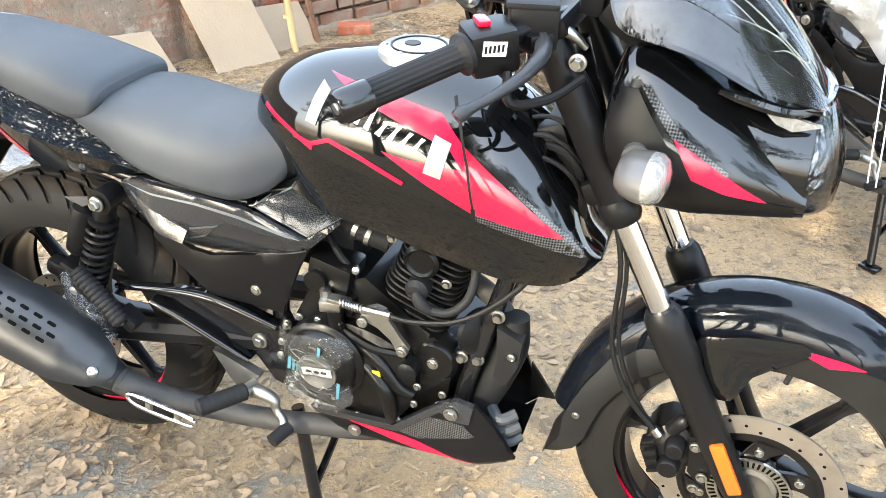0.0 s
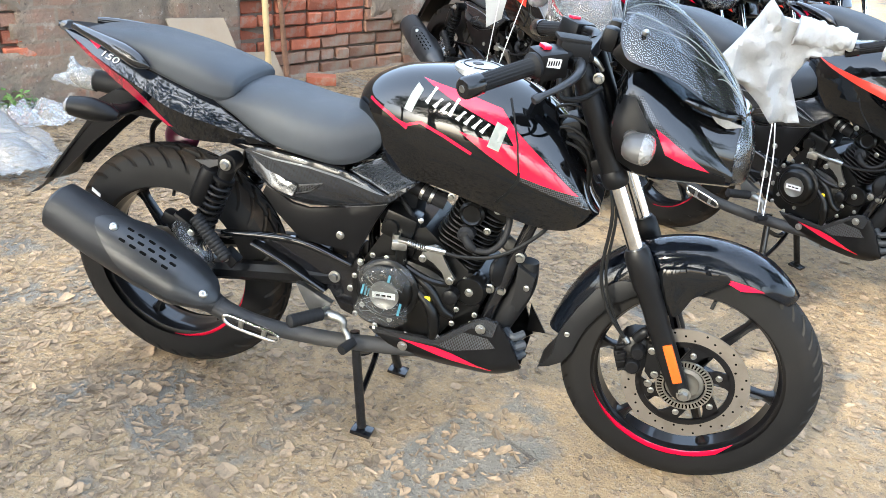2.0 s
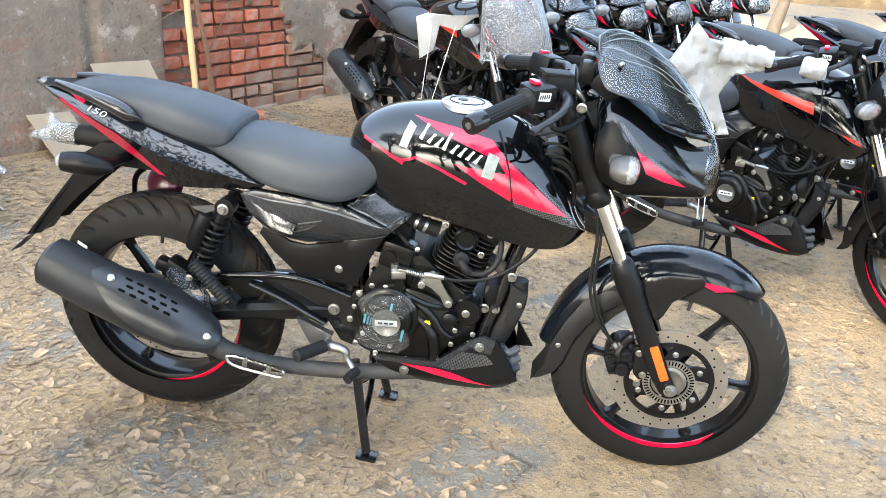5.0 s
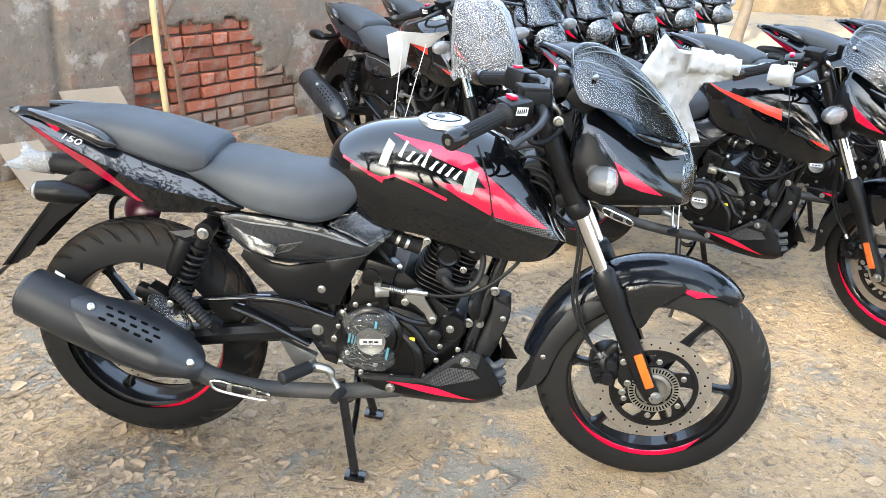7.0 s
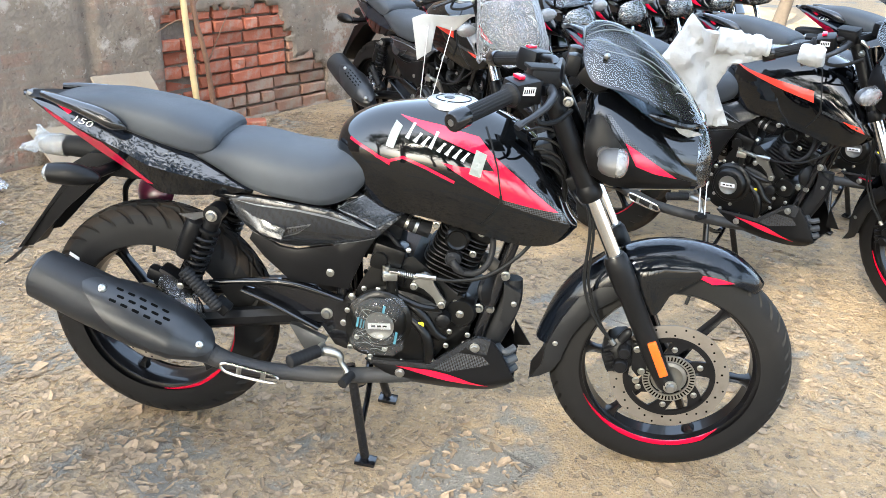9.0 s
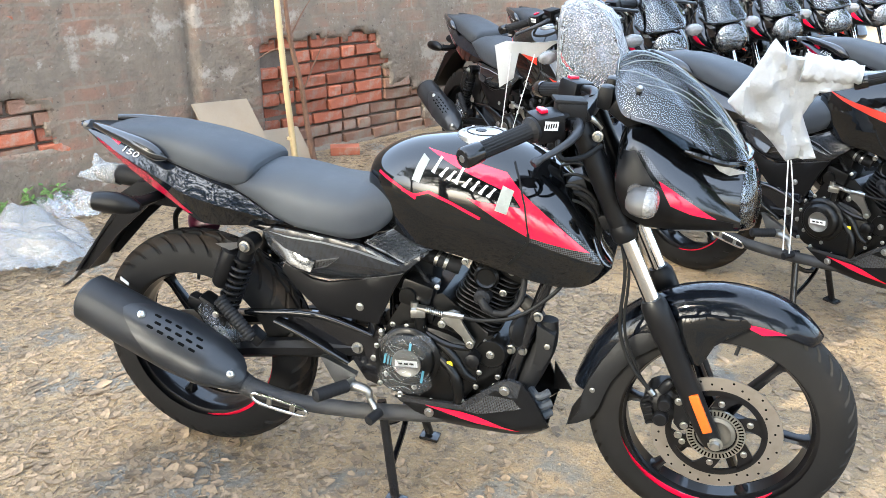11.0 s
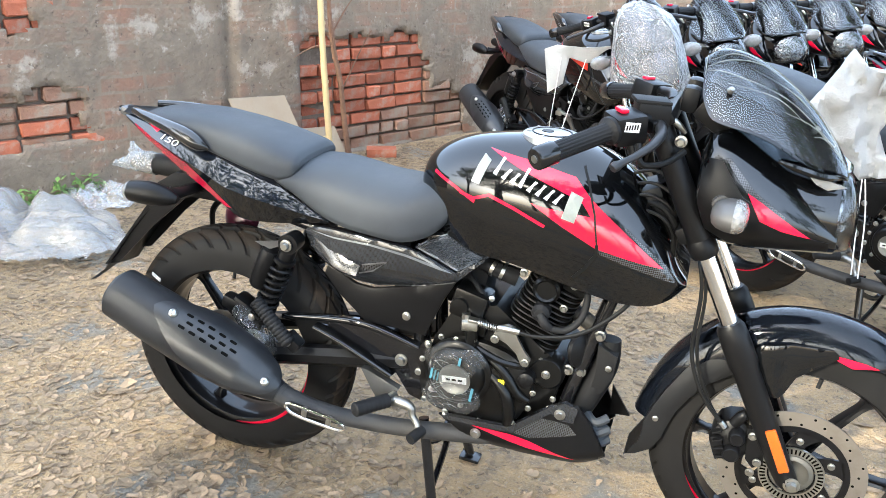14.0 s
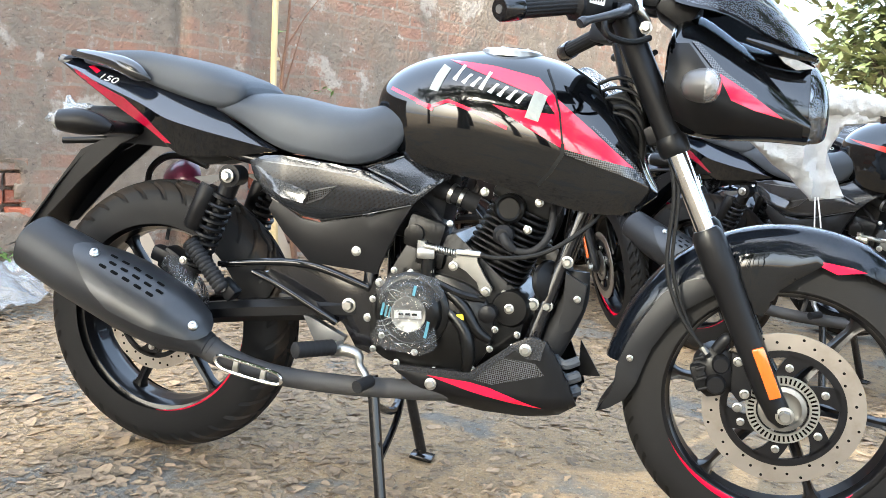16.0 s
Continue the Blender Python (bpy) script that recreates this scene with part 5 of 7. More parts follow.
        bm = sticker(ribbon([(0.300, 0.626), (0.372, 0.590), (0.414, 0.585), (0.512, 0.605), (0.612, 0.632)], 0.002), surf, 0.002)
        self.add("edge_line", bm, SMOKE, cover, "light grey edge line")

    def chassis(self):
        bm = bmesh.new()
        for s in (-1, 1):
            tube(bm, [(0.52, 0.085 * s, 0.40), (0.52, 0.07 * s, 0.55), (0.50, 0.07 * s, 0.70), (0.70, 0.07 * s, 0.72)], 0.016, 10)
            tube(bm, [(0.50, 0.09 * s, 0.69), (0.25, 0.085 * s, 0.70), (0.05, 0.07 * s, 0.76), (-0.15, 0.05 * s, 0.84)], 0.013, 10)
            tube(bm, [(1.00, 0.03 * s, 0.80), (0.94, 0.05 * s, 0.62), (0.88, 0.07 * s, 0.42), (0.84, 0.08 * s, 0.31), (0.70, 0.09 * s, 0.285)], 0.015, 10)
        tube(bm, [(1.06, 0, 0.78), (1.00, 0, 0.98)], 0.030, 16)
        box(bm, (0.88, 0, 0.72), (0.28, 0.10, 0.06), (0, 0, 0), 0.01)
        self.add("frame", bm, FRAME, label="black tubular frame")
        plate = [(0.300, 0.485), (0.383, 0.489), (0.432, 0.482), (0.527, 0.452), (0.545, 0.478), (0.560, 0.44), (0.552, 0.38), (0.535, 0.315), (0.505, 0.325), (0.475, 0.372), (0.44, 0.395), (0.36, 0.432), (0.302, 0.462)]
        bm = panel(plate, lambda x, z: -0.108, 0.02, 0.004, 0.04)
        pl = self.add("frame_plate", bm, FRAME, label="black pivot plate")
        self.add("pivot_nut", bolt(bmesh.new(), 0.487, -0.109, 0.413, 0.0105, 0.010), STEEL, pl)
        for x, z in ((0.552, 0.468), (0.530, 0.392)):
            self.add("bolt", bolt(bmesh.new(), x, -0.110, z, 0.006, 0.006), STEEL, pl)
        bm = panel(ribbon([(0.190, 0.470), (0.309, 0.487), (0.383, 0.490), (0.44, 0.480), (0.53, 0.452)], 0.013), lambda x, z: -0.115, 0.014, 0.0045, 0.03)
        tube(bm, [(0.185, -0.112, 0.472), (0.309, -0.114, 0.488), (0.383, -0.115, 0.491), (0.44, -0.115, 0.482), (0.53, -0.114, 0.455)], [0.006, 0.008, 0.0085, 0.008, 0.006], 12)
        self.add("upper_rail", bm, GLOSS, pl, "polished upper rail")
        bm = panel([(0.274, 0.470), (0.300, 0.468), (0.39, 0.424), (0.474, 0.380), (0.462, 0.370), (0.39, 0.408)], lambda x, z: -0.128, 0.016, 0.005, 0.03)
        tube(bm, [(0.274, -0.130, 0.466), (0.34, -0.131, 0.442), (0.41, -0.131, 0.408), (0.470, -0.130, 0.378)], [0.005, 0.007, 0.007, 0.005], 10)
        self.add("peg_hanger", bm, GLOSS, label="black rear peg hanger")
        bm = panel([(0.396, 0.386), (0.412, 0.384), (0.490, 0.350), (0.486, 0.340), (0.452, 0.306), (0.440, 0.308), (0.424, 0.332)], lambda x, z: -0.135, 0.018, 0.003, 0.03)
        hang = self.add("peg_bracket", bm, DARK_ALU, label="dark cast metal foot-peg bracket")
        bm = bmesh.new()
        tube(bm, [(0.482, -0.135, 0.333), (0.474, -0.165, 0.334)], 0.011, 10)
        self.add("peg_pin", bm, STEEL, hang)
        bm = bmesh.new()
        path = [(0.478, -0.160, 0.334), (0.450, -0.20, 0.336), (0.424, -0.236, 0.338)]
        p0, p1 = Vector(path[0]), Vector(path[2])
        tube(bm, [p0.lerp(p1, i / 24) for i in range(25)], [0.012 if i in (0, 24) else (0.0168 if i % 3 else 0.0160) for i in range(25)], 12, smooth=0)
        self.add("foot_peg", bm, GRIPR, label="ribbed rubber foot peg")
        # brake pedal and its bright lever
        bm = tube(bmesh.new(), [(0.470, -0.145, 0.322), (0.500, -0.150, 0.328), (0.528, -0.153, 0.322), (0.534, -0.157, 0.304), (0.548, -0.162, 0.288), (0.556, -0.172, 0.276)], [0.013, 0.013, 0.011, 0.008, 0.008, 0.008], 10)
        ped = self.add("brake_pedal", bm, ALU, label="bright metal brake pedal")
        bm = tube(bmesh.new(), [(0.562, -0.165, 0.276), (0.548, -0.205, 0.272)], 0.0130, 10)
        self.add("pedal_rubber", bm, GRIPR, ped)
        # swingarm and chain side
        bm = bmesh.new()
        for s in (-1, 1):
            tube(bm, [(0.50, 0.085 * s, 0.405), (0.25, 0.10 * s, 0.375), (0.02, 0.10 * s, 0.335), (-0.05, 0.10 * s, 0.325)], [0.026, 0.025, 0.024, 0.020], 8)
        box(bm, (0.36, 0, 0.39), (0.10, 0.17, 0.05), (0, 6, 0), 0.01)
        self.add("swingarm", bm, SATIN, label="black swingarm")
        bm = tube(bmesh.new(), [(0.62, 0.07, 0.415), (0.30, 0.085, 0.36), (0.0, 0.085, 0.36)], 0.008, 6)
        self.add("chain", bm, MORTAR)
        bm = bolt(bmesh.new(), -0.012, -0.125, 0.325, 0.011, 0.012)
        self.add("rear_axle_nut", bm, STEEL)

    def shocks(self):
        for s in (-1, 1):
            top, low = Vector((0.216, 0.112 * s, 0.664)), Vector((0.108, 0.120 * s, 0.415))
            d = (low - top).normalized()
            bm = tube(bmesh.new(), [top, top + d * 0.045], 0.020, 16)
            tube(bm, [top + d * 0.04, low - d * 0.02], 0.014, 12)
            lathe(bm, [(0.014, 0.0), (0.027, 0.002), (0.027, 0.010), (0.016, 0.014)], top + d * 0.045, d, 20)
            lathe(bm, [(0.016, -0.014), (0.027, -0.010), (0.027, -0.002), (0.014, 0.0)], low - d * 0.045, d, 20)
            lathe(bm, [(0.0, 0.024), (0.022, 0.022), (0.024, -0.022), (0.0, -0.024)], top, (0, 1, 0), 20)
            sh = self.add("rear_shock", bm, SATIN, label="rear shock with a black coil spring")
            bm = bmesh.new()
            n = 9 * 20
            a, b = top + d * 0.058, low - d * 0.058
            u = d.orthogonal().normalized()
            v = d.cross(u)
            tube(bm, [a.lerp(b, i / n) + 0.0245 * (u * math.cos(9 * 2 * math.pi * i / n) + v * math.sin(9 * 2 * math.pi * i / n)) for i in range(n + 1)], 0.0048, 6, smooth=0)
            self.add("spring", bm, SATIN, sh, "black coil spring")
            self.add("bolt", bolt(bmesh.new(), top.x, top.y - 0.028 if s < 0 else top.y + 0.02, top.z, 0.010, 0.012), STEEL, sh)
            # gas canister behind the spring
            c0, c1 = Vector((0.165, 0.118 * s, 0.640)), Vector((0.128, 0.124 * s, 0.545))
            bm = tube(bmesh.new(), [c0, c0.lerp(c1, 0.1), c0.lerp(c1, 0.92), c1], [0.021, 0.0235, 0.0235, 0.018], 18, smooth=0)
            can = self.add("gas_canister", bm, SATIN, sh, "black gas canister")
            bm = panel([(0.125, 0.655), (0.205, 0.668), (0.205, 0.660), (0.160, 0.640)], lambda x, z: 0.112 * s - 0.01, 0.003, 0, 0.03)
            self.add("bracket", bm, SMOKE, sh)
        # pillion foot peg folded against the shock
        bm = bmesh.new()
        a, b = Vector((0.135, -0.150, 0.520)), Vector((0.225, -0.158, 0.425))
        steps = [i / 40 for i in range(41)]
        tube(bm, [a.lerp(b, t) for t in steps], [0.012 if i in (0, 40) else (0.0180 if i % 3 else 0.0160) for i in range(41)], 10, smooth=0)
        peg = self.add("pillion_peg", bm, GRIPR, label="folded pillion foot peg with ribbed rubber")
        bm = box(bmesh.new(), (0.225, -0.140, 0.425), (0.045, 0.035, 0.03), (0, 40, 0), 0.006)
        self.add("peg_mount", bm, SATIN, peg)
        for x, z in ((0.222, 0.430), (0.130, 0.480)):
            self.add("bolt", bolt(bmesh.new(), x, -0.162, z, 0.006, 0.005), STEEL, peg)
        # rear brake caliper cluster
        bm = bmesh.new()
        box(bm, (0.075, -0.085, 0.455), (0.085, 0.05, 0.055), (0, 30, 0), 0.012)
        box(bm, (0.04, -0.095, 0.475), (0.05, 0.035, 0.035), (0, 20, 0), 0.010)
        self.add("rear_caliper", bm, SATIN, label="black rear brake caliper")
        bm = tube(bmesh.new(), [(0.06, -0.10, 0.46), (0.11, -0.13, 0.44), (0.145, -0.14, 0.40), (0.150, -0.13, 0.36)], [0.022, 0.028, 0.03, 0.02], 14)
        self.add("wrapped_bracket", bm, FILM, label="muffler bracket under clear film")

    # -- exhaust --
    def exhaust(self):
        bm = bmesh.new()
        a, b = Vector((-0.232, -0.178, 0.492)), Vector((0.185, -0.185, 0.318))
        pts = [a.lerp(b, t) for t in (-0.005, 0.02, 0.30, 0.62, 0.85, 0.97, 1.06)]
        tube(bm, [a.lerp(b, 0.10), *pts[0:1], *pts[1:]], [0.030, 0.046, 0.064, 0.069, 0.069, 0.058, 0.036, 0.026], 36, smooth=0)
        muf = self.add("muffler", bm, EXHAUST, label="matte black muffler with slotted heat shield", angle=35)
        d = (b - a).normalized()
        up = Vector((-d.z, 0, d.x))
        self.add("end_cap", lathe(bmesh.new(), [(0.044, -0.002), (0.052, -0.006), (0.057, 0.0), (0.057, 0.010), (0.050, 0.014), (0.044, 0.010)], a + d * 0.004, d, 36, closed=True), SHIELD, muf, "rolled end cap")
        # heat shield: a leaf-shaped plate curved over the upper outer side
        def skin(t, s, lift=0.0):
            r = lerp_table([(0.28, 0.078), (0.40, 0.083), (0.60, 0.088), (0.85, 0.084), (1.0, 0.066), (1.06, 0.050)], t)[0] + lift
            return a.lerp(b, t) + r * (Vector((0, -1, 0)) * math.cos(s) + up * math.sin(s))

        bm = bmesh.new()
        rows = []
        n, m = 40, 22
        for i in range(n + 1):
            t = 0.285 + 0.775 * (i / n)
            low = lerp_table([(0.285, 0.93), (0.295, 0.80), (0.32, 0.68), (0.36, 0.54), (0.42, 0.34), (0.50, 0.12), (0.62, -0.06), (0.75, -0.02), (0.90, 0.08), (1.0, 0.25), (1.04, 0.45), (1.06, 0.78)], t)[0]
            rows.append([bm.verts.new(skin(t, low + (1.90 - 2 * low) * k / m + 0.0)) for k in range(m + 1)])
        for p, q in zip(rows, rows[1:]):
            for k in range(m):
                bm.faces.new((p[k], p[k + 1], q[k + 1], q[k]))
        bmesh.ops.recalc_face_normals(bm, faces=bm.faces[:])
        bmesh.ops.solidify(bm, geom=bm.faces[:], thickness=0.004)
        shield = self.add("heat_shield", bm, SHIELD, muf, "satin black leaf-shaped heat shield", angle=50)
        for t, s in ((0.398, 1.0), (0.995, 0.75)):
            p = skin(t, s, 0.002)
            w = (p - a.lerp(b, t)).normalized()
            bm = lathe(bmesh.new(), [(0.0105, -0.004), (0.0105, 0.001), (0.0085, 0.003), (0.0085, 0.005), (0.006, 0.007), (0.003, 0.007), (0.0025, 0.004), (0, 0.004)], p, w, 20)
            self.add("bolt", bm, STEEL, shield)
        step = 0.0305 / (b - a).length
        for t0, s0 in ((0.481, 1.19), (0.508, 0.98), (0.481, 0.79)):
            for k in range(5):
                bm = bmesh.new()
                ring = []
                for q in range(14):
                    an = 2 * math.pi * q / 14
                    ex, ez = math.cos(an), math.sin(an)
                    ring.append(bm.verts.new(skin(t0 + step * k + (0.0058 * (1 if ex > 0 else -1) + 0.0036 * ex) / (b - a).length, s0 + 0.0036 * ez / 0.086, 0.0008)))
                bm.faces.new(ring)
                self.add("slot", bm, HOLE, shield, "dark slot in the heat shield")
        bm = tube(bmesh.new(), [(0.185, -0.185, 0.318), (0.225, -0.180, 0.295), (0.283, -0.165, 0.271), (0.362, -0.15, 0.255), (0.489, -0.135, 0.250), (0.587, -0.12, 0.252), (0.70, -0.10, 0.256), (0.80, -0.06, 0.27), (0.87, -0.035, 0.31), (0.905, -0.02, 0.38), (0.93, -0.01, 0.47), (0.905, -0.01, 0.53), (0.85, 0, 0.56)],
                  [0.028, 0.026, 0.0225, 0.0205, 0.0205, 0.0205, 0.020, 0.018, 0.018, 0.018, 0.018, 0.018, 0.018], 18)
        lathe(bm, [(0.020, -0.012), (0.027, -0.010), (0.027, 0.010), (0.020, 0.012)], (0.205, -0.183, 0.307), (0.85, 0.1, -0.48), 24)
        self.add("exhaust_pipe", bm, PIPE, muf, "grey coated exhaust pipe")
        # bright guard loop clipped on the pipe
        loop = [(0.236, 0.289), (0.25, 0.298), (0.30, 0.291), (0.37, 0.279), (0.386, 0.268), (0.378, 0.256), (0.33, 0.259), (0.255, 0.271)]
        bm = tube(bmesh.new(), [(p.x, -0.205 - 0.02 * (p.x - 0.24), p.z) for p in spline([(x, 0, z) for x, z in loop], 5, True)] + [(0.236, -0.205, 0.289)], 0.0042, 8, smooth=0)
        gd = self.add("guard_loop", bm, CHROME, label="bright wire foot guard")
        for x, z in ((0.283, 0.281), (0.345, 0.270)):
            self.add("clip", box(bmesh.new(), (x, -0.204, z), (0.012, 0.008, 0.030), (0, 10, 0), 0.002), STEEL, gd)

    # -- engine --
    def engine(self):
        bm = bmesh.new()
        cover = [(0.535, 0.40), (0.540, 0.345), (0.560, 0.318), (0.60, 0.305), (0.70, 0.298), (0.745, 0.305), (0.775, 0.335), (0.795, 0.385), (0.785, 0.440), (0.750, 0.475), (0.70, 0.492), (0.640, 0.498), (0.585, 0.478), (0.550, 0.445)]
        panel(cover, lambda x, z: -0.118 - 0.012 * max(0, 1 - ((x - 0.70) / 0.10) ** 2 - ((z - 0.40) / 0.09) ** 2), 0.236, 0.008, 0.03, 3, bm)
        eng = self.add("engine_case", bm, ENGINE, label="black painted engine case", angle=35)
        bm = bmesh.new()
        panel([(0.56, 0.48), (0.60, 0.55), (0.70, 0.58), (0.80, 0.50), (0.86, 0.46), (0.84, 0.36), (0.78, 0.30), (0.58, 0.30), (0.53, 0.38)], lambda x, z: -0.095, 0.19, 0.01, 0.05, 0, bm)
        self.add("crankcase", bm, ENGINE, eng, angle=35)
        c = (0.630, -0.128, 0.422)
        bm = lathe(bmesh.new(), [(0.078, -0.012), (0.078, 0.004), (0.072, 0.010), (0.066, 0.011), (0.064, 0.016), (0.058, 0.026), (0.050, 0.030), (0.0, 0.031)], c, (0, -1, 0), 48)
        cl = self.add("clutch_cover", bm, ENGINE, eng, "round black clutch cover")
        bm = lathe(bmesh.new(), [(0.0, 0.0), (0.030, 0.0), (0.033, 0.002), (0.036, 0.002), (0.036, -0.004)], (0.632, -0.1605, 0.420), (0, -1, 0), 32)
        badge = self.add("badge", bm, ALU, cl, "bright round badge")
        bm = box(bmesh.new(), (0.632, -0.1625, 0.420), (0.056, 0.002, 0.016), (0, -4, 0), 0.0005)
        self.add("badge_bar", bm, WHITE, cl)
        for i in range(3):
            self.add("badge_mark", box(bmesh.new(), (0.618 + 0.014 * i, -0.1640, 0.4195 + 0.001 * i), (0.010, 0.001, 0.0045), (0, -4, 0)), CABLE, cl)
        for i in range(7):
            a = 0.3 + i * 0.9
            self.add("bolt", bolt(bmesh.new(), c[0] + 0.088 * math.cos(a), -0.121, c[2] + 0.088 * math.sin(a), 0.0047, 0.007), STEEL, eng)
        # raised ribs and starter bulge of the case
        bm = bmesh.new()
        tube(bm, [(0.690, -0.118, 0.470), (0.735, -0.124, 0.440), (0.765, -0.124, 0.395), (0.790, -0.118, 0.378)], [0.010, 0.012, 0.012, 0.008], 10)
        tube(bm, [(0.700, -0.120, 0.430), (0.740, -0.130, 0.395), (0.752, -0.130, 0.345), (0.748, -0.122, 0.312)], [0.010, 0.014, 0.014, 0.010], 10)
        tube(bm, [(0.668, -0.118, 0.485), (0.72, -0.122, 0.465), (0.775, -0.112, 0.455)], [0.007, 0.009, 0.007], 8)
        self.add("case_rib", bm, ENGINE, eng)
        bm = lathe(bmesh.new(), [(0.040, -0.03), (0.040, 0.006), (0.034, 0.014), (0.0, 0.016)], (0.822, -0.085, 0.441), (0, -1, 0), 32)
        cap = self.add("oil_filter_cap", bm, ENGINE, eng, "round black filter cap")
        self.add("bolt", bolt(bmesh.new(), 0.822, -0.101, 0.441, 0.007, 0.005), STEEL, cap)
        bm = lathe(bmesh.new(), [(0.018, -0.02), (0.018, 0.008), (0.012, 0.012), (0, 0.012)], (0.783, -0.118, 0.430), (0, -1, 0), 20)
        self.add("filler_plug", bm, SATIN, eng)
        self.add("sticker", box(bmesh.new(), (0.731, -0.1335, 0.419), (0.014, 0.001, 0.014), (0, -3, 3)), YELLOW, eng, "small yellow sticker")
        for x, z in ((0.555, 0.470), (0.548, 0.33), (0.60, 0.308), (0.68, 0.302), (0.758, 0.315), (0.800, 0.40), (0.792, 0.36), (0.62, 0.497), (0.845, 0.395), (0.838, 0.37), (0.825, 0.335)):
            self.add("bolt", bolt(bmesh.new(), x, -0.119, z, 0.0047, 0.007), STEEL, eng)
        # cylinder with its cooling fins, leaning forwards
        lean = Vector((math.sin(radians(22)), 0, math.cos(radians(22))))
        across = Vector((lean.z, 0, -lean.x))
        foot = Vector((0.752, 0, 0.462))
        bm = bmesh.new()
        tube(bm, [foot - lean * 0.02, foot + lean * 0.19], 0.055, 24, smooth=0)
        cyl = self.add("cylinder", bm, FIN, eng, "black finned cylinder")
        for i in range(15):
            h = 0.012 + i * 0.0128
            half = 0.070 if i < 9 else 0.064
            dep = 0.082 if i < 9 else 0.088
            bm = bmesh.new()
            q = foot + lean * h
            outl = []
            for k in range(28):
                a = 2 * math.pi * k / 28
                ca, sa = math.cos(a), math.sin(a)
                outl.append((half * math.copysign(abs(ca) ** 0.45, ca), dep * math.copysign(abs(sa) ** 0.45, sa)))
            lo = [bm.verts.new(q + across * u + Vector((0, 1, 0)) * v) for u, v in outl]
            hi = [bm.verts.new(q + across * u * 0.985 + Vector((0, 1, 0)) * v * 0.985 + lean * 0.0032) for u, v in outl]
            bm.faces.new(lo)
            bm.faces.new(hi)
            for k in range(28):
                bm.faces.new((lo[k], lo[(k + 1) % 28], hi[(k + 1) % 28], hi[k]))
            self.add("fin", bm, FIN, cyl)
        bm = box(bmesh.new(), foot + lean * 0.215, (0.13, 0.15, 0.045), (0, 22, 0), 0.012)
        head = self.add("cylinder_head", bm, FIN, eng, "black cylinder head")
        bm = lathe(bmesh.new(), [(0.030, -0.02), (0.030, 0.014), (0.024, 0.020), (0.020, 0.016), (0.0, 0.016)], (0.808, -0.088, 0.640), (0, -1, 0), 28)
        self.add("cam_cap", bm, ENGINE, head)
        bm = lathe(bmesh.new(), [(0.020, -0.02), (0.020, 0.012), (0.012, 0.020), (0, 0.020)], (0.800, -0.095, 0.588), (0, -1, 0), 24)
        tube(bm, [(0.800, -0.112, 0.588), (0.812, -0.118, 0.572), (0.826, -0.115, 0.560)], [0.010, 0.011, 0.008], 10)
        self.add("spark_plug_cap", bm, GRIPR, head, "rubber spark plug cap")
        bm = tube(bmesh.new(), [(0.826, -0.115, 0.560), (0.858, -0.11, 0.560), (0.885, -0.10, 0.585), (0.893, -0.085, 0.625), (0.885, -0.06, 0.66)], 0.0075, 10)
        self.add("ignition_lead", bm, GRIPR, head, "dark ignition lead")
        for x, z in ((0.755, 0.668), (0.865, 0.655), (0.762, 0.475), (0.808, 0.472), (0.846, 0.60)):
            self.add("bolt", bolt(bmesh.new(), x, -0.090, z, 0.006, 0.007), STEEL, head)
        # carburettor side: hose with bright clips
        bm = tube(bmesh.new(), [(0.650, -0.055, 0.668), (0.69, -0.062, 0.655), (0.735, -0.055, 0.640)], [0.021, 0.019, 0.021], 16)
        intake = self.add("intake_hose", bm, GRIPR, eng, "black rubber intake hose")
        for p, q in (((0.683, -0.061, 0.658), (0.92, -0.1, -0.35)), ((0.703, -0.061, 0.651), (0.92, 0.05, -0.35))):
            self.add("hose_clip", lathe(bmesh.new(), [(0.0195, -0.004), (0.0215, -0.004), (0.0215, 0.004), (0.0195, 0.004)], p, q, 24), STEEL, intake)
        bm = bmesh.new()
        box(bm, (0.640, -0.075, 0.575), (0.08, 0.07, 0.07), (0, 15, 0), 0.012)
        box(bm, (0.655, -0.085, 0.530), (0.06, 0.05, 0.04), (0, 10, 0), 0.008)
        lathe(bm, [(0.020, -0.02), (0.020, 0.015), (0.0, 0.018)], (0.622, -0.105, 0.575), (0, -1, 0), 18)
        self.add("throttle_body", bm, ENGINE, eng, "dark throttle body")
        bm = bmesh.new()
        box(bm, (0.590, 0, 0.630), (0.16, 0.11, 0.15), (0, 8, 0), 0.02)
        tube(bm, [(0.60, -0.06, 0.60), (0.64, -0.075, 0.56), (0.69, -0.075, 0.53), (0.72, -0.06, 0.50)], 0.008, 8)
        tube(bm, [(0.575, -0.065, 0.52), (0.62, -0.085, 0.505), (0.66, -0.085, 0.51), (0.70, -0.075, 0.54)], 0.006, 8)
        tube(bm, [(0.62, -0.06, 0.64), (0.655, -0.085, 0.615), (0.68, -0.085, 0.58), (0.675, -0.07, 0.55)], 0.006, 8)
        self.add("air_box", bm, MATTE, eng, "matte black air box with hoses")
        bm = bmesh.new()
        for x, z in ((0.628, 0.600), (0.668, 0.590), (0.690, 0.600)):
            lathe(bm, [(0.0065, -0.006), (0.0065, 0.006), (0.003, 0.008), (0, 0.008)], (x, -0.098, z), (0.3, -1, 0.2), 10)
        box(bm, (0.660, -0.100, 0.596), (0.045, 0.006, 0.008), (0, 12, 0), 0.001)
        self.add("throttle_bracket", bm, STEEL, eng, "small zinc bracket and screws")
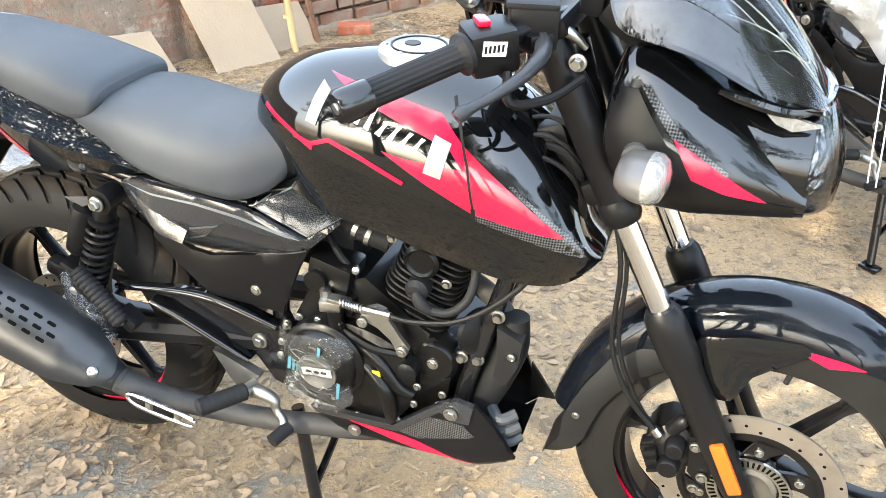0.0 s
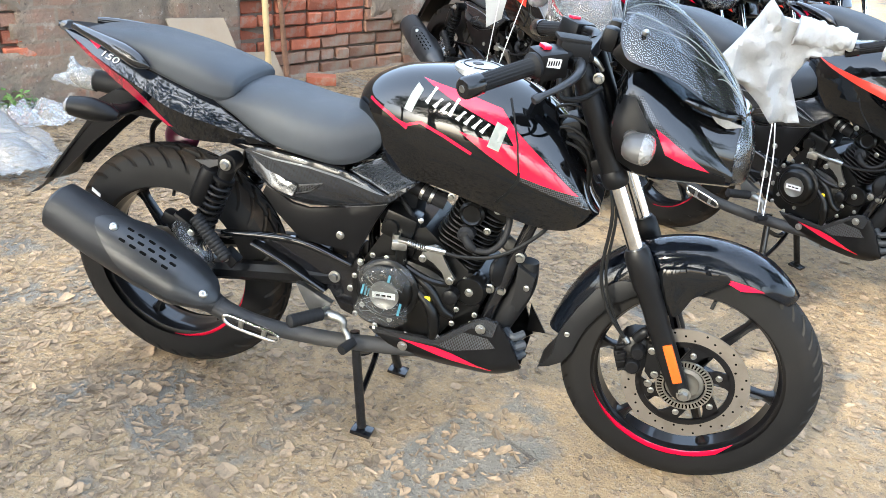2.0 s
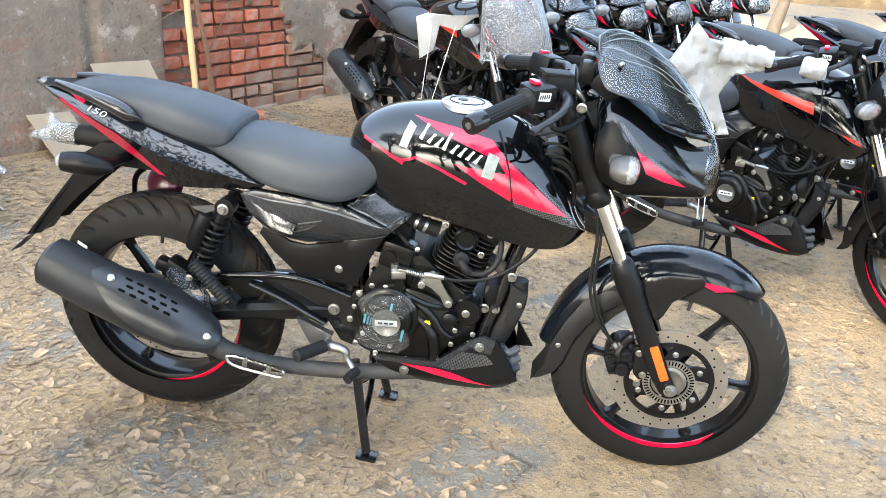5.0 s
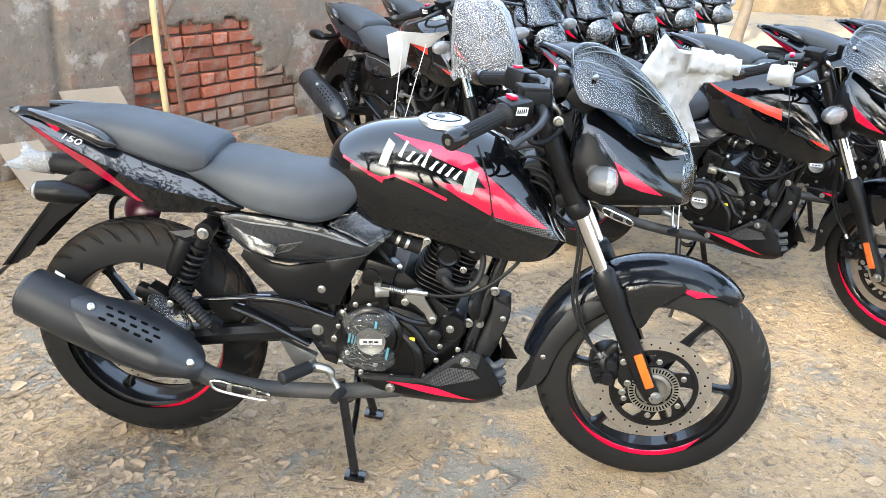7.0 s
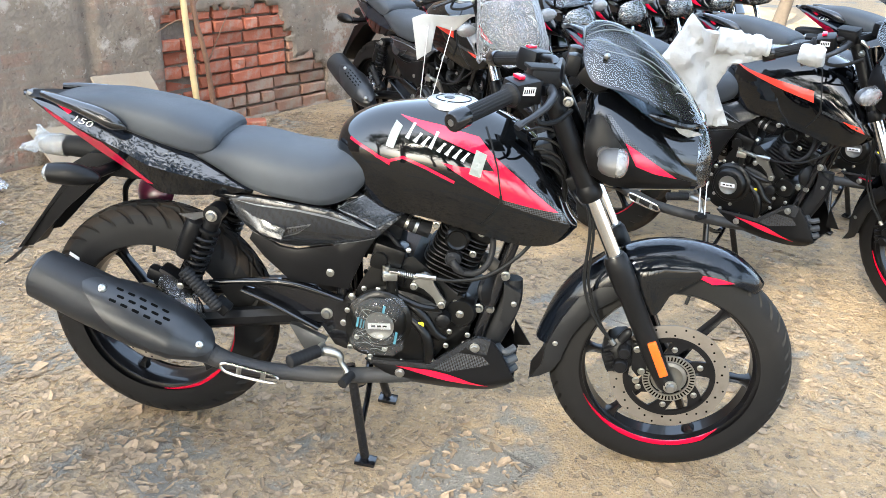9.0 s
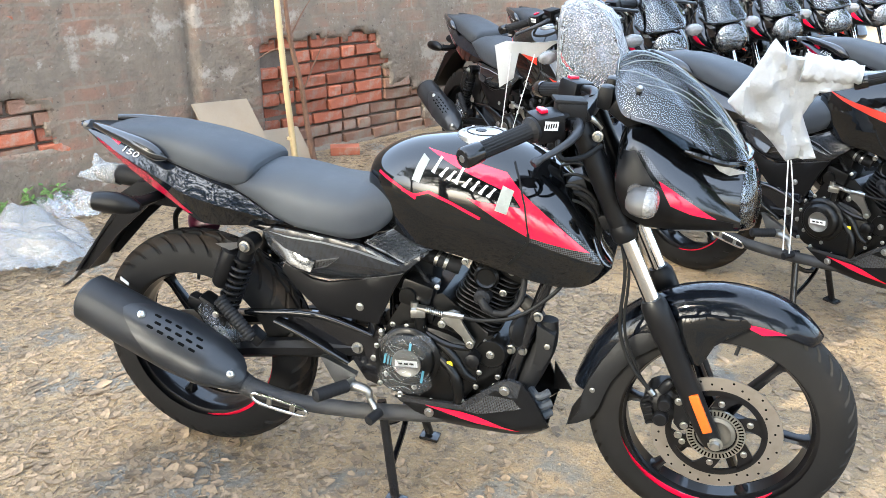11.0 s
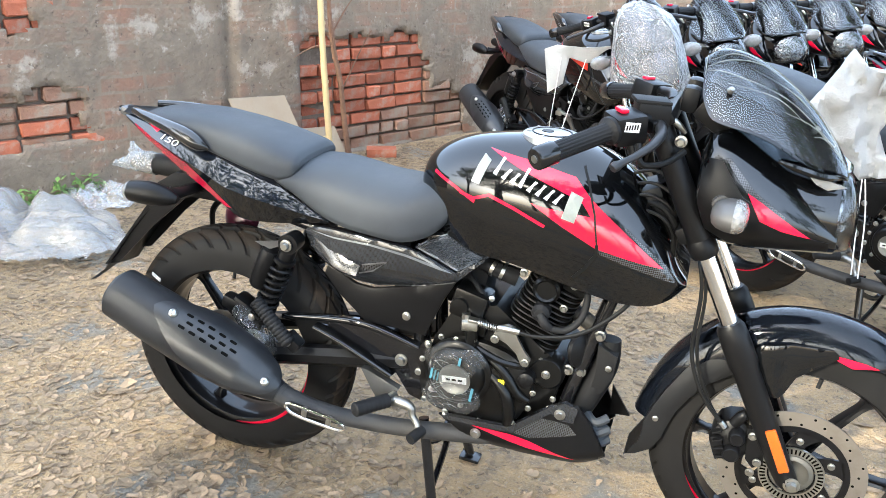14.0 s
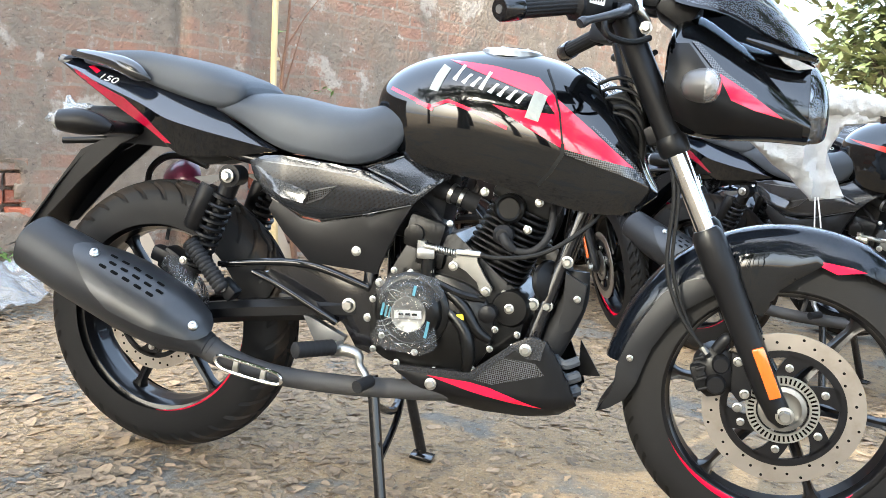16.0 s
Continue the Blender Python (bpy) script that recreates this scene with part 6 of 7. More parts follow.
        # clutch lever arm, bracket and cable
        bm = tube(bmesh.new(), [(0.655, -0.118, 0.478), (0.655, -0.118, 0.535)], 0.014, 14)
        post = self.add("clutch_post", bm, ENGINE, eng)
        bm = bmesh.new()
        box(bm, (0.650, -0.122, 0.540), (0.036, 0.026, 0.022), (0, 0, 15), 0.004)
        box(bm, (0.668, -0.124, 0.552), (0.040, 0.020, 0.008), (0, 10, 10), 0.002)
        lathe(bm, [(0.010, -0.01), (0.010, 0.018), (0, 0.018)], (0.640, -0.118, 0.546), (0, 0, 1), 8)
        self.add("clutch_arm", bm, STEEL, post, "bright zinc clutch arm")
        bm = bmesh.new()
        n = 8 * 14
        tube(bm, [(0.672 + 0.042 * i / n, -0.128 + 0.0065 * math.cos(8 * 2 * math.pi * i / n), 0.551 - 0.006 * i / n + 0.0065 * math.sin(8 * 2 * math.pi * i / n)) for i in range(n + 1)], 0.0017, 6, smooth=0)
        self.add("return_spring", bm, STEEL, post)
        bm = panel([(0.715, 0.548), (0.735, 0.556), (0.752, 0.552), (0.758, 0.530), (0.776, 0.500), (0.790, 0.482), (0.786, 0.468), (0.768, 0.470), (0.758, 0.492), (0.735, 0.512), (0.712, 0.522), (0.706, 0.512), (0.702, 0.522)], lambda x, z: -0.128, 0.008, 0.003, 0.03)
        brk = self.add("cable_bracket", bm, ALU, eng, "bare metal cable bracket")
        for x, z in ((0.710, 0.520), (0.779, 0.476)):
            self.add("bolt", bolt(bmesh.new(), x, -0.130, z, 0.0065, 0.006), STEEL, brk)
        bm = tube(bmesh.new(), [(0.714, -0.130, 0.548), (0.76, -0.134, 0.548), (0.80, -0.134, 0.545), (0.87, -0.128, 0.556), (0.93, -0.115, 0.590), (0.985, -0.09, 0.645), (1.01, -0.05, 0.72), (1.00, -0.02, 0.85)], 0.0046, 8)
        self.add("clutch_cable", bm, CABLE, eng, "black clutch cable")
        bm = tube(bmesh.new(), [(0.715, -0.130, 0.548), (0.765, -0.134, 0.5485)], 0.0062, 8)
        self.add("cable_ferrule", bm, STEEL, eng)
        # horn and down tube clutter
        bm = lathe(bmesh.new(), [(0, 0.012), (0.030, 0.010), (0.042, 0.004), (0.044, -0.004), (0.036, -0.014), (0.016, -0.022), (0, -0.022)], (0.893, -0.060, 0.497), (0.80, -0.58, 0.1), 28)
        horn = self.add("horn", bm, SATIN, label="round black horn")
        for x, z, y in ((0.926, 0.541, -0.070), (0.893, 0.450, -0.075), (0.866, 0.452, -0.08)):
            self.add("bolt", bolt(bmesh.new(), x, y, z, 0.0085, 0.010), STEEL, horn)
        # guard of the exhaust header
        bm = tube(bmesh.new(), [(0.945, -0.030, 0.520), (0.940, -0.035, 0.46), (0.915, -0.045, 0.39), (0.890, -0.05, 0.33)], [0.024, 0.030, 0.030, 0.026], 16)
        panel([(0.925, 0.520), (0.968, 0.497), (0.962, 0.447), (0.943, 0.405), (0.915, 0.392), (0.925, 0.45)], lambda x, z: -0.075, 0.05, 0.005, 0.03, 0, bm)
        hd = self.add("header_guard", bm, MATTE, label="matte black header guard")
        self.add("bolt", bolt(bmesh.new(), 0.952, -0.077, 0.470, 0.005, 0.003), STEEL, hd)
        bm = bmesh.new()
        tube(bm, [(0.905, -0.05, 0.352), (0.935, -0.085, 0.338), (0.962, -0.07, 0.345)], 0.010, 8)
        tube(bm, [(0.915, -0.05, 0.315), (0.940, -0.075, 0.306), (0.965, -0.06, 0.312)], 0.012, 8)
        tube(bm, [(0.925, -0.05, 0.282), (0.945, -0.068, 0.276), (0.965, -0.05, 0.280)], 0.012, 8)
        self.add("header_clip", bm, VINYL, hd, "grey rubber header clips")
        bm = panel([(0.955, 0.36), (1.002, 0.285), (0.955, 0.282)], lambda x, z: 0.055, 0.006, 0.003, 0.03)
        self.add("belly_fin", bm, SATIN, label="black belly fin on the far side")
        if self.hero:
            bm = bmesh.new()
            rnd = random.Random(3)
            rows = []
            for i in range(13):
                t = i / 12
                w = 0.060 + 0.010 * math.sin(t * 9)
                rows.append([bm.verts.new((0.625 + w * (k / 5 - 1) + 0.006 * rnd.uniform(-1, 1), -0.1665 - 0.004 * rnd.random() + 0.018 * abs(k / 5 - 1) ** 3, 0.496 - 0.150 * t + 0.006 * rnd.uniform(-1, 1))) for k in range(11)])
            for p, q in zip(rows, rows[1:]):
                for k in range(10):
                    bm.faces.new((p[k], p[k + 1], q[k + 1], q[k]))
            film = self.add("protective_film", bm, FILM, eng, "crumpled clear film over the clutch cover", angle=20)
            for i in range(14):
                x0, z0, an = rnd.uniform(0.575, 0.675), rnd.uniform(0.355, 0.485), rnd.uniform(-0.9, 0.9)
                ln_ = rnd.uniform(0.018, 0.045)
                pts = [(x0 + ln_ * (k - 1.5) / 3 * math.cos(an) + rnd.uniform(-0.003, 0.003), -0.1725, z0 + ln_ * (k - 1.5) / 3 * math.sin(an) + rnd.uniform(-0.004, 0.004)) for k in range(4)]
                self.add("crease", tube(bmesh.new(), pts, [0.0002, 0.0004, 0.0004, 0.0002], 5), TAPE, film, "whitish crease in the film")
            for x, z, w, h in ((0.578, 0.425, 0.005, 0.026), (0.586, 0.422, 0.004, 0.024), (0.593, 0.420, 0.003, 0.022), (0.674, 0.395, 0.006, 0.034), (0.645, 0.470, 0.006, 0.020)):
                self.add("film_print", box(bmesh.new(), (x, -0.160 if x < 0.6 else -0.170, z), (w, 0.0008, h), (0, 10, 12 if x < 0.6 else -8)), BLUEFILM, film, "blue print on the film")

    def belly(self):
        out = [(0.587, 0.302), (0.671, 0.300), (0.753, 0.306), (0.80, 0.345), (0.862, 0.392), (0.904, 0.389), (0.93, 0.345), (0.952, 0.299), (0.968, 0.260), (0.935, 0.235), (0.86, 0.223), (0.78, 0.222), (0.712, 0.231), (0.650, 0.262)]

        def depth(x, z):
            return -0.128 + 0.9 * max(0, 0.262 - z) + 0.45 * max(0, x - 0.90)

        bm = panel(out, depth, 0.008, 0.004, 0.015)
        surf = Surface(bm)
        bm2 = mirrored(bm)
        bel = self.add("belly_pan", bm, SATIN, label="black belly pan with red stripe")
        self.add("belly_pan", bm2, SATIN, label="black belly pan with red stripe")
        bm = bmesh.new()
        rows = [[bm.verts.new((x, s * w, z)) for s in (-1, -0.5, 0, 0.5, 1)] for x, z, w in ((0.66, 0.262, 0.10), (0.72, 0.236, 0.095), (0.80, 0.230, 0.09), (0.88, 0.230, 0.085), (0.945, 0.242, 0.075), (0.965, 0.262, 0.075))]
        for a, b in zip(rows, rows[1:]):
            for k in range(4):
                bm.faces.new((a[k], a[k + 1], b[k + 1], b[k]))
        bmesh.ops.solidify(bm, geom=bm.faces[:], thickness=0.004)
        self.add("pan_floor", bm, SATIN, bel)
        self.add("belly_stripe", sticker([(0.668, 0.293), (0.757, 0.290), (0.80, 0.283), (0.902, 0.253), (0.84, 0.258), (0.757, 0.272)], surf, 0.0015), RED, bel, "red belly stripe")
        self.add("belly_weave", sticker([(0.765, 0.296), (0.812, 0.348), (0.885, 0.345), (0.905, 0.322), (0.80, 0.290)], surf, 0.001), CARBON_BIG, bel, "dotted carbon print")
        trim = [(0.594, 0.306), (0.755, 0.310), (0.842, 0.381), (0.874, 0.397), (0.904, 0.390), (0.896, 0.352), (0.868, 0.352), (0.845, 0.366), (0.762, 0.297), (0.602, 0.296)]
        bm = panel(trim, lambda x, z: -0.134, 0.012, 0.003, 0.03)
        tr = self.add("belly_trim", bm, CARBON, bel, "glossy grey-black trim")
        self.add("bolt", bolt(bmesh.new(), 0.8659, -0.136, 0.3706, 0.0085, 0.006), STEEL, tr)
        self.add("bolt", bolt(bmesh.new(), 0.6791, -0.134, 0.2772, 0.0085, 0.006), STEEL, bel)

    def stand(self):
        bm = bmesh.new()
        for s in (-1, 1):
            tube(bm, [(0.545, 0.105 * s, 0.27), (0.560, 0.118 * s, 0.18), (0.592, 0.150 * s, 0.018)], 0.0125, 10, smooth=0)
            box(bm, (0.594, 0.150 * s, 0.008), (0.055, 0.042, 0.010), (0, 6, 0), 0.003)
            box(bm, (0.575, 0.132 * s, 0.11), (0.018, 0.010, 0.06), (0, -10, 0), 0.003)
        tube(bm, [(0.552, -0.112, 0.21), (0.562, 0, 0.165), (0.552, 0.112, 0.21)], 0.009, 8)
        tube(bm, [(0.578, -0.13, 0.10), (0.572, 0.0, 0.15), (0.552, 0.112, 0.22)], 0.008, 8)
        self.add("centre_stand", bm, FRAME, label="black centre stand")

    # -- headlamp fairing, screen, bars --
    def fairing(self):
        bm = section_loft(FAIRING, 6, 12, 0.72)
        surf = Surface(bm)
        fr = self.add("headlamp_fairing", bm, GLOSS, label="gloss black headlamp fairing with red flash", front=True, angle=50)
        self.add("fairing_skirt", sticker([(1.086, 0.965), (1.120, 0.965), (1.165, 0.905), (1.235, 0.868), (1.289, 0.838), (1.325, 0.828), (1.327, 0.808), (1.24, 0.806), (1.15, 0.806), (1.105, 0.828), (1.086, 0.88)], surf, 0.0022), SATIN, fr, "satin black lower skirt", True)
        self.add("fairing_flash", sticker([(1.172, 0.914), (1.200, 0.898), (1.240, 0.872), (1.291, 0.838), (1.24, 0.850), (1.20, 0.866)], surf, 0.0034), RED, fr, "red flash", True)
        self.add("fairing_weave", sticker([(1.125, 0.968), (1.135, 0.968), (1.185, 0.916), (1.245, 0.875), (1.240, 0.872), (1.200, 0.898), (1.170, 0.914)], surf, 0.003), CARBON_BIG, fr, "dotted carbon print", True)
        # lamp: faceted bowl behind a clear nose
        nose = [(1.205, 0.985, 0.830, 0.104, 0.880), (1.255, 0.968, 0.812, 0.107, 0.866), (1.300, 0.955, 0.803, 0.102, 0.854), (1.333, 0.947, 0.799, 0.0955, 0.846), (1.350, 0.937, 0.800, 0.084, 0.848), (1.364, 0.915, 0.803, 0.068, 0.850), (1.373, 0.885, 0.812, 0.046, 0.850), (1.377, 0.866, 0.832, 0.018, 0.849)]
        self.add("lamp_bezel", section_loft(nose[:4], 5, 10, 0.72), GLOSS, fr, "gloss black lamp bezel", True, angle=60)
        bm = section_loft(nose[3:], 5, 10, 0.72)
        self.add("headlamp_glass", bm, LAMP_GLASS, fr, "clear headlamp glass under film", True, angle=60)
        inner = [(x + 0.002 - 0.35 * max(0.0, x - 1.333), 0.868 + (a - 0.868) * 0.88, 0.868 + (b - 0.868) * 0.84, w * 0.88, m) for x, a, b, w, m in nose]
        bm = section_loft([inner[3], *inner[4:]], 4, 8, 0.72)
        self.add("reflector", bm, FACET, fr, "faceted bright lamp reflector", True, angle=20)
        bm = tube(bmesh.new(), [(1.345, 0.0, 0.950), (1.335, -0.06, 0.949), (1.30, -0.098, 0.950), (1.255, -0.112, 0.962), (1.215, -0.118, 0.974)], [0.007, 0.007, 0.008, 0.008, 0.004], 8)
        bm2 = mirrored(bm)
        self.add("brow", bm, GLOSS, fr, front=True)
        self.add("brow", bm2, GLOSS, fr, front=True)
        for s in (-1, 1):
            bm = panel([(1.262, 0.958), (1.325, 0.935), (1.338, 0.930), (1.305, 0.925), (1.285, 0.935)], lambda x, z: -0.109 + 0.35 * max(0, x - 1.28), 0.008, 0.003, 0.03)
            self.add("pilot_lamp", bm if s < 0 else mirrored(bm), LENSW, fr, "clear pilot lamp", True)
            bm = tube(bmesh.new(), [(1.125, 0.11 * s, 0.885), (1.130, 0.15 * s, 0.890), (1.132, 0.165 * s, 0.892)], [0.020, 0.016, 0.018], 14)
            sig = self.add("front_signal", bm, SMOKE, label="grey front turn signal with clear lens", front=True)
            prof = [(1.116, 0.010), (1.119, 0.020), (1.128, 0.0275), (1.142, 0.0318), (1.156, 0.0330)]
            bm = lathe(bmesh.new(), [(r, x - 1.156) for x, r in prof], (1.156, 0.198 * s, 0.886), (1, 0.12 * s, 0), 28)
            oval = Matrix.Translation((0, 0.198 * s, 0.886)) @ Matrix.Diagonal((1, 1.4, 0.9, 1)) @ Matrix.Translation((0, -0.198 * s, -0.886))
            bm.transform(oval)
            self.add("signal_shell", bm, SMOKE, sig, "grey signal shell", True)
            bm = lathe(bmesh.new(), [(0.0330, 0.0), (0.0318, 0.010), (0.0260, 0.018), (0.014, 0.023), (0, 0.0245)], (1.156, 0.198 * s, 0.886), (1, 0.12 * s, 0), 28)
            bm.transform(oval)
            self.add("lens", bm, LENSW, sig, "clear fluted signal lens", True)
            bm = lathe(bmesh.new(), [(0, 0.012), (0.012, 0.010), (0.016, 0), (0.0, -0.008)], (1.164, 0.198 * s, 0.886), (1, 0.12 * s, 0), 14)
            self.add("bulb", bm, AMBER, sig, "amber bulb", True)
        # screen
        mid = spline([(1.060, 0, 1.128), (1.085, 0, 1.143), (1.130, 0, 1.138), (1.195, 0, 1.105), (1.266, 0, 1.046), (1.315, 0, 0.985), (1.340, 0, 0.945)], 4)
        rim = spline([(1.066, 0, 1.075), (1.078, 0, 1.05), (1.100, 0, 1.033), (1.182, 0, 1.013), (1.264, 0, 0.970), (1.310, 0, 0.954), (1.338, 0, 0.944)], 4)
        wid = spline([(0.075, 0, 0), (0.098, 0, 0), (0.115, 0, 0), (0.120, 0, 0), (0.108, 0, 0), (0.092, 0, 0), (0.075, 0, 0)], 4)
        bm = bmesh.new()
        rows = []
        for a, b, w in zip(mid, rim, wid):
            row = []
            for k in range(21):
                sn = k / 10 - 1
                cs = 1 - abs(sn) ** 1.8
                row.append(bm.verts.new((b.x + (a.x - b.x) * cs, w.x * sn, b.z + (a.z - b.z) * cs)))
            rows.append(row)
        cowl = bmesh.new()
        pts = [[v.co.copy() for v in row] for row in rows]
        for a, b in zip(rows, rows[1:]):
            for k in range(3, 17):
                bm.faces.new((a[k], a[k + 1], b[k + 1], b[k]))
        for ks in (range(0, 4), range(17, 21)):
            strip = [[cowl.verts.new(row[k] + Vector((0, 0.0006 * (10 - k) * -1, 0))) for k in ks] for row in pts]
            for a, b in zip(strip, strip[1:]):
                for k in range(len(a) - 1):
                    cowl.faces.new((a[k], a[k + 1], b[k + 1], b[k]))
        bmesh.ops.delete(bm, geom=[v for v in bm.verts if not v.link_faces], context="VERTS")
        bmesh.ops.solidify(bm, geom=bm.faces[:], thickness=0.0025)
        bmesh.ops.recalc_face_normals(cowl, faces=cowl.faces[:])
        bmesh.ops.solidify(cowl, geom=cowl.faces[:], thickness=0.003)
        self.add("screen_cowl", cowl, GLOSS, fr, "gloss black cowl below the screen", True, angle=60)
        film = bmesh.new()
        rows2 = []
        for i, (a, b, w) in enumerate(zip(mid, rim, wid)):
            row = []
            for k in range(21):
                sn = k / 10 - 1
                cs = 1 - abs(sn) ** 1.8
                q = Vector((b.x + (a.x - b.x) * cs, w.x * sn, b.z + (a.z - b.z) * cs))
                q += Vector((0.4, sn * 0.8, 0.75)) * (0.004 + 0.005 * (0.5 + 0.5 * noise.noise((q.x * 9, q.y * 9 + 3, q.z * 9))))
                row.append(film.verts.new(q))
            rows2.append(row)
        grid2 = [[v.co.copy() for v in row] for row in rows2]
        for a, b in zip(rows2, rows2[1:]):
            for k in range(20):
                film.faces.new((a[k], a[k + 1], b[k + 1], b[k]))
        scr = self.add("windscreen", bm, SCREEN, label="smoked windscreen under clear film", front=True, angle=60)
        for x, y, z in ((1.272, -0.045, 1.022), (1.115, -0.095, 1.088)):
            bm = lathe(bmesh.new(), [(0, 0.006), (0.005, 0.005), (0.0065, 0.0), (0.0065, -0.004)], (x, y, z), (0.5, -0.5, 0.7), 12)
            self.add("screw", bm, STEEL, scr, front=True)
        sheet = self.add("protective_film", film, FILM_THIN, scr, "wrinkled clear film", True, angle=80)
        # raised creases of the film
        last = len(grid2) - 1
        for run in (((0.06, 5.0), (0.25, 6.5), (0.45, 8.2), (0.62, 9.5)), ((0.05, 4.2), (0.30, 4.6), (0.55, 5.2), (0.75, 5.0), (0.95, 4.0)), ((0.12, 6.5), (0.30, 8.2), (0.50, 9.8)), ((0.30, 3.4), (0.50, 4.3), (0.66, 4.0)), ((0.55, 3.3), (0.70, 4.6), (0.85, 4.4)), ((0.70, 3.2), (0.74, 4.2), (0.82, 5.4), (0.80, 6.6)), ((0.03, 3.0), (0.02, 6.0), (0.04, 9.0), (0.03, 12.0)), ((0.40, 6.5), (0.60, 7.2), (0.85, 6.8))):
            line = []
            for u, k in run:
                k0 = int(k)
                a = grid2[min(last, int(u * last))]
                line.append(a[k0].lerp(a[min(20, k0 + 1)], k - k0) + Vector((0, -0.001, 0.001)))
            self.add("crease", tube(bmesh.new(), line, [0.0003] + [0.0008] * (len(line) - 2) + [0.0003], 5), TAPE, sheet, "whitish crease in the film", True)
        # instrument housing behind the screen
        bm = box(bmesh.new(), (1.095, 0, 1.035), (0.075, 0.15, 0.06), (0, 35, 0), 0.015)
        box(bm, (1.045, -0.050, 1.058), (0.034, 0.046, 0.050), (0, 8, 0), 0.012)
        box(bm, (1.045, 0.050, 1.058), (0.034, 0.046, 0.050), (0, 8, 0), 0.012)
        self.add("instrument_housing", bm, SATIN, label="black instrument housing", front=True)

    def bars(self):
        for s in (-1, 1):
            bm = tube(bmesh.new(), [(1.005, 0.05 * s, 1.030), (0.995, 0.11 * s, 1.036), (0.940, 0.19 * s, 1.022), (0.885, 0.255 * s, 1.004), (0.832, 0.330 * s, 0.989)], 0.0112, 12)
            bar = self.add("handlebar", bm, SATIN, label="black clip-on handlebar", front=True)
            a, b = Vector((0.925, 0.205 * s, 1.017)), Vector((0.843, 0.315 * s, 0.992))
            bm = tube(bmesh.new(), [a, a.lerp(b, 0.05), a.lerp(b, 0.09), a.lerp(b, 0.12), a.lerp(b, 0.95), b], [0.026, 0.026, 0.0185, 0.0175, 0.0175, 0.0185], 48, smooth=0)
            d = (b - a).normalized()
            for i, v in enumerate(bm.verts):
                if 3 * 48 <= i < 5 * 48 and i % 3 == 0:
                    foot = a + d * (v.co - a).dot(d)
                    v.co = foot + (v.co - foot) * 0.88
            self.add("grip", bm, GRIPR, bar, "ribbed black rubber grip", True)
            c, d = Vector((0.846, 0.312 * s, 0.993)), Vector((0.822, 0.3455 * s, 0.9860))
            bm = tube(bmesh.new(), [c, c.lerp(d, 0.05), c.lerp(d, 0.9), d], [0.0205, 0.021, 0.021, 0.018], 24, smooth=0)
            end = self.add("bar_end", bm, FRAME, bar, "black bar end weight", True)
            bm = lathe(bmesh.new(), [(0, 0.002), (0.007, 0.002), (0.0075, -0.002)], d, d - c, 16)
            self.add("screw", bm, STEEL, end, "steel bar-end screw", True)
            # switch block
            bm = box(bmesh.new(), (0.945, 0.178 * s, 1.020), (0.062, 0.062, 0.056), (6, 6, -52 * -s), 0.010)
            sw = self.add("switch_block", bm, SATIN, bar, "black switch block", True)
            bm = box(bmesh.new(), (0.937, 0.182 * s, 1.0515), (0.026, 0.016, 0.008), (0, 6, -52 * -s), 0.003)
            self.add("switch", bm, RED, sw, "red stop switch", True)
            if s < 0:
                bm = box(bmesh.new(), (0.962, -0.205, 1.026), (0.030, 0.001, 0.018), (4, 6, 38), 0)
                lab = self.add("label", bm, WHITE, sw, "white paper label with unreadable print", True)
                for i in range(5):
                    self.add("label_mark", box(bmesh.new(), (0.962 + (i - 2) * 0.0042, -0.2062 + (i - 2) * 0.0033, 1.026), (0.0028, 0.0005, 0.009), (4, 6, 38)), CABLE, sw, front=True)
            # lever
            bm = tube(bmesh.new(), [(1.000, 0.135 * s, 1.020), (1.010, 0.172 * s, 1.014), (1.002, 0.215 * s, 1.002), (0.982, 0.252 * s, 0.990), (0.962, 0.278 * s, 0.981), (0.952, 0.289 * s, 0.976), (0.947, 0.295 * s, 0.972)], [0.012, 0.0105, 0.0085, 0.007, 0.0065, 0.0095, 0.008], 10)
            self.add("lever", bm, LEVER, bar, "dark grey lever with a ball end", True)
            bm = box(bmesh.new(), (0.990, 0.132 * s, 1.018), (0.040, 0.040, 0.024), (0, 0, -40 * -s), 0.006)
            self.add("lever_mount", bm, SATIN, bar, front=True)
            bm = tube(bmesh.new(), [(0.975, 0.195 * s, 0.995), (0.985, 0.215 * s, 0.965), (1.02, 0.17 * s, 0.958), (1.05, 0.12 * s, 0.972)], 0.006, 8)
            self.add("cable_guide", bm, CABLE, bar, front=True)
        bm = box(bmesh.new(), (0.982, -0.118, 1.036), (0.062, 0.052, 0.046), (0, 4, 20), 0.006)
        res = self.add("brake_reservoir", bm, SATIN, label="black square brake fluid reservoir", front=True)
        bm = box(bmesh.new(), (0.980, -0.118, 1.0615), (0.066, 0.056, 0.008), (0, 4, 20), 0.003)
        self.add("lid", bm, MATTE, res, "dark reservoir lid", True)
        bm = tube(bmesh.new(), [(1.012, -0.110, 1.030), (1.030, -0.104, 1.020), (1.046, -0.095, 1.002)], [0.0065, 0.0070, 0.0045], 10)
        self.add("banjo_bolt", bm, STEEL, res, front=True)
        bm = bolt(bmesh.new(), 1.042, -0.118, 0.990, 0.008, 0.012)
        self.add("yoke_bolt", bm, STEEL, res, front=True)
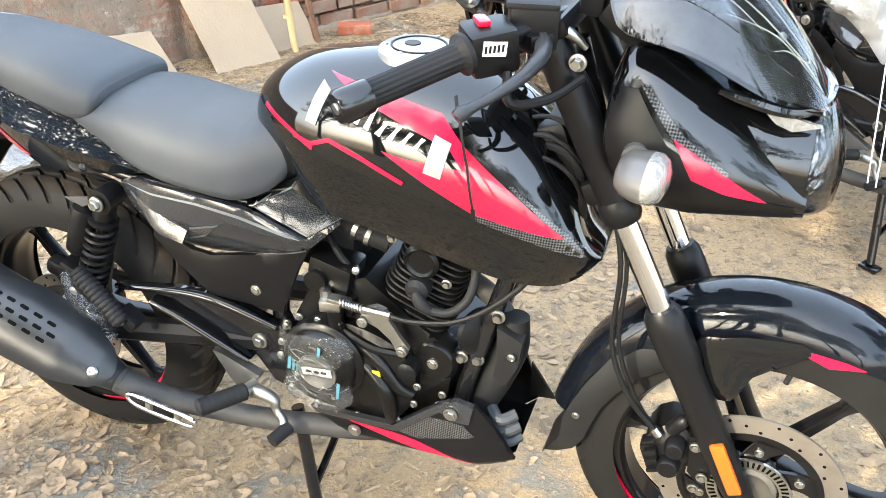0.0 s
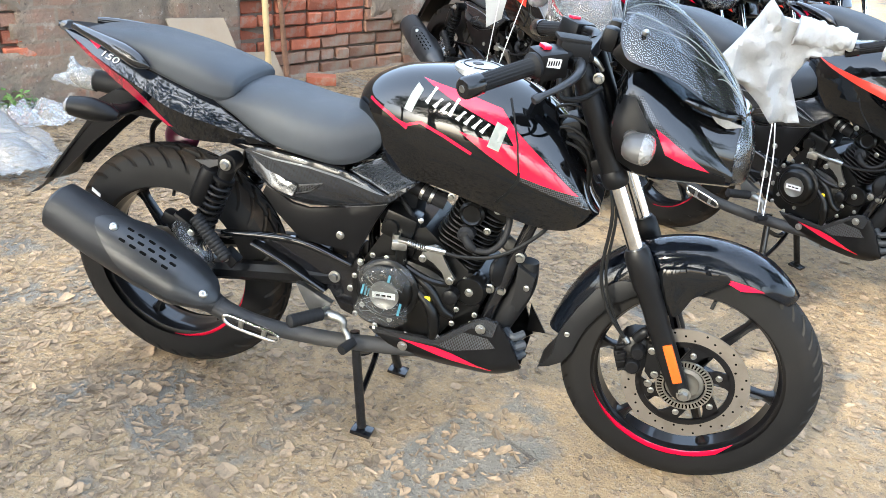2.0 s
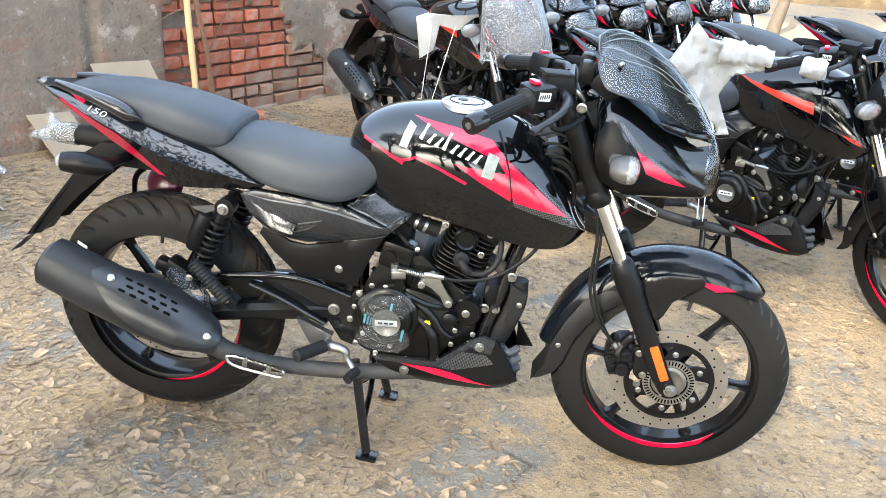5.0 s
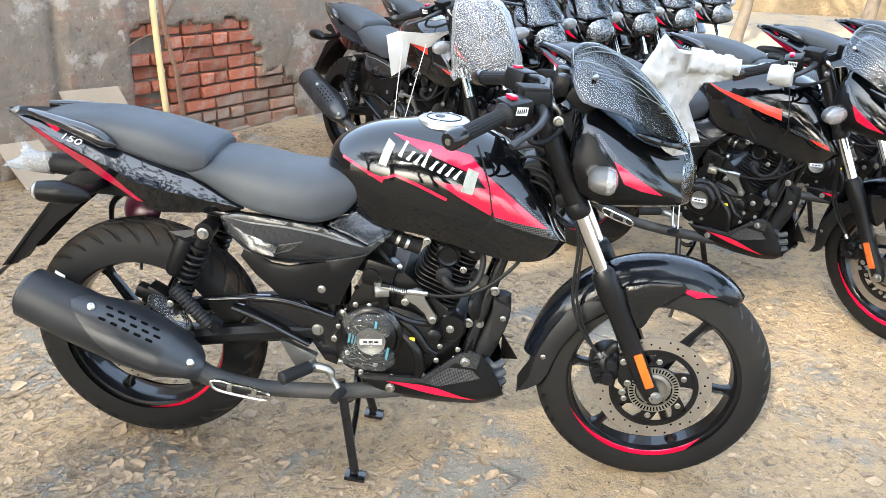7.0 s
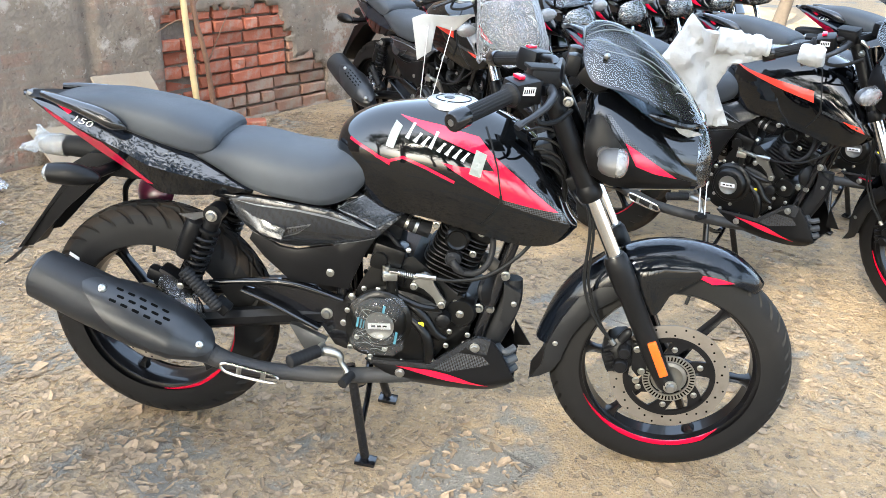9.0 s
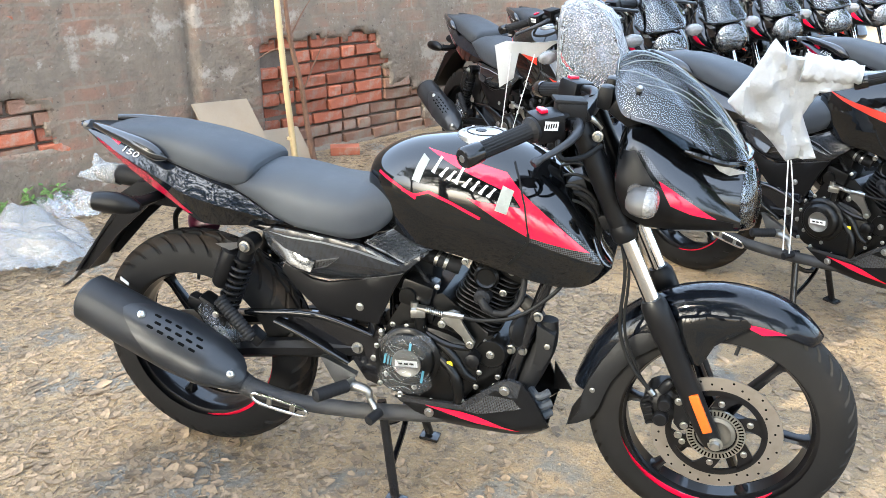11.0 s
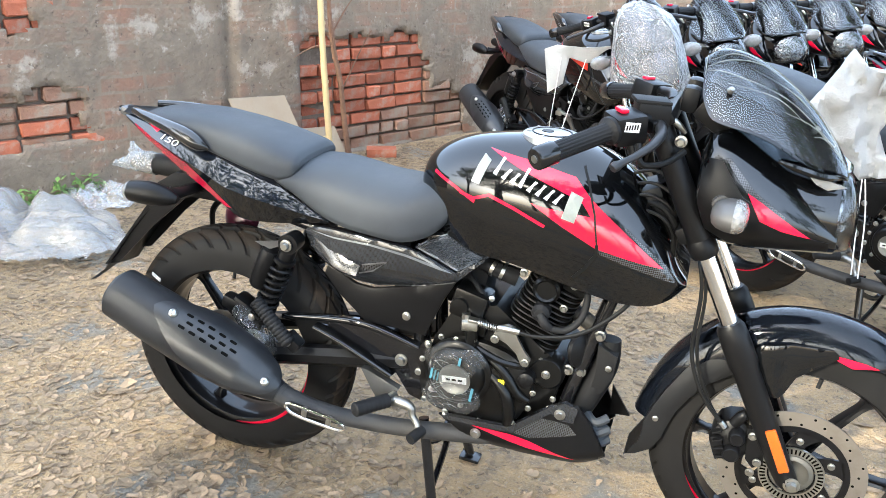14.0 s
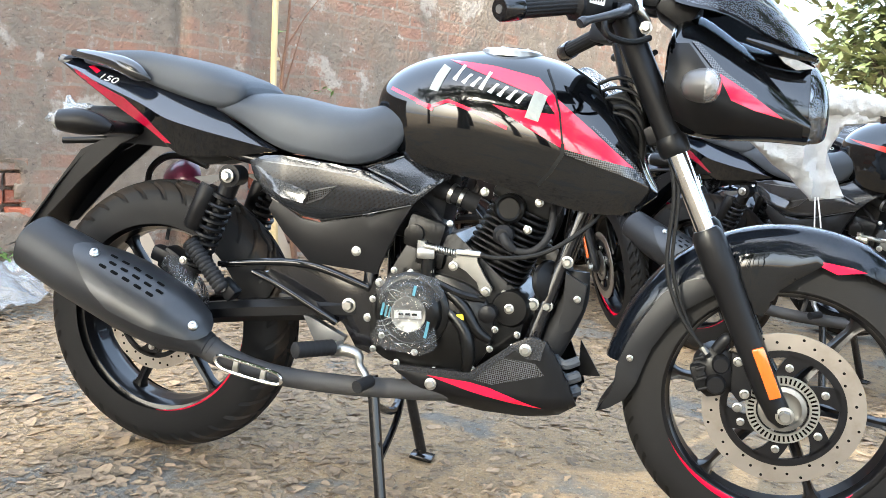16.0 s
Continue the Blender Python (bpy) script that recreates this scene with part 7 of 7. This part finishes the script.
        # bundle of wires behind the yoke
        for i, (y, dz) in enumerate(((-0.03, 0), (-0.05, -0.02), (-0.01, 0.02), (-0.06, -0.05))):
            bm = tube(bmesh.new(), [(0.93, y, 0.86 + dz), (0.99, y - 0.02, 0.885 + dz), (1.04, y - 0.03, 0.86 + dz), (1.055, y, 0.78 + dz)], 0.0036, 8)
            self.add("wire", bm, CABLE)
        bm = tube(bmesh.new(), [(0.985, -0.055, 0.845), (1.02, -0.075, 0.845), (1.045, -0.08, 0.815), (1.050, -0.07, 0.74), (1.045, -0.05, 0.66)], 0.0065, 8)
        self.add("wire", bm, CABLE)
        bm = bmesh.new()
        box(bm, (0.985, 0, 0.81), (0.10, 0.12, 0.12), (0, -20, 0), 0.015)
        box(bm, (0.96, -0.02, 0.74), (0.10, 0.10, 0.14), (0, -25, 0), 0.015)
        self.add("wiring_cover", bm, SATIN)

    def build(self):
        w = self.wheel(AXLE_F, 0.302, 0.092, 0.226, tread_front, True, (radians(196), radians(300), radians(276)), 6, radians(-7))
        self.disc(AXLE_F, 0.145, -0.066, True, w)
        w = self.wheel(AXLE_R, 0.317, 0.128, 0.222, tread_rear, False, (radians(268), radians(362)), 6, radians(4.4))
        self.disc(AXLE_R, 0.115, -0.075, False, w)
        self.fork()
        self.fender()
        self.tank()
        self.seats()
        self.tail()
        self.side()
        self.chassis()
        self.shocks()
        self.exhaust()
        self.engine()
        self.belly()
        self.stand()
        self.fairing()
        self.bars()
        return self.root


def text_mesh(body, size):
    """Letters as a mesh, from the built-in font."""
    cu = bpy.data.curves.new("text", "FONT")
    cu.body, cu.size, cu.extrude = body, size, 0.0
    ob = new("text", cu)
    me = bpy.data.meshes.new_from_object(ob.evaluated_get(bpy.context.evaluated_depsgraph_get()))
    bm = bmesh.new()
    bm.from_mesh(me)
    bpy.data.objects.remove(ob)
    bpy.data.curves.remove(cu)
    bpy.data.meshes.remove(me)
    return bm


hero = Bike("new black and red motorcycle on its centre stand, partly taped", -2.0, True).build()
link("tyre_tag", box(bmesh.new(), (-0.190, -0.052, 0.487), (0.042, 0.004, 0.016), (0, 8, 0), 0.001), TAPE, hero, "white tape tag on the rear tyre")

parked = Bike("new black and red motorcycle parked in the row", -24.0, False).build()
PARKED_TURN = -35.0
parked.matrix_basis = pose(1.28, 1.745, -0.016, 0, 0, PARKED_TURN)
tagged(parked, "new black and red motorcycle draped with white foam wrap")

for bx, by, bt in ((1.95, 2.42, -35), (2.62, 3.09, -35), (3.30, 3.76, -35), (0.0, 2.90, -46), (0.26, 3.42, -46), (0.56, 3.92, -46), (0.88, 4.44, -46), (1.22, 4.96, -46), (1.58, 5.48, -46)):
    tagged(copy_thing(parked, pose(bx, by, -0.016, 0, 0, bt)), "new black and red motorcycle parked close in a row")

# ---- things in the yard ----
lay_bricks()


def wall_point(u, off, z):
    """A place u metres along the wall, off metres out from it."""
    return WALL @ Vector((u, -off, z))


def leaning_board(us, top, foot_off, top_off, th, label, skew=0.0):
    """A sheet that stands on the ground and leans on the wall."""
    bm = bmesh.new()
    u0, u1 = us
    front = [wall_point(u0 + skew, foot_off, -0.02), wall_point(u1 + skew, foot_off, -0.02), wall_point(u1, top_off, top - 0.015), wall_point(u0, top_off, top)]
    nrm = (front[1] - front[0]).cross(front[3] - front[0]).normalized()
    a = [bm.verts.new(p) for p in front]
    b = [bm.verts.new(p - nrm * th) for p in front]
    bm.faces.new(a)
    bm.faces.new(b[::-1])
    for k in range(4):
        bm.faces.new((a[k], b[k], b[(k + 1) % 4], a[(k + 1) % 4]))
    bmesh.ops.bevel(bm, geom=bm.edges[:], offset=0.003, segments=1, affect="EDGES")
    return tagged(link("board", bm, BOARD, smooth=False), label, "board", "boards against the wall")


leaning_board((0.80, 1.16), 0.43, 0.34, 0.055, 0.012, "pale plywood board leaning on the wall", 0.06)
leaning_board((1.10, 1.50), 0.21, 0.22, 0.06, 0.012, "small tan board leaning low on the wall", 0.02)
leaning_board((0.42, 0.66), 0.20, 0.22, 0.05, 0.012, "small tan board leaning low on the wall", 0.05)

bm = bmesh.new()
cane = [wall_point(1.34, 0.27, -0.02), wall_point(1.30, 0.25, 0.8), wall_point(1.31, 0.22, 1.7), wall_point(1.33, 0.18, 2.7)]
tube(bm, cane, [0.019, 0.018, 0.017, 0.016], 10)
for k in range(8):
    z = 0.18 + 0.33 * k
    tube(bm, [wall_point(1.318 - 0.012 * (k == 2), 0.258 - 0.028 * k / 8 - 0.006 * k * 0.7, z - 0.008), wall_point(1.318 - 0.012 * (k == 2), 0.258 - 0.028 * k / 8 - 0.006 * k * 0.7, z + 0.008)], 0.0215, 10)
tagged(link("bamboo_pole", bm, BAMBOO), "pale yellow bamboo pole propped against the wall", "pole")

rnd = random.Random(11)
root = tagged(new("sapling"), "thin dry brown sapling with bare twigs", "sapling")
root.location = wall_point(1.52, 0.20, -0.02)
bm = bmesh.new()
tube(bm, [(0, 0, 0), (-0.02, -0.03, 0.25), (-0.03, -0.06, 0.5), (-0.06, -0.10, 0.75), (-0.07, -0.12, 1.05), (-0.05, -0.10, 1.4), (-0.04, -0.1, 1.8)], [0.020, 0.017, 0.015, 0.015, 0.011, 0.008, 0.004], 8)
link("stem", bm, BARK, root)
for z, du, dz, ln_ in ((0.45, 0.22, 0.35, 1), (0.72, -0.25, -0.05, 1), (0.78, 0.20, 0.25, 1), (1.0, 0.12, 0.4, 1), (1.05, -0.10, 0.3, 1), (1.25, 0.25, 0.35, 1)):
    a = Vector((-0.03 - 0.04 * (z > 0.6), -0.05 - 0.05 * (z > 0.6), z))
    d = Vector((math.cos(radians(WALL_TURN)) * du, math.sin(radians(WALL_TURN)) * du, dz))
    bm = tube(bmesh.new(), [a, a + d * 0.5 + Vector((0.01, 0, 0.03)), a + d], [0.006, 0.004, 0.002], 6)
    link("twig", bm, BARK, root)
leaf_cloud("leaf", [(0.10, 0.10, 1.05, 0.3), (-0.10, -0.1, 1.35, 0.3)], 5, 0.045, 0.06, 3, WEED, root)


def weed(u, off, h, n, seed):
    r = random.Random(seed)
    top = tagged(new("weed"), "small green weed at the foot of the wall", "weed", "weeds along the wall")
    top.location = wall_point(u, off, -0.015)
    bm = bmesh.new()
    tips = []
    for i in range(4):
        e = Vector((r.uniform(-0.07, 0.07), r.uniform(-0.05, 0.05), h * r.uniform(0.6, 1)))
        tube(bm, [(0, 0, 0), e * 0.5 + Vector((0.01, 0, 0)), e], [0.003, 0.0025, 0.0015], 5, smooth=3)
        tips += [(*(e * q), 0.5) for q in (0.6, 0.8, 1.0)]
    link("stem", bm, WEED, top)
    leaf_cloud("leaf", tips, n, 0.045, 0.03, seed, WEED, top)


weed(-0.10, 0.06, 0.12, 3, 4)
weed(-0.02, 0.08, 0.12, 3, 5)
weed(-0.32, 0.07, 0.10, 3, 6)

bm = bmesh.new()
box(bm, (0, 0, 0), (0.19, 0.09, 0.06), (0, 0, 0), 0.008)
rb = tagged(link("loose_brick", bm, BRICK), "loose red brick lying on the ground", "brick")
rb.matrix_world = pose(-0.90, 3.10, 0.012, 4, 0, 25)


def crumpled_sheet(name, cx, cy, sx, sy, h, seed, material, label, category):
    """A thin sheet dropped in folds on the ground."""
    bm = bmesh.new()
    n = 44
    rows = []
    for i in range(n + 1):
        row = []
        for j in range(n + 1):
            u, v = i / n * 2 - 1, j / n * 2 - 1
            r = math.hypot(u, v)
            edge = 1 + 0.25 * noise.noise((math.atan2(v, u) * 1.3, seed, 0.5))
            x, y = cx + sx * u * edge, cy + sy * v * edge
            k = max(0.0, 1 - r * r * 0.62)
            z = -0.012 + h * k * (0.35 + 0.9 * abs(noise.noise((u * 1.9 + seed, v * 1.9, 0.2)))) + 0.035 * k * abs(noise.noise((u * 5 + seed, v * 5, 0.7))) + 0.012 * abs(noise.noise((u * 13, v * 13, seed)))
            row.append(bm.verts.new((x, y, z)))
        rows.append(row)
    for a, b in zip(rows, rows[1:]):
        for k in range(n):
            if math.hypot((rows.index(a) + 0.5) / n * 2 - 1, (k + 0.5) / n * 2 - 1) < 1.05:
                bm.faces.new((a[k], a[k + 1], b[k + 1], b[k]))
    bmesh.ops.delete(bm, geom=[v for v in bm.verts if not v.link_faces], context="VERTS")
    return tagged(link(name, bm, material, angle=35), label, category)


crumpled_sheet("plastic_sheet", -1.72, 1.02, 0.46, 0.30, 0.26, 2, POLY, "crumpled pale plastic sheet on the ground", "plastic sheet")
crumpled_sheet("plastic_bag", -1.82, 1.60, 0.20, 0.15, 0.12, 5, POLY, "crumpled pale plastic bag by the wall", "plastic bag")

# white foam wrap round the bar of the second motorcycle, with its strings
WRAP = [(1.345, 0.83), (1.40, 0.915), (1.47, 1.045), (1.515, 0.995), (1.60, 0.985), (1.735, 0.965), (1.735, 0.905), (1.62, 0.885), (1.585, 0.80), (1.645, 0.665), (1.555, 0.645), (1.49, 0.715), (1.42, 0.765)]


def fold(x, z):
    return 1.09 + 0.09 * abs(noise.noise((x * 6, z * 5, 1.0))) + 0.055 * abs(noise.noise((x * 14 + z * 5, z * 9, 4.0))) + 0.025 * abs(noise.noise((x * 33, z * 25, 2.0))) + 0.05 * math.sin((x - 1.35) * 14) * (1.0 - z)


bm = panel(WRAP, fold, 0.05, 0.012, 0.012)
wrap = tagged(link("foam_wrap", bm, FABRIC, angle=50), "white foam sheet tied round a handlebar with string", "foam wrap")


def creased(bm, amount, seed):
    """Push a soft tube's skin in and out along rough folds."""
    bm.normal_update()
    for v in bm.verts:
        q = v.co
        v.co = q + v.normal * amount * (noise.noise((q.x * 24 + seed, q.y * 20, q.z * 26)) + 0.7 * noise.noise((q.x * 60, q.y * 45 + seed, q.z * 60)))
    return bm


bm = tube(bmesh.new(), [(1.738 - 0.0137 * i, 1.14, 0.944 + 0.0012 * i) for i in range(14)], [0.036 + 0.0008 * i for i in range(14)], 28)
link("roll", creased(bm, 0.009, 3), FABRIC, wrap, angle=50)
for dx, zz in ((0.0, 0.34), (0.022, 0.33)):
    bm = tube(bmesh.new(), [(1.556 + dx * 0.4, 1.10, 0.66), (1.57 + dx, 1.11, 0.52), (1.585 + dx, 1.10, zz)], 0.0022, 5)
    link("string", bm, STRING, wrap, "thin white string")
bm = tube(bmesh.new(), [(1.80 + 0.01 * i, 0.98 - 0.0043 * i, 0.955 - 0.0007 * i) for i in range(8)], [0.030, 0.033, 0.034, 0.033, 0.034, 0.034, 0.033, 0.029], 24)
tagged(link("foam_sleeve", creased(bm, 0.007, 8), FABRIC, angle=50), "white foam sleeve on a brake lever", "foam sleeve")

# bubble wrap over the front of the motorcycle by the wall
bm = bmesh.new()
rings = []
for j, (h, rx, ry, ox) in enumerate(((0.00, 0.150, 0.150, 0.0), (0.03, 0.158, 0.156, 0.0), (0.09, 0.160, 0.160, -0.004), (0.16, 0.152, 0.158, -0.012), (0.23, 0.142, 0.150, -0.024), (0.29, 0.126, 0.136, -0.036), (0.335, 0.104, 0.112, -0.050), (0.365, 0.066, 0.074, -0.070), (0.380, 0.020, 0.024, -0.086))):
    ring = []
    for k in range(56):
        a = 2 * math.pi * k / 56
        ca, sa = math.cos(a), math.sin(a)
        fold_in = 1 + 0.07 * noise.noise((ca * 2.2, sa * 2.2, h * 7)) + 0.06 * math.sin(9 * a + 9 * h) * (0.4 + 1.2 * h) + 0.05 * noise.noise((ca * 6, sa * 6, h * 22))
        sq = 1 / max(abs(ca), abs(sa)) ** 0.45
        ring.append(bm.verts.new((0.805 + ox + rx * ca * fold_in * sq, 1.955 + ry * sa * fold_in * sq, 0.715 + h + 0.016 * noise.noise((ca * 3, sa * 3, h * 9)) + (0.014 * math.sin(5 * a) if j == 0 else 0))))
    rings.append(ring)
for r, q in zip(rings, rings[1:]):
    for k in range(56):
        bm.faces.new((r[k], r[(k + 1) % 56], q[(k + 1) % 56], q[k]))
bm.faces.new(rings[-1])
bag = tagged(link("bubble_wrap_bag", bm, MESHBAG), "bubble wrap bag over a headlamp fairing", "bubble wrap")
bm = bmesh.new()
hem = [(0.805 + 0.158 * math.cos(2 * math.pi * k / 40) / max(abs(math.cos(2 * math.pi * k / 40)), abs(math.sin(2 * math.pi * k / 40))) ** 0.45, 1.955 + 0.158 * math.sin(2 * math.pi * k / 40) / max(abs(math.cos(2 * math.pi * k / 40)), abs(math.sin(2 * math.pi * k / 40))) ** 0.45, 0.722 + 0.012 * math.sin(10 * math.pi * k / 40)) for k in range(41)]
tube(bm, hem, 0.005, 6, smooth=0)
link("hem", bm, POLY, bag, "pinkish rolled hem of the bag")
FLAP = [(0.30, 0.85), (0.36, 0.875), (0.48, 0.87), (0.62, 0.885), (0.63, 0.84), (0.50, 0.80), (0.42, 0.82), (0.40, 0.70), (0.33, 0.65)]
bm = panel(FLAP, lambda x, z: 2.16 + 0.03 * noise.noise((x * 9, z * 9, 2)), 0.006, 0.004, 0.015)
flap = tagged(link("foam_wrap", bm, FABRIC), "white foam sheet hanging from a tank with strings", "foam wrap")
for x0, x1 in ((0.385, 0.35), (0.50, 0.40)):
    link("string", tube(bmesh.new(), [(x0, 2.15, 0.82), (x1, 2.13, 0.42)], 0.0022, 5), STRING, flap, "thin white string")

# small white paper tag stuck on the rear tyre
bm = box(bmesh.new(), (-0.204, -0.0655, 0.489), (0.034, 0.002, 0.010), (0, 18, -18), 0.0004)
link("paper_tag", bm, WHITE, hero, "small white paper tag on the tyre", smooth=False)

# clear film on the plate lamp, and the crimson inner guard
bm = bmesh.new()
tube(bm, [(-0.215, 0, 0.770), (-0.245, 0, 0.771), (-0.275, 0, 0.771), (-0.300, 0, 0.769), (-0.312, 0, 0.768)], [0.029, 0.029, 0.027, 0.019, 0.008], 20, caps=False)
tube(bm, [(-0.280, 0.004, 0.780), (-0.292, 0.006, 0.800), (-0.302, 0.008, 0.822)], [0.016, 0.012, 0.003], 10)
tube(bm, [(-0.295, -0.004, 0.766), (-0.322, -0.006, 0.759), (-0.348, -0.008, 0.756)], [0.015, 0.010, 0.003], 10)
for v in bm.verts:
    k = 0.007 * noise.noise(v.co * 40) + 0.004 * noise.noise(v.co * 110)
    v.co += Vector((k, k, -k))
link("film_cover", bm, POLY, hero, "crumpled clear film tied over the plate lamp")
bm = lathe(bmesh.new(), [(0, 0.022), (0.026, 0.020), (0.044, 0.011), (0.053, 0.0), (0.055, -0.012)], (-0.040, 0.085, 0.632), (-0.2, -0.9, 0.35), 28)
cup = link("reflector_cup", bm, CUP, hero, "dusky crimson plastic cup above the rear tyre")
bm = tube(bmesh.new(), [(-0.118, 0.07, 0.595), (-0.105, 0.06, 0.650), (-0.065, 0.06, 0.685), (-0.01, 0.06, 0.690), (0.05, 0.06, 0.670)], [0.007, 0.008, 0.009, 0.009, 0.008], 8)
link("rim", bm, SATIN, cup, "black rim")

# far bank at the end of the yard
bm = bmesh.new()
n = 60
rows = []
for i in range(n + 1):
    x = 1.5 + 22 * i / n
    y = 15.5 - 0.10 * (x - 2)
    rows.append([bm.verts.new((x, y + d + 0.3 * noise.noise((x * 0.8, h, 1)), h * (1 + 0.25 * noise.noise((x * 0.5, 0, 3))) - 0.1)) for d, h in ((0, 0), (0.15, 0.5), (0.35, 0.95), (0.7, 1.15), (2.5, 1.2))])
for a, b in zip(rows, rows[1:]):
    for k in range(4):
        bm.faces.new((a[k], b[k], b[k + 1], a[k + 1]))
BANK = mat("ochre_earth", (0.24, 0.165, 0.085), 0.95, vary=0.3, grain=4, bump=0.6, bump_scale=20, second=(0.17, 0.12, 0.065), spot=0.4, spot_scale=1.5)
tagged(link("earth_bank", bm, BANK), "ochre earth bank at the end of the yard", "bank", kind="structure")


# ---- dry litter on the ground ----
def litter(count, seed):
    rng = np.random.default_rng(seed)
    verts, faces = [], []
    made = 0
    while made < count:
        x, y = rng.uniform(-2.4, 3.3), rng.uniform(-1.3, 3.6)
        dens = 0.42 + 0.6 * noise.noise((x * 1.3, y * 1.3, 8.0)) + 0.35 * (x < 0.5) - 0.22 * (x > 1.0)
        wall_off = (x + 1.97) * math.sin(radians(WALL_TURN)) - (y - 1.67) * math.cos(radians(WALL_TURN))
        if wall_off < 0.05 or rng.random() > dens:
            continue
        made += 1
        L = float(np.clip(rng.lognormal(-3.80, 0.50), 0.008, 0.065))
        n = int(rng.integers(5, 8))
        flat = rng.uniform(0.45, 0.85) if rng.random() < 0.6 else rng.uniform(0.10, 0.3)
        a, roll, lift = rng.uniform(0, 6.283), rng.uniform(-0.18, 0.18), rng.uniform(-0.16, 0.16)
        z = ground_height(x, y) + 0.0015 + 0.25 * L * max(abs(roll), abs(lift)) * 0.6
        c, s = math.cos(a), math.sin(a)
        k = len(verts)
        verts.append((x, y, z - 0.04 * L))
        for q in range(n):
            an = 6.283 * (q + rng.uniform(-0.3, 0.3)) / n
            r = L * 0.5 * rng.uniform(0.6, 1.15)
            px, py = r * math.cos(an), r * math.sin(an) * flat
            verts.append((x + px * c - py * s, y + px * s + py * c, z + roll * py + lift * px + rng.uniform(-0.01, 0.05) * L))
        faces += [(k, k + 1 + q, k + 1 + (q + 1) % n) for q in range(n)]
    me = bpy.data.meshes.new("dry_leaves")
    me.from_pydata(verts, [], faces)
    me.materials.append(DRY)
    return tagged(new("dry_leaves", me), "pale dry leaf flakes strewn over the ground", "dry leaves", kind="stuff")


litter(46000, 4)
